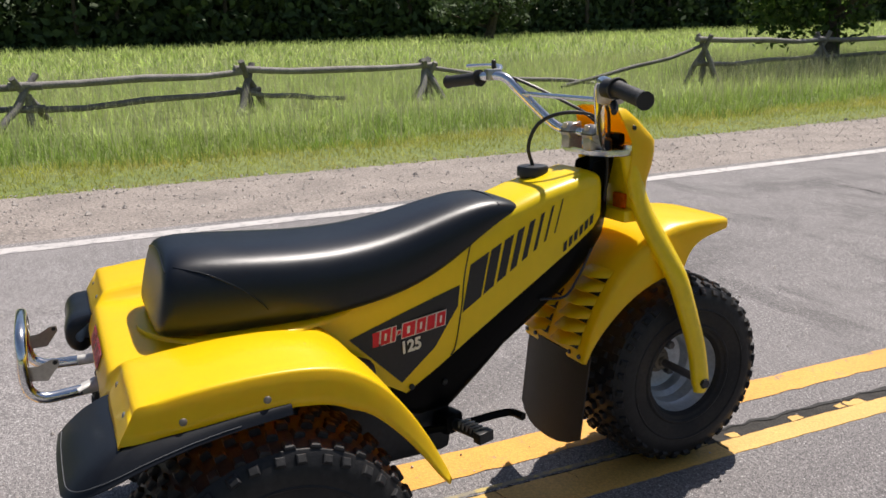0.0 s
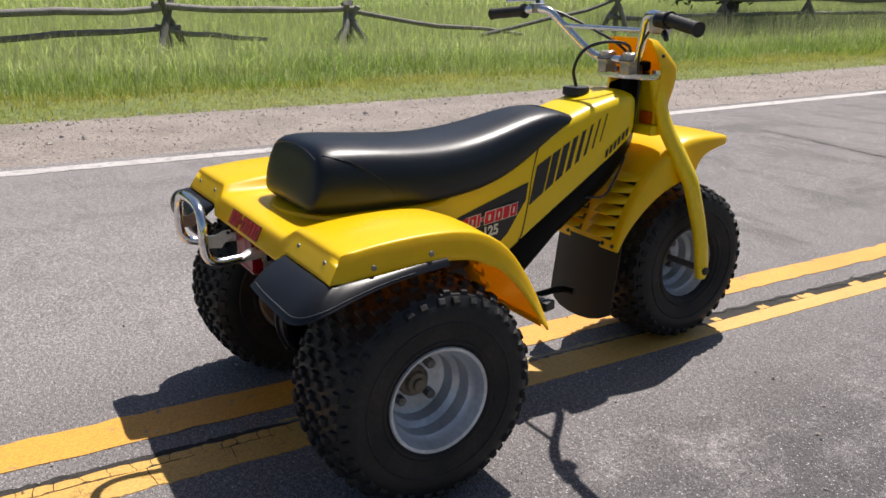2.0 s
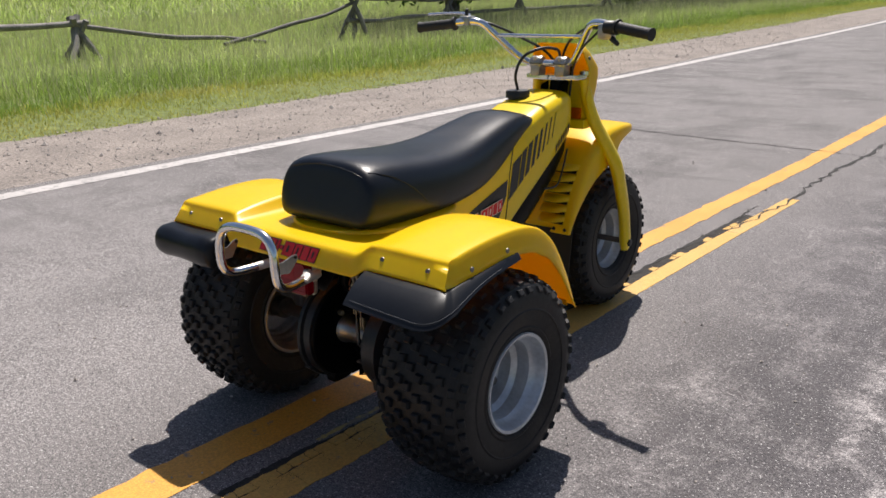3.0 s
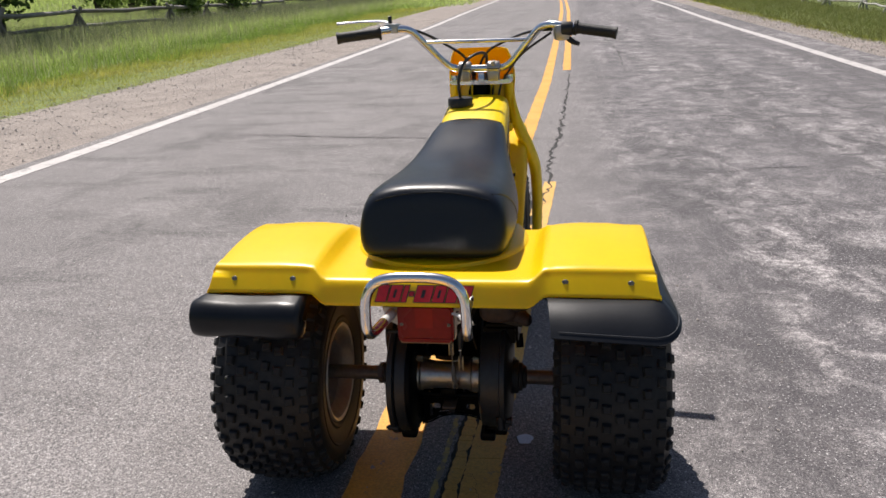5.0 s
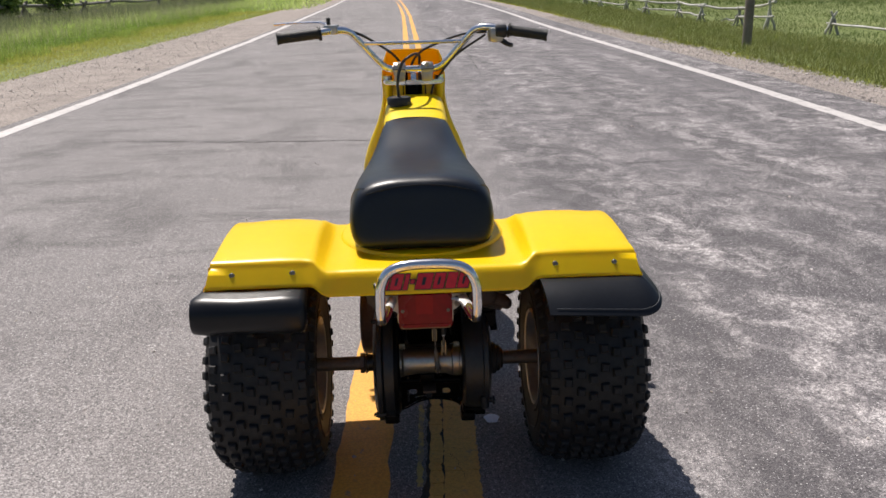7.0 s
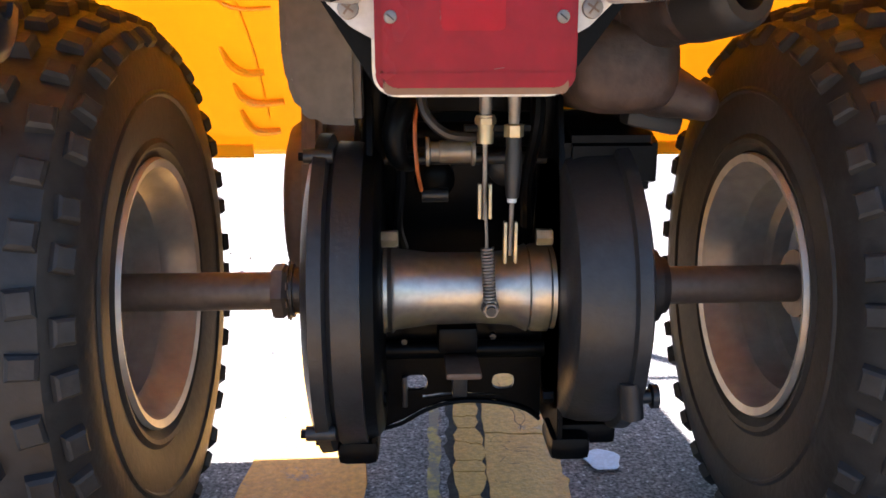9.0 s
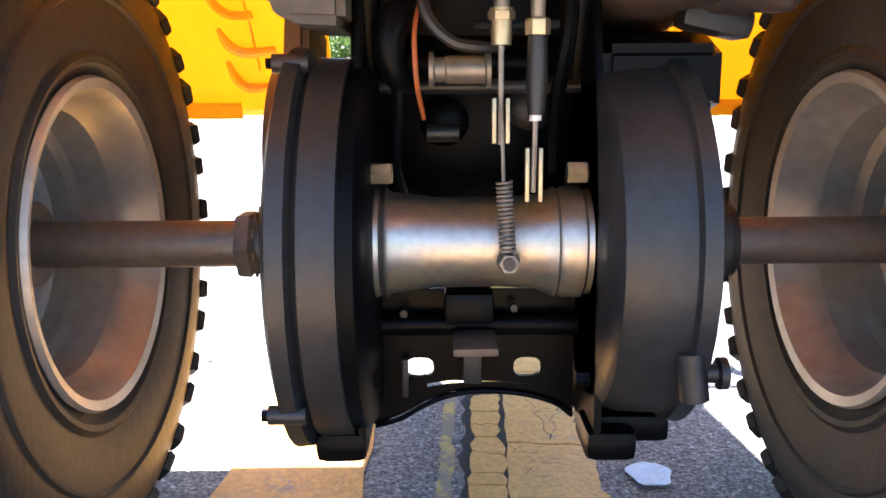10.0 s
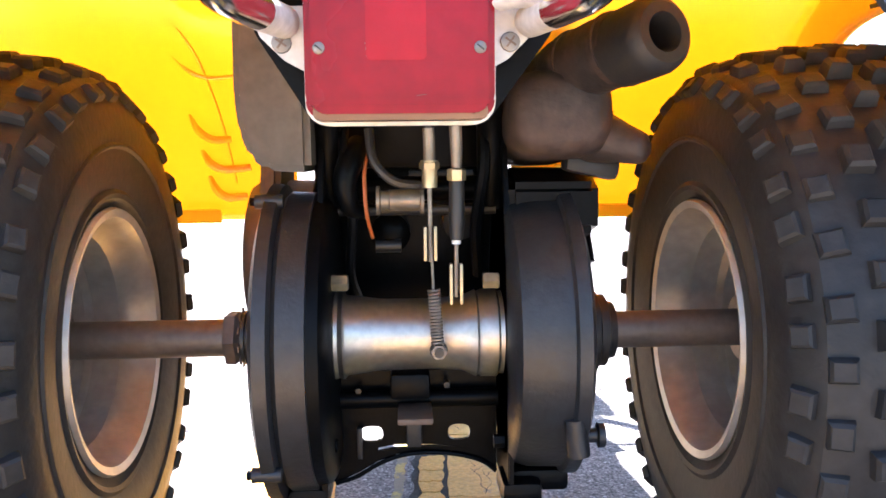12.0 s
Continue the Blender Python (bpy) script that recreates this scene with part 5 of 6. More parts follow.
# brake rods, return spring
def spring(a, b, radius, turns, wire):
    a, b = Vector(a), Vector(b)
    n = turns * 12
    pts = [a.lerp(b, k / n) + Vector((radius * math.cos(2 * math.pi * k * turns / n), radius * math.sin(2 * math.pi * k * turns / n), 0)) for k in range(n + 1)]
    return tube(pts, wire, 6, False)


part("return_spring", spring((0.0255, -0.046, 0.2455), (0.0228, -0.047, 0.292), 0.0046, 17, 0.00105), ROD, trike, "small coiled steel spring")
part("spring_hook", tube([(0.0225, -0.047, 0.292), (0.0215, -0.047, 0.320), (0.021, -0.047, 0.330)], 0.0013, 6), ROD, trike)
rod = part("brake_rod", tube([(0.0205, -0.044, 0.315), (0.0205, -0.046, 0.372), (0.020, -0.048, 0.45)], 0.0019, 8), ROD, trike, "steel brake cable with adjuster")
part("adjuster", tube([(0.0205, -0.047, 0.376), (0.0205, -0.047, 0.398)], [0.0065, 0.0075], 10, False), BRASS, rod)
part("cable_sleeve", tube([(0.0205, -0.047, 0.398), (0.0205, -0.048, 0.412), (0.020, -0.049, 0.424)], 0.0050, 10), ROD, rod)
part("cable_housing", tube([(0.020, -0.049, 0.424), (0.019, -0.055, 0.46), (0.017, -0.062, 0.50)], 0.0040, 10), CABLE, rod)
part("adjuster_nut", hexagon(0.0085, 0.006, (0.0205, -0.047, 0.394), "Z"), BRASS, rod)
part("bracket_bar", box((0.052, 0.010, 0.005), (0.030, -0.045, 0.388), 0.001), BLACK_METAL, rod)
for k in (-1, 1):
    part("clevis", box((0.0026, 0.008, 0.028), (0.0205 + k * 0.0042, -0.046, 0.330), 0.0008), BRASS, rod)
rod2 = part("brake_rod", tube([(0.0415, -0.044, 0.285), (0.0415, -0.052, 0.34), (0.041, -0.052, 0.45)], 0.0018, 8), ROD, trike, "steel brake cable with pale sleeve mark")
part("sleeve_mark", tube([(0.0415, -0.052, 0.330), (0.0415, -0.052, 0.341)], 0.0038, 10, False), PALE_MARK, rod2)
part("rubber_boot", tube([(0.0418, -0.052, 0.3335), (0.042, -0.052, 0.350), (0.0422, -0.052, 0.366), (0.0422, -0.052, 0.381)], [0.0050, 0.0068, 0.0064, 0.0060], 12), CABLE, rod2, "black rubber cable boot")
part("adjuster", hexagon(0.0078, 0.010, (0.0422, -0.052, 0.3865), "Z"), BRASS, rod2)
part("cable_sleeve", tube([(0.0422, -0.052, 0.391), (0.042, -0.054, 0.410), (0.041, -0.057, 0.432)], [0.0042, 0.0052, 0.0052], 10), ROD, rod2)
part("cable_housing", tube([(0.041, -0.057, 0.432), (0.038, -0.062, 0.46), (0.034, -0.070, 0.50)], 0.0042, 10), CABLE, rod2)
for k in (-1, 1):
    part("clevis", box((0.0026, 0.008, 0.034), (0.0415 + k * 0.0042, -0.045, 0.296), 0.0008), BRASS, rod2)
part("orange_wire", tube([(-0.028, 0.02, 0.42), (-0.034, -0.005, 0.39), (-0.033, -0.01, 0.355), (-0.029, 0.01, 0.33)], 0.0018, 6), COPPER, trike)

# engine, grey box, muffler: seen between the wheels
engine = part("engine", box((0.15, 0.28, 0.19), (0.005, 0.34, 0.270), 0.03), CASE, trike, "dark engine block low in the frame")
part("crankcase_cover", box((0.075, 0.30, 0.20), (-0.108, 0.35, 0.270), 0.03), CASE, engine)
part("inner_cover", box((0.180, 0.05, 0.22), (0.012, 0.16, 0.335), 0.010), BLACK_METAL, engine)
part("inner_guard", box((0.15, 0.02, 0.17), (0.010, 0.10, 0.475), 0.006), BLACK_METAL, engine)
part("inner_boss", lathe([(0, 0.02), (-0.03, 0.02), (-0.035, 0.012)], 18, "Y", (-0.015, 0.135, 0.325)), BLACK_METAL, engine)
part("inner_boss", lathe([(0, 0.018), (-0.03, 0.018), (-0.035, 0.01)], 18, "Y", (0.055, 0.135, 0.335)), CASE, engine)
part("battery_box", plate([(-0.138, 0.525), (-0.139, 0.452), (-0.136, 0.424), (-0.128, 0.402), (-0.114, 0.391), (-0.078, 0.389), (-0.078, 0.525)], 0.115, Matrix(((1, 0, 0, 0.002), (0, 0, 1, -0.040), (0, 1, 0, 0.0), (0, 0, 0, 1))), 0.006), GREY_BOX, trike, "grey-green plastic box under the tail", angle=50)
MUFFLER_RINGS = [(0.27, 0.030, 0.030), (0.25, 0.040, 0.036), (0.16, 0.043, 0.038), (0.04, 0.044, 0.038), (-0.035, 0.043, 0.037), (-0.056, 0.041, 0.035), (-0.066, 0.036, 0.030), (-0.070, 0.026, 0.021), (-0.071, 0.008, 0.006)]


def muffler_ring(y, rx, rz):
    ring = []
    for k in range(28):
        c, q = math.cos(2 * math.pi * k / 28), math.sin(2 * math.pi * k / 28)
        ring.append((0.127 + 0.06 * max(y, 0) + rx * math.copysign(abs(c) ** 0.66, c), y, 0.434 - 0.04 * max(y, 0) + rz * math.copysign(abs(q) ** 0.66, q)))
    return ring


muf = part("muffler", loft([muffler_ring(*r) for r in MUFFLER_RINGS]), MUFFLER, trike, "rusty brown muffler under the fender", angle=50)
pipe = part("tail_pipe", tube([(0.122, 0.01, 0.462), (0.137, -0.030, 0.470), (0.154, -0.070, 0.477), (0.167, -0.100, 0.481)], [0.022, 0.028, 0.0285, 0.0275], 20), MUFFLER, muf, "brown spark arrestor pipe")
part("pipe_end", lathe([(-0.026, 0.024), (-0.025, 0.0285), (0.010, 0.0285), (0.017, 0.0265), (0.021, 0.022), (0.021, 0.0145), (0.016, 0.0135), (-0.018, 0.0125)], 28, "Z", (0, 0, 0)), SOOT, muf, "black spark arrestor end")
end = [o for o in muf.children if o.name.startswith("pipe_end")][0]
end.matrix_basis = Matrix.Translation((0.176, -0.118, 0.483)) @ Vector((0.38, -0.88, 0.14)).to_track_quat("Z", "Y").to_matrix().to_4x4()
for p, r in (((0.1435, -0.045, 0.473), 0.0296), ((0.163, -0.09, 0.480), 0.0292)):
    band = part("pipe_band", lathe([(-0.004, r * 0.9), (-0.003, r), (0.003, r), (0.004, r * 0.9)], 22, "Z"), MUFFLER, muf)
    band.matrix_basis = Matrix.Translation(p) @ Vector((0.42, -0.86, 0.24)).to_track_quat("Z", "Y").to_matrix().to_4x4()
part("lower_pipe", tube([(0.140, 0.0, 0.424), (0.158, -0.030, 0.417), (0.178, -0.048, 0.410), (0.192, -0.058, 0.405), (0.197, -0.061, 0.404)], [0.026, 0.024, 0.0165, 0.0125, 0.006], 16), MUFFLER, muf, "brown tapered outlet stub")
part("muffler_bracket", box((0.046, 0.03, 0.018), (0.158, -0.02, 0.392), 0.006, (0, 12, 0)), SOOT, muf)

# foot pegs and pedals
for s in (1,):
    peg = part("foot_peg", tube([(s * 0.085, 0.455, 0.258), (s * 0.14, 0.470, 0.262), (s * 0.205, 0.488, 0.265)], 0.014, 10, False), CASE, trike, "serrated folding foot peg")
    for k in range(5):
        part("peg_tooth", box((0.005, 0.030, 0.014), (s * (0.150 + 0.012 * k), 0.474 + 0.003 * k, 0.272), 0.001), ALLOY, peg)
    part("foot_lever", tube([(s * 0.10, 0.40, 0.25), (s * 0.13, 0.48, 0.262), (s * 0.145, 0.58, 0.272), (s * 0.185, 0.60, 0.274)], 0.009, 8), BLACK_METAL, trike)
    part("peg_bracket", box((0.05, 0.05, 0.045), (s * 0.100, 0.458, 0.262), 0.010, (0, 0, 16)), BLACK_METAL, peg)
    part("peg_end", box((0.022, 0.040, 0.024), (s * 0.208, 0.489, 0.265), 0.003, (0, 0, 16)), CASE, peg)
    part("lower_rail", tube([(s * 0.06, 0.46, 0.27), (s * 0.06, 0.30, 0.20), (s * 0.062, 0.05, 0.20)], 0.013, 10), BLACK_METAL, trike)
part("wire_loom", tube([(0.092, 0.70, 0.50), (0.10, 0.76, 0.50), (0.096, 0.80, 0.54), (0.088, 0.84, 0.60)], 0.003, 6), CABLE, trike)
part("side_cover", plate([(0.06, 0.30), (0.18, 0.30), (0.20, 0.40), (0.10, 0.42)], 0.02, Matrix(((0, 0, 1, -0.14), (1, 0, 0, 0.0), (0, 1, 0, 0), (0, 0, 0, 1))), 0.006), CASE_BROWN, case)

# ---- the land ----
RY = (-400, -60, -8, -0.6, 0.5, 1.5, 2.2, 4, 8, 13, 22, 28, 36, 46, 58, 75, 95, 130, 170, 220, 280, 420, 900)
RX = (-14, -2.0, -0.29, -0.08, -0.045, -0.025, -0.005, 0.05, 0.11, 0.114, 0.097, 0.067, -0.04, -0.21, -0.5, -1.32, -2.6, -4.9, -7.8, -11.7, -16.7, -30, -80)
RISE_Y = (-400, -60, 4, 10, 13, 17, 22, 28, 36, 46, 58, 75, 95, 130, 170, 220, 280, 340, 900)
RISE_Z = (-2, 0.0, 0.0, 0.044, 0.073, 0.103, 0.16, 0.26, 0.35, 0.44, 0.58, 0.87, 1.2, 1.65, 2.25, 3.3, 5.3, 7.0, 10)
BANK_Y, BANK_V = (-50, 22, 28, 36, 46, 58, 75, 130, 280, 400), (0, 0.002, 0.006, 0.017, 0.027, 0.034, 0.041, 0.05, 0.06, 0.06)


def road_x(y):
    return np.interp(y, RY, RX)


def left_line_x(y):
    return np.where(np.asarray(y) < 8, -3.535 + 0.045 * np.clip(np.asarray(y) / 8, 0, 1), road_x(y) - 3.6)


def rise(y):
    return np.interp(y, RISE_Y, RISE_Z)


def road_z(x, y):
    d = np.asarray(x) - road_x(y)
    return rise(y) + np.interp(y, BANK_Y, BANK_V) * np.clip(d, 0, 4) - 0.004 * np.clip(np.abs(d) - 0.5, 0, 4)


def land_z(x, y):
    d = np.asarray(x) - road_x(y)
    cut = np.where(d < 0, np.interp(-d, (0, 3.8, 5.6, 8.5, 14, 30, 60, 95, 300, 900), (0, -0.012, -0.05, -0.16, -0.10, 0.15, 1.0, 2.3, 9, 25)),
                   np.interp(d, (0, 3.8, 5.0, 7.0, 10, 30, 60, 300, 900), (0, -0.012, -0.06, -0.24, -0.46, -0.5, -0.2, 5, 18)))
    return road_z(x, y) + cut


def patch(name, xs, ys, zfun, mat, label, kind="structure"):
    X, Y = np.meshgrid(xs, ys)
    V = np.stack([X, Y, zfun(X, Y)], -1).reshape(-1, 3)
    n, m = len(xs), len(ys)
    i = np.arange(m - 1)[:, None] * n + np.arange(n - 1)[None]
    F = np.stack([i, i + 1, i + n + 1, i + n], -1).reshape(-1, 4)
    return tagged(arrays(name, V, F, mat, smooth=True), label, kind=kind)


ys_far = np.concatenate([np.linspace(-400, -40, 13)[:-1], np.arange(-40, 60, 1.0), np.arange(60, 340, 4.0), np.linspace(340, 900, 12)])
xs_far = np.concatenate([-np.geomspace(700, 16, 26), np.arange(-15, 15.1, 0.6), np.geomspace(16, 700, 26)])


def ground_z(X, Y):
    d = np.abs(X - road_x(Y))
    bumps = 0.03 * np.sin(X * 1.3 + Y * 0.7) * np.sin(Y * 0.9 - X * 0.4) * np.clip((d - 6) / 6, 0, 1)
    return land_z(X, Y) + bumps - 0.05 * np.clip((6.2 - d) / 0.8, 0, 1)


patch("ground", xs_far, ys_far, ground_z, SOIL, "grassy field soil reaching to the woods")


def ribbon(name, lo, hi, ys, lift, mat, label, cols=2, parent=None, wobble=0.0, kind="structure"):
    """A strip along the road between two offsets (functions of y), lift above the road surface."""
    ys = np.asarray(ys, float)
    rng = np.random.default_rng(len(name) + int(abs(lift) * 1e4))
    a, b = lo(ys), hi(ys)
    if wobble:
        a = a + rng.normal(0, wobble, len(ys))
        b = b + rng.normal(0, wobble, len(ys))
    t = np.linspace(0, 1, cols)[None]
    X = a[:, None] * (1 - t) + b[:, None] * t
    Y = np.repeat(ys[:, None], cols, 1)
    Z = (road_z if mat is not GRAVEL else land_z)(X, Y) + lift
    V = np.stack([X, Y, Z], -1).reshape(-1, 3)
    i = np.arange(len(ys) - 1)[:, None] * cols + np.arange(cols - 1)[None]
    F = np.stack([i, i + 1, i + cols + 1, i + cols], -1).reshape(-1, 4)
    return tagged(arrays(name, V, F, mat, parent, smooth=True), label, kind=kind)


ys_road = np.concatenate([np.linspace(-60, -5, 28)[:-1], np.arange(-5, 20, 0.25), np.arange(20, 60, 1.0), np.arange(60, 420, 4.0)])
ys_fine = np.concatenate([np.linspace(-40, -5, 36)[:-1], np.arange(-5, 16, 0.05), np.arange(16, 60, 0.5), np.arange(60, 420, 3.0)])
road = ribbon("road", lambda y: left_line_x(y) - 0.20, lambda y: road_x(y) + 4.20, ys_road, 0.0, ASPHALT, "worn grey asphalt two-lane road", 17)
ribbon("shoulder_left", lambda y: left_line_x(y) - 2.35, lambda y: left_line_x(y) - 0.13, ys_fine, 0.004, GRAVEL, "pale gravel shoulder beside the road", 6, wobble=0.03)
ribbon("shoulder_right", lambda y: road_x(y) + 4.08 + 0.07 * np.sin(y * 1.3) + 0.04 * np.sin(y * 4.1), lambda y: road_x(y) + 5.1, ys_fine, 0.004, GRAVEL, "pale gravel shoulder beside the road", 6, wobble=0.03)
ribbon("edge_line_left", lambda y: left_line_x(y) - 0.075, lambda y: left_line_x(y) + 0.075, ys_fine, 0.0025, PAINT_WHITE, "worn white painted edge line", wobble=0.004)
ribbon("edge_line_right", lambda y: road_x(y) + 3.525, lambda y: road_x(y) + 3.675, ys_fine, 0.0025, PAINT_WHITE, "worn white painted edge line", wobble=0.004)
ribbon("centre_line_left", lambda y: road_x(y) - 0.166, lambda y: road_x(y) - 0.034 - 0.020 * np.clip((y - 0.4) / 1.2, 0, 1), ys_fine, 0.002, PAINT_YELLOW, "worn yellow painted centre line", wobble=0.003)
ribbon("centre_line_right", lambda y: road_x(y) + 0.062, lambda y: road_x(y) + 0.168, np.concatenate([np.arange(9.3, 16, 0.1), np.arange(16, 60, 0.5), np.arange(60, 300, 3.0)]), 0.004, PAINT_YELLOW, "worn yellow painted centre line", wobble=0.006)
ribbon("centre_line_right", lambda y: road_x(y) + 0.062, lambda y: road_x(y) + 0.168, np.arange(-30, -1.2, 0.2), 0.002, PAINT_YELLOW, "worn yellow painted centre line", wobble=0.004)

# near the machine the right-hand line has cracked into separate flakes of paint
rng = np.random.default_rng(5)
bed = ribbon("crack_bed", lambda y: road_x(y) + 0.0555 - 0.015 * np.clip((-0.12 - y) / 0.1, 0, 1) + 0.003 * np.sin(y * 31) * np.sin(y * 83), lambda y: road_x(y) + 0.150, np.arange(-1.22, 2.6, 0.012), 0.0008, JOINT, "dark crumbled joint under the paint", wobble=0.0016)
ribbon("faded_line", lambda y: road_x(y) + 0.033, lambda y: road_x(y) + 0.047, np.arange(-0.16, 1.0, 0.012), 0.0012, PAINT_FAINT, "faded strip of old yellow paint", wobble=0.0015)
PAINT_FLAKE = paint_surface("cracked_yellow_paint", (0.66, 0.385, 0.092), (0.28, 0.22, 0.13), 0.60)


def flake(lower, upper, left_jitter, right_jitter):
    """One island of paint between two cracks across the line, its sides rounded and ragged."""
    def side(p, q, jitter, out):
        m = max(2, min(40, int(abs(q[1] - p[1]) / 0.011)))
        for k in range(m + 1):
            t = k / m
            bulge = 0.0022 * min(1.0, 5 * t, 5 * (1 - t)) * out
            yield (p[0] + (q[0] - p[0]) * t + bulge + rng.normal(0, jitter), p[1] + (q[1] - p[1]) * t)
    ring = lower + list(side(lower[-1], upper[-1], right_jitter, 1))[1:-1] + upper[::-1] + list(side(upper[0], lower[0], left_jitter, -1))[1:-1]
    n = len(ring)
    cx, cy = sum(p[0] for p in ring) / n, sum(p[1] for p in ring) / n
    top = [(float(road_x(y)) + 0.060 + cx + (x - cx) * 0.98, cy + (y - cy) * 0.99, 0.0022 + rng.normal(0, 0.00015)) for x, y in ring]
    low = [(float(road_x(y)) + 0.060 + x, y, 0.0) for x, y in ring]
    me = bpy.data.meshes.new("paint_flake")
    me.from_pydata(top + low, [], [list(range(n))] + [[k, n + k, n + (k + 1) % n, (k + 1) % n] for k in range(n)])
    new("paint_flake", finish(me, PAINT_FLAKE, True, 30)).parent = bed


def column(lo, hi, stops, gap, ragged_left, ragged_right, keep=1.0):
    """Flakes one after another, each pair sharing one wandering crack."""
    def across(y, slope):
        x0, x1 = lo(y), hi(y)
        return [(x0 + (x1 - x0) * u, y + slope * (u - 0.5) + rng.normal(0, 0.0011)) for u in np.linspace(0, 1, 6)]
    lines = [across(y, rng.normal(0, 0.006)) for y in stops]
    for a, b in zip(lines, lines[1:]):
        g = gap * rng.uniform(0.5, 1.5)
        if rng.random() < keep:
            flake([(x, y + g) for x, y in a], [(x, y - g) for x, y in b], ragged_left, ragged_right)


def stops(y0, y1, lo, hi):
    ys = [y0]
    while ys[-1] < y1:
        ys.append(ys[-1] + rng.uniform(lo, hi))
    return ys


def split_at(y):
    return 0.038 + 0.011 * min(max((y - 0.3) / 0.4, 0), 1)


def wander(y, k):
    return 0.0022 * math.sin(y * 37 + k) + 0.0016 * math.sin(y * 91 + 2 * k)


column(lambda y: 0.005 + wander(y, 0), lambda y: split_at(y) - 0.005 + wander(y, 2) * 1.5, stops(-1.2, 0.34, 0.026, 0.058), 0.0009, 0.0012, 0.0014)
column(lambda y: 0.003 + wander(y, 0), lambda y: split_at(y) - 0.001, stops(0.36, 1.15, 0.14, 0.30), 0.0004, 0.0010, 0.0008)
column(lambda y: 0.022 + wander(y, 1), lambda y: split_at(y) - 0.003 + wander(y, 2), stops(1.2, 2.46, 0.04, 0.08), 0.004, 0.0025, 0.0025, keep=0.45)
column(lambda y: split_at(y) + 0.002 + wander(y, 4) * 0.5, lambda y: 0.119 + wander(y, 5) * 0.5, stops(-1.2, 0.5, 0.12, 0.30), 0.0003, 0.0008, 0.0016)
column(lambda y: split_at(y) + 0.002, lambda y: 0.119, stops(0.5, 2.45, 0.5, 1.0), 0.0003, 0.0008, 0.0012)


def hairlines(count):
    """Fine cracks that run through the paint, mostly along the road, with twigs."""
    V, F = [], []

    def run(x, y, heading, length, width):
        n = max(3, int(length / 0.006))
        for k in range(n + 1):
            w = width * (1 - 0.7 * k / n) * rng.uniform(0.5, 1.3)
            dx, dy = math.cos(heading), math.sin(heading)
            for q in (-1, 1):
                V.append((float(road_x(y)) + 0.060 + x - dy * w * q, y + dx * w * q, 0.0029))
            if k:
                a = len(V) - 4
                F.append((a, a + 1, a + 3, a + 2))
            heading += rng.normal(0, 0.30)
            x = min(max(x + dx * 0.006, 0.046), 0.117)
            y += dy * 0.006
        return x, y
    for _ in range(count):
        x, y = rng.uniform(0.055, 0.115), rng.uniform(-1.1, 0.5)
        across = rng.random() < 0.4
        end = run(x, y, math.pi if across else math.pi / 2 + rng.normal(0, 0.3), rng.uniform(0.015, 0.03) if across else rng.uniform(0.03, 0.08), 0.00055)
        run(*end, rng.uniform(0, 6.2), 0.012, 0.0004)
    tagged(arrays("paint_cracks", V, F, TAR, bed), "fine cracks in the yellow paint", kind="stuff")


hairlines(46)


def crack(points, width, label="dark crack in the asphalt", branches=2, seed=1):
    r = np.random.default_rng(seed)
    line = smooth_line([(x, y, 0) for x, y in points], 14)
    V, F = [], []
    n = len(line)
    for i, p in enumerate(line):
        d = (line[min(i + 1, n - 1)] - line[max(i - 1, 0)]).normalized()
        q = Vector((-d.y, d.x, 0))
        w = width * r.uniform(0.25, 1.0) * (0.3 + 0.7 * math.sin(math.pi * (i + 0.5) / n))
        p = p + q * r.normal(0, width * 0.7)
        for s in (-1, 1):
            v = p + q * (s * w)
            V.append((v.x, v.y, float(road_z(v.x, v.y)) + 0.003))
        if i:
            a = 2 * i - 2
            F.append((a, a + 1, a + 3, a + 2))
    return tagged(arrays("road_crack", V, F, TAR), label, kind="structure")


crack([(-2.75, 4.78), (-2.5, 4.83), (-2.2, 4.80), (-1.7, 4.70), (-1.2, 4.60), (-0.6, 4.54), (-0.2, 4.50), (0.1, 4.47), (0.35, 4.44)], 0.011, seed=2)
crack([(-2.9, 11.9), (-2.2, 11.7), (-1.5, 11.65), (-0.8, 11.6)], 0.018, seed=3)
crack([(-3.3, 15.5), (-1.6, 15.9), (-0.6, 15.7)], 0.014, seed=4)
crack([(0.13, 2.3), (0.16, 3.0), (0.15, 3.8), (0.20, 4.6), (0.21, 5.6), (0.24, 6.8), (0.25, 8.0), (0.28, 9.4)], 0.017, seed=6)
crack([(0.02, 1.2), (0.04, 1.7), (0.07, 2.3), (0.06, 2.8)], 0.012, seed=7)
crack([(0.9, 3.1), (1.6, 3.4), (2.6, 3.2)], 0.006, seed=9)
for k, (x, y, w) in enumerate([(0.95, 12.0, 0.5), (0.9, 17, 0.6)]):
    crack([(x, y - 3), (x + 0.05, y), (x - 0.03, y + 3)], 0.012, seed=20 + k)
spill = plate([(0.0195 * math.cos(t) * (1 + 0.10 * math.sin(3 * t) + 0.05 * math.sin(7 * t)), 0.026 * math.sin(t) * (1 + 0.12 * math.cos(2 * t) + 0.05 * math.sin(5 * t))) for t in (2 * math.pi * k / 40 for k in range(40))], 0.0008, pose(0.171, 0.138, 0.0035))
tagged(part("white_spill", spill, SPILL, None), "small pale paint spill on the asphalt", kind="structure")


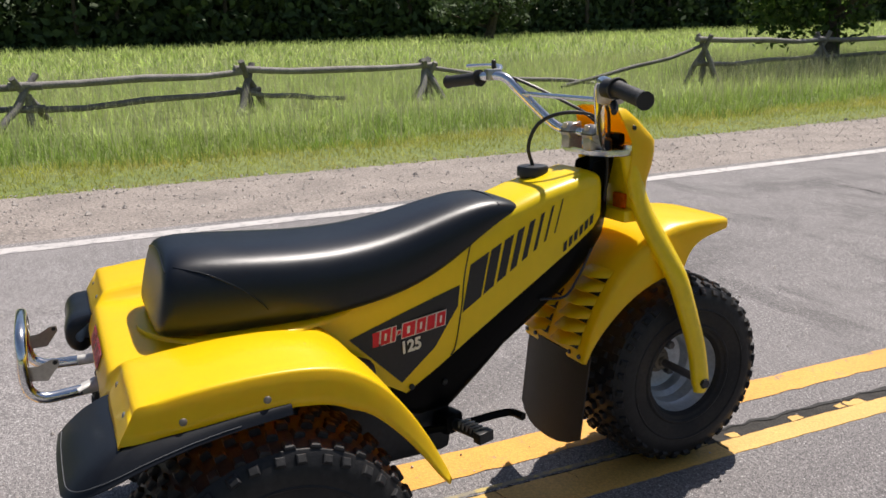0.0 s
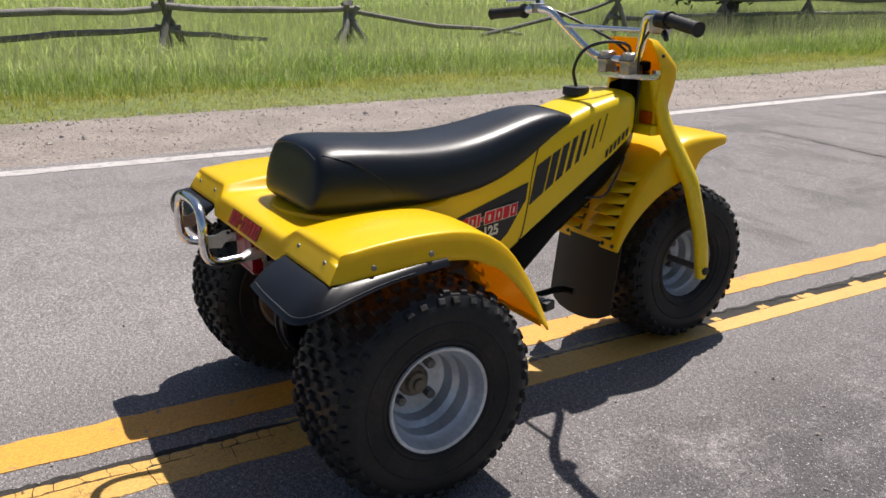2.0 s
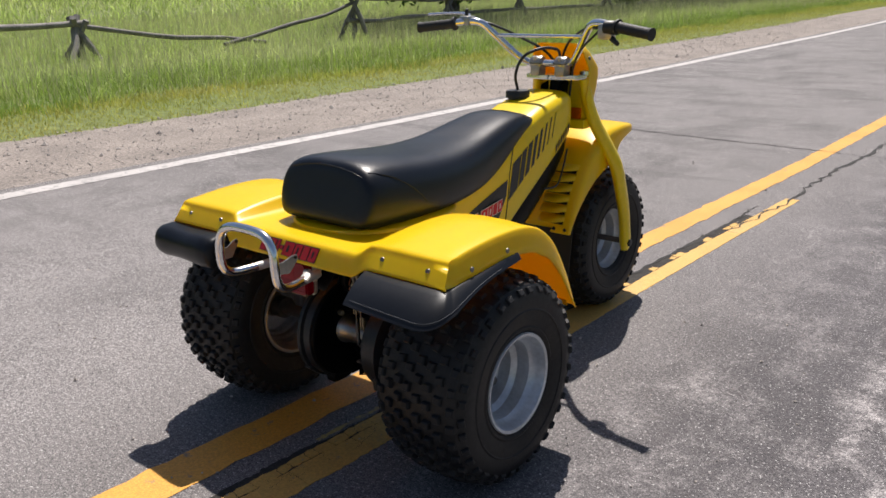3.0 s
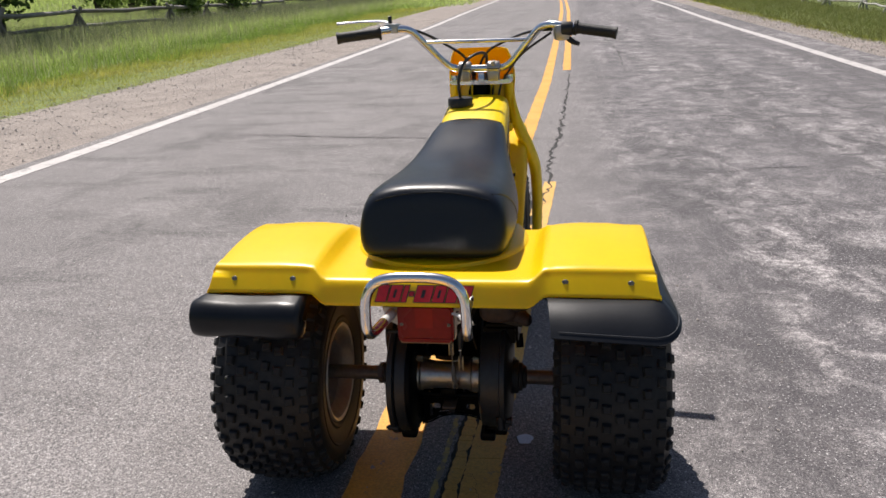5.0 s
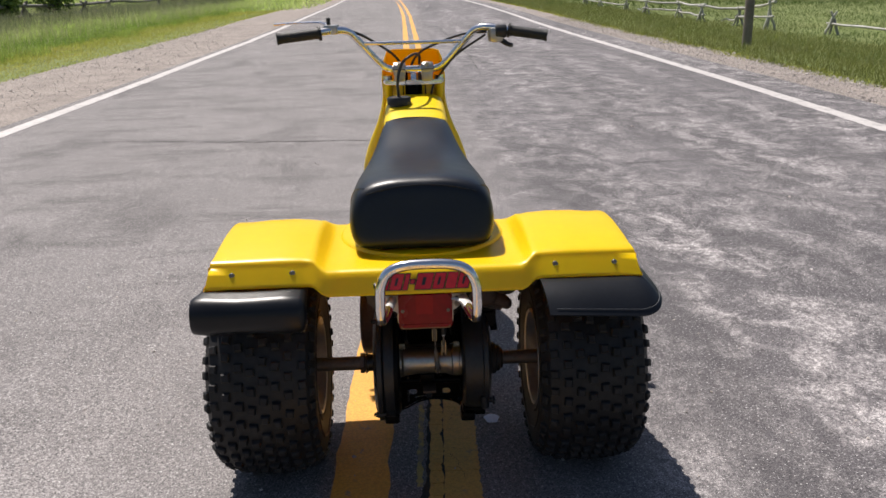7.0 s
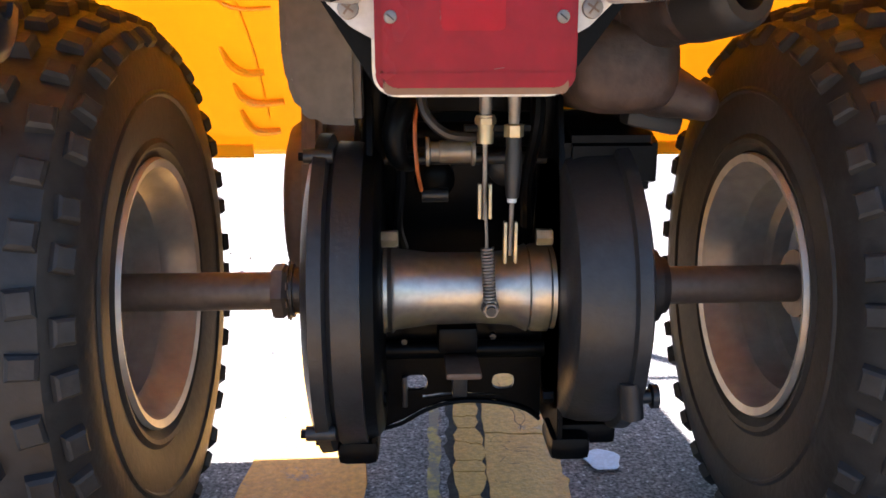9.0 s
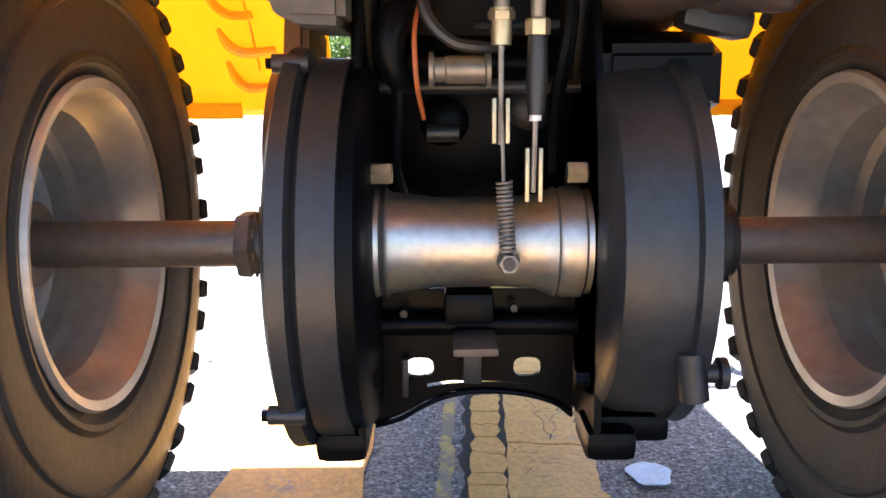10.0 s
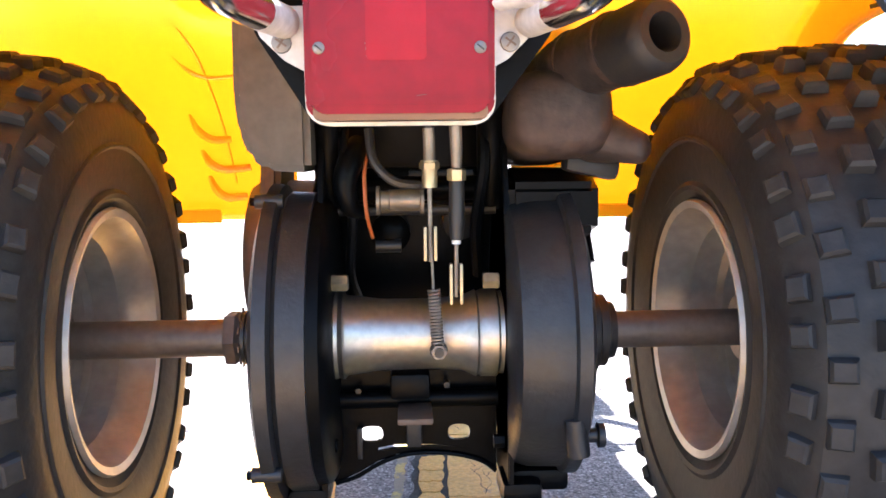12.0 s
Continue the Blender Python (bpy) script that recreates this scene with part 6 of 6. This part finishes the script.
# loose stones on the shoulders
def stones(name, count, xr, yr, size, seed):
    r = np.random.default_rng(seed)
    base = np.array([(1, 0, 0), (-1, 0, 0), (0, 1, 0), (0, -1, 0), (0, 0, 0.8), (0, 0, -0.6)])
    tri = np.array([(0, 2, 4), (2, 1, 4), (1, 3, 4), (3, 0, 4), (2, 0, 5), (1, 2, 5), (3, 1, 5), (0, 3, 5)])
    y = yr[0] + (yr[1] - yr[0]) * r.random(count) ** 1.6
    x = xr(y, r.random(count))
    s = size * r.lognormal(0, 0.45, count)
    a = r.random(count) * 6.28
    jit = 1 + r.normal(0, 0.22, (count, 6, 3))
    P = base[None] * jit * s[:, None, None]
    ca, sa = np.cos(a)[:, None], np.sin(a)[:, None]
    P = np.stack([P[..., 0] * ca - P[..., 1] * sa, P[..., 0] * sa + P[..., 1] * ca, P[..., 2]], -1)
    P += np.stack([x, y, land_z(x, y) + 0.004 + s * 0.2], -1)[:, None]
    F = tri[None] + 6 * np.arange(count)[:, None, None]
    return tagged(arrays(name, P.reshape(-1, 3), F.reshape(-1, 3), STONE), "loose grey gravel stones", kind="stuff")


stones("shoulder_stones", 9500, lambda y, u: left_line_x(y) - 0.25 - 2.3 * u ** 0.8, (-3, 26), 0.0066, 1)
stones("shoulder_stones", 9500, lambda y, u: road_x(y) + 3.95 + 1.35 * u ** 0.7, (3, 26), 0.009, 2)
stones("road_grit", 2500, lambda y, u: -3.4 + 7.2 * u, (-1.5, 8), 0.0028, 3)


# grass
def blades(name, x, y, height, width, mat, label, seed, lean=1.1):
    r = np.random.default_rng(seed)
    n = len(x)
    a = r.random(n) * 6.283
    h = height * r.uniform(0.55, 1.25, n)
    w = width * r.uniform(0.6, 1.3, n)
    k = lean * r.normal(0.3, 0.6, n)
    b = r.random(n) * 6.283
    z = land_z(x, y) - 0.04
    P = np.stack([x, y, z], -1)
    side = np.stack([np.cos(a), np.sin(a), np.zeros(n)], -1) * w[:, None] / 2
    tip = np.stack([np.cos(b) * k, np.sin(b) * k, np.ones(n)], -1) * h[:, None]
    mid = np.stack([np.cos(b) * k * 0.35, np.sin(b) * k * 0.35, np.full(n, 0.55)], -1) * h[:, None]
    V = np.stack([P - side, P + side, P + mid + side * 0.7, P + mid - side * 0.7, P + tip], 1).reshape(-1, 3)
    i = 5 * np.arange(n)[:, None]
    F = np.concatenate([i + np.array([[0, 1, 2]]), i + np.array([[0, 2, 3]]), i + np.array([[3, 2, 4]])])
    return tagged(arrays(name, V, F, mat), label, kind="stuff")


def scatter(n, xr, yr, seed, dense=1.0):
    r = np.random.default_rng(seed)
    y = yr[0] + (yr[1] - yr[0]) * r.random(n) ** dense
    x = xr[0] + (xr[1] - xr[0]) * r.random(n)
    return x, y


def clumped(n, xr, yr, seed, spread, per=14):
    """Tufts: blades gathered round scattered centres."""
    r = np.random.default_rng(seed)
    cx, cy = scatter(n // per, xr, yr, seed + 1)
    k = r.integers(0, len(cx), n)
    return cx[k] + r.normal(0, spread, n), cy[k] + r.normal(0, spread, n)


x, y = scatter(74000, (-8.5, -5.75), (-6, 42), 11)
x = x - 0.25 * np.random.default_rng(1).random(len(x)) + left_line_x(y) + 3.535
blades("verge_grass", x, y, 0.07 + 0.030 * np.clip(-6.2 - x, 0, 4), 0.010, VERGE, "short yellow-green mown verge grass", 12)
x, y = scatter(9000, (4.95, 5.6), (2, 45), 13)
blades("verge_grass", x + road_x(y) + 0.12 * np.sin(y * 2.1), y, 0.085, 0.008, VERGE, "short yellow-green mown verge grass", 14)
x, y = scatter(38000, (-10.8, -8.1), (-10, 46), 61)
blades("roadside_grass", x + left_line_x(y) + 3.535 + 0.35 * np.sin(y * 0.9) + 0.2 * np.sin(y * 2.3), y, 0.24, 0.011, GRASS_DEEP, "deep green long grass between verge and fence", 62)
x, y = scatter(110000, (-27, -9.6), (-14, 48), 15)
blades("field_grass", x, y, 0.27, 0.013, GRASS, "tall green meadow grass", 16)
x, y = clumped(26000, (-30, -9.4), (-14, 60), 17, 0.22)
blades("field_grass", x, y, 0.42, 0.012, GRASS, "tall green meadow grass", 18)
x, y = scatter(52000, (-75, -25), (-30, 130), 19)
blades("field_grass", x, y, 0.50, 0.055, GRASS, "tall green meadow grass", 20)
x, y = scatter(36000, (-27, -8.6), (-14, 48), 21)
blades("seed_heads", x, y, 0.56, 0.008, SEED, "pale grass seed stalks above the meadow", 22, 0.2)
x, y = scatter(30000, (-24, -4.6), (40, 140), 23)
blades("field_grass", x + road_x(y) * 0.5, y, 0.30, 0.04, GRASS, "tall green meadow grass", 24)
x, y = scatter(120000, (7.0, 34), (6, 60), 25, 1.2)
blades("field_grass", x + road_x(y), y, 0.13, 0.016, GRASS_OLIVE, "short olive pasture grass", 26, 2.2)
x, y = scatter(60000, (5.15, 10.6), (3, 60), 71, 1.3)
blades("roadside_grass", x + road_x(y) + 0.15 * np.sin(y * 1.7), y, 0.20, 0.0095, GRASS_SIDE, "soft olive long grass beside the road", 72, 1.5)
x, y = clumped(20000, (-15.6, -11.6), (14, 62), 73, 0.28, 22)
blades("fence_weeds", x, y, 0.62, 0.014, WEED, "grey-green weeds grown through the rail fence", 74, 0.6)
x, y = scatter(30000, (5.2, 80), (40, 150), 27)
blades("field_grass", x + road_x(y), y, 0.22, 0.06, GRASS_OLIVE, "tall green meadow grass", 28)


# ---- trees ----
def leaf_quads(centres, size, seed):
    r = np.random.default_rng(seed)
    n = len(centres)
    u = r.normal(size=(n, 3))
    u /= np.linalg.norm(u, axis=1)[:, None]
    v = np.cross(u, r.normal(size=(n, 3)))
    v /= np.linalg.norm(v, axis=1)[:, None]
    s = (size * r.uniform(0.55, 1.4, n))[:, None]
    V = np.stack([centres - u * s, centres + v * s * 0.55, centres + u * s, centres - v * s * 0.55], 1).reshape(-1, 3)
    return V, (4 * np.arange(n)[:, None] + np.arange(4)[None])


def crown_points(n, centre, radii, seed, lobes=9):
    """Leaf places: shells of several uneven lobes, with gaps."""
    r = np.random.default_rng(seed)
    d = r.normal(size=(lobes, 3))
    d /= np.linalg.norm(d, axis=1)[:, None]
    lc = d * r.uniform(0.35, 0.72, lobes)[:, None]
    lr = r.uniform(0.30, 0.52, lobes)
    k = r.integers(0, lobes, n)
    q = r.normal(size=(n, 3))
    q /= np.linalg.norm(q, axis=1)[:, None]
    p = lc[k] + q * (lr[k] * r.uniform(0.55, 1.08, n))[:, None]
    return np.asarray(centre) + p * np.asarray(radii)


def tree(name, label, at, height, spread, low, leaves, leaf, mat, seed, category="tree"):
    r = np.random.default_rng(seed)
    z0 = float(land_z(at[0], at[1]))
    t = thing(name, label, category, (at[0], at[1], z0 - 0.05), "bushes in the fields" if category == "bush" else "single trees in the fields")
    trunk_r = 0.05 + spread * 0.03
    rings = [(0, 0, 0), (0.05 * spread * r.normal(), 0.05 * spread * r.normal(), height * 0.3), (0.1 * spread * r.normal(), 0.1 * spread * r.normal(), height * 0.62), (0, 0, height * 0.85)]
    tr = part("trunk", tube(rings, [trunk_r * 1.3, trunk_r, trunk_r * 0.6, trunk_r * 0.2], 9), BARK, t)
    for k in range(7):
        a = k * 2.4 + r.random()
        h = height * r.uniform(0.18, 0.6)
        part("limb", tube([(0, 0, h), (math.cos(a) * spread * 0.25, math.sin(a) * spread * 0.25, h + height * 0.10), (math.cos(a) * spread * 0.42, math.sin(a) * spread * 0.42, h + height * 0.20)], [trunk_r * 0.5, trunk_r * 0.3, trunk_r * 0.1], 6), BARK, tr)
    mid = low + (height - low) / 2
    pts = crown_points(leaves, (0, 0, mid), (spread / 2 * 1.15, spread / 2 * 1.15, (height - low) / 2 * 1.12), seed, 16)
    V, F = leaf_quads(pts, leaf, seed + 1)
    arrays("crown", V, F, mat, t)
    return t


tree("field_tree", "leafy green tree beside the rail fence", (-16.4, 21.2), 7.0, 5.2, 0.55, 11000, 0.11, LEAF, 31)
tree("bush", "small leafy bush on the fence line", (-14.4, 29.6), 1.9, 1.7, 0.1, 2600, 0.07, LEAF_MID, 33, "bush")
tree("bush", "small leafy bush on the fence line", (-14.1, 33.6), 1.9, 1.8, 0.1, 2600, 0.07, LEAF_MID, 34, "bush")
tree("bush", "pale green willow bush in the field", (-21.5, 41), 4.6, 4.0, 0.2, 3500, 0.12, LEAF_PALE, 35, "bush")
tree("bush", "pale green willow bush in the field", (-19.5, 47), 4.4, 4.0, 0.2, 3500, 0.12, LEAF_PALE, 44, "bush")
tree("bush", "pale green willow bush in the field", (-27, 49), 5.6, 4.5, 0.2, 3800, 0.14, LEAF_PALE, 36, "bush")
tree("bush", "pale green willow bush in the field", (-25.5, 42.5), 5.0, 3.6, 0.2, 3500, 0.12, LEAF_PALE, 45, "bush")
tree("bush", "low yellow-green bush near the road", (-13.6, 60), 1.4, 4.2, 0.02, 2200, 0.11, LEAF_PALE, 37, "bush")
tree("bush", "spreading green bush before the dark woods", (-56, 31), 5.0, 9.0, 0.3, 4000, 0.2, LEAF_DARK, 38, "bush")
tree("bush", "pale bush before the dark woods", (-54, 62), 5.0, 7.0, 0.3, 3500, 0.2, LEAF_PALE, 39, "bush")
tree("roadside_tree", "dark leafy tree by the road", (13.5, 66), 8.0, 6.0, 0.2, 6000, 0.17, LEAF_DARK, 40)
tree("bush", "pale green bush by the road", (17.5, 60), 3.4, 4.0, 0.2, 3000, 0.13, LEAF_PALE, 41, "bush")
tree("bush", "pale green bush by the road", (7.5, 92), 4.0, 5.0, 0.2, 3000, 0.18, LEAF_PALE, 42, "bush")
tree("roadside_tree", "leafy tree at the bend of the road", (-13.5, 112), 8.0, 6.0, 0.2, 4000, 0.2, LEAF, 43)


def woods(name, line, rows, spacing, height, leaves, mat, label, seed, under=420):
    """A belt of far trees along a line on the plan: trunks and crowns."""
    r = np.random.default_rng(seed)
    P, TV, TF = [], [], []
    pts = [Vector((a, b, 0)) for a, b in line]
    for a, b in zip(pts, pts[1:]):
        d = b - a
        q = Vector((-d.y, d.x, 0)).normalized()
        for k in range(int(d.length / spacing)):
            for row in range(rows):
                p = a + d * ((k + r.random()) * spacing / d.length) + q * (row * 4.5 + r.normal(0, 0.8))
                h = height * r.uniform(0.7, 1.2)
                z = float(land_z(p.x, p.y))
                w = h * r.uniform(0.22, 0.34)
                low = 0.0 if row == 0 and r.random() < 0.5 else h * 0.10
                P.append(crown_points(leaves, (p.x, p.y, z + low + (h - low) / 2), (w, w, (h - low) / 2 * 1.15), int(r.integers(1 << 30)), 12))
                tr = 0.12 + 0.08 * r.random()
                base = len(TV)
                for zz, rr in ((-0.3, tr * 1.3), (h * 0.75, tr * 0.4)):
                    for s in range(6):
                        t = s * math.pi / 3
                        TV.append((p.x + rr * math.cos(t), p.y + rr * math.sin(t), z + zz))
                for s in range(6):
                    TF.append((base + s, base + (s + 1) % 6, base + 6 + (s + 1) % 6, base + 6 + s))
        # undergrowth closes the foot of the belt
        n = int(d.length * under)
        u = r.random((n, 3))
        ux = np.array([a.x, a.y])[None] + u[:, :1] * np.array([d.x, d.y])[None] + (u[:, 1:2] * 9 - 1) * np.array([q.x, q.y])[None]
        P.append(np.stack([ux[:, 0], ux[:, 1], land_z(ux[:, 0], ux[:, 1]) + 5.0 * u[:, 2] ** 1.3 * np.clip(0.3 + u[:, 1] * 3, 0, 1)], -1))
    V, F = leaf_quads(np.concatenate(P), 0.42, seed + 5)
    tagged(arrays(name, V, F, mat), label, kind="stuff")
    tagged(arrays(name + "_trunks", TV, TF, BARK), "grey-brown trunks of the far woods", kind="stuff")


woods("woods", [(-72, -60), (-66, 0), (-64, 50), (-58, 95), (-34, 135), (-21, 175), (-30, 300), (-44, 420)], 4, 4.2, 13, 480, LEAF_DARK, "dark dense woods beyond the field", 51)
woods("woods", [(-16, 420), (-8, 300), (-0.5, 200), (4, 150), (30, 125), (74, 95), (92, 30), (95, -60)], 3, 4.6, 11, 420, LEAF, "green woods beyond the far field", 52, 200)
woods("woods", [(-70, 432), (-30, 436), (10, 430)], 2, 4.6, 11, 420, LEAF, "green woods at the far end of the road", 54, 200)
woods("woods", [(110, -90), (40, -110), (-40, -110), (-85, -80)], 2, 6, 12, 200, LEAF_DARK, "dark woods closing the far fields", 53, 100)


# ---- rail fences, pole ----
def rail(a, b, r0, parent, name="rail", seed=0, wood=None):
    wood = wood or (PALE_RAIL if parent.location.x > 0 else RAIL_WOOD)
    rr = np.random.default_rng(seed)
    a, b = Vector(a), Vector(b)
    pts = [a.lerp(b, t) + Vector((rr.normal(0, 0.015), rr.normal(0, 0.015), rr.normal(0, 0.018) - 0.04 * math.sin(math.pi * t))) for t in (0, 0.25, 0.5, 0.75, 1)]
    bm = tube(pts, [r0 * f for f in (1.05, 1.0, 1.1, 0.95, 0.9)], 7, True, 2, (1.0, 0.8))
    return part(name, bm, wood, parent, angle=70)


def rail_fence(name, label, stations, skip_top=(), fallen=(), low_fallen=(), scale=1.0, seed=0, spread=1.0, turn=1):
    f = thing(name, label, "fence", (*stations[0][:2], float(land_z(*stations[0][:2]))), "split-rail fences along the fields")
    o = Vector(f.location)
    base = [Vector((x, y, float(land_z(x, y)))) - o for x, y, h in stations]
    r = np.random.default_rng(seed)
    for i, (p, (x, y, h)) in enumerate(zip(base, stations)):
        nx = base[min(i + 1, len(base) - 1)] - base[max(i - 1, 0)]
        d = Vector((nx.x, nx.y, 0)).normalized()
        q = Vector((-d.y, d.x, 0))
        for s in (-1, 1):
            rail(p + spread * (q * (0.40 * s) + d * (0.46 * s * turn + r.normal(0, 0.08))) + Vector((0, 0, -0.05)), p - spread * (q * (0.12 * s) + d * (0.14 * s * turn + r.normal(0, 0.05))) + Vector((0, 0, h + (0.06 + 0.12 * r.random()) * spread)), 0.072 * scale, f, "crossed_post", seed * 100 + i * 2 + s)
        rail(p + d * 0.03 + Vector((0, 0, -0.1)), p + d * 0.02 + Vector((0, 0, h * 0.8)), 0.06 * scale, f, "post", seed * 77 + i)
    for i in range(len(base) - 1):
        a, b = base[i], base[i + 1]
        ha, hb = stations[i][2], stations[i + 1][2]
        if i in fallen:
            rail(a + Vector((0, 0, ha * 0.92)), a.lerp(b, 0.62) + Vector((0, 0, 0.16)), 0.06 * scale, f, "fallen_rail", seed + i)
            rail(a.lerp(b, 0.45) + Vector((0.2, 0, 0.12)), b + Vector((0, 0, hb * 0.88)), 0.055 * scale, f, "fallen_rail", seed + i + 50)
            continue
        e = (b - a).normalized() * 0.25
        if i not in skip_top:
            rail(a - e + Vector((0, 0, ha * 0.97)), b + e + Vector((0, 0, hb * 0.97)), 0.078 * scale, f, "rail", seed + i + 100)
        if i in low_fallen:
            rail(a - e + Vector((0, 0, ha * 0.52)), a.lerp(b, 0.5) + Vector((0.1, 0, 0.14)), 0.06 * scale, f, "fallen_rail", seed + i + 70)
            continue
        rail(a - e + Vector((0, 0, ha * 0.5)), b.lerp(a, 0.0) + e + Vector((0, 0, hb * 0.5)), 0.068 * scale, f, "rail", seed + i + 150)
    return f


rail_fence("rail_fence", "weathered grey split-rail fence with sagging rails", [(-14.2, -8.2, 0.8), (-13.9, -4.4, 0.85), (-13.4, -0.55, 0.68), (-14.0, 3.15, 0.84), (-14.5, 7.0, 0.72)], low_fallen=(3,), seed=3)
rail_fence("rail_fence", "weathered grey split-rail fence with fallen rails", [(-14.5, 7.02, 0.70), (-13.4, 13.5, 1.05), (-14.2, 18.2, 0.95), (-14.6, 22.5, 0.9), (-13.8, 27, 0.8), (-14.4, 31.5, 0.72), (-13.8, 36, 0.68), (-14.4, 41, 0.66), (-13.4, 46, 0.66), (-13.2, 51, 0.66)], fallen=(0,), seed=4, turn=-1, spread=0.75)
rail_fence("rail_fence", "pale weathered split-rail fence in long grass", [(12.6, 15.2, 0.55), (12.1, 18.6, 0.52), (11.8, 21.3, 0.55)], skip_top=(1,), seed=5, scale=0.6, spread=0.32)
rail_fence("rail_fence", "pale weathered split-rail fence in long grass", [(10.9, 23.3, 0.85), (10.8, 25.4, 0.56), (10.4, 27.8, 0.58), (10.5, 30.6, 0.58), (10.2, 34, 0.58), (10.4, 38, 0.56), (10.3, 43, 0.55), (10.8, 49, 0.55)], skip_top=(5,), low_fallen=(1, 4), seed=6, scale=0.6, spread=0.32)

pole = thing("utility_pole", "grey wooden utility pole in the verge grass", "utility pole", (6.45, 14.0, float(land_z(6.45, 14.0))), "utility poles along the road")
part("shaft", tube([(0, 0, -0.3), (0.02, 0.01, 4), (0.03, 0.02, 9)], [0.088, 0.082, 0.07], 14), POLE_WOOD, pole)
pole2 = thing("utility_pole", "grey wooden utility pole beside the field", "utility pole", (-14.6, 63, float(land_z(-14.6, 63))), "utility poles along the road")
part("shaft", tube([(0, 0, -0.3), (0.0, 0.3, 4), (0.0, 0.6, 9)], [0.20, 0.17, 0.13], 12), POLE_WOOD, pole2)
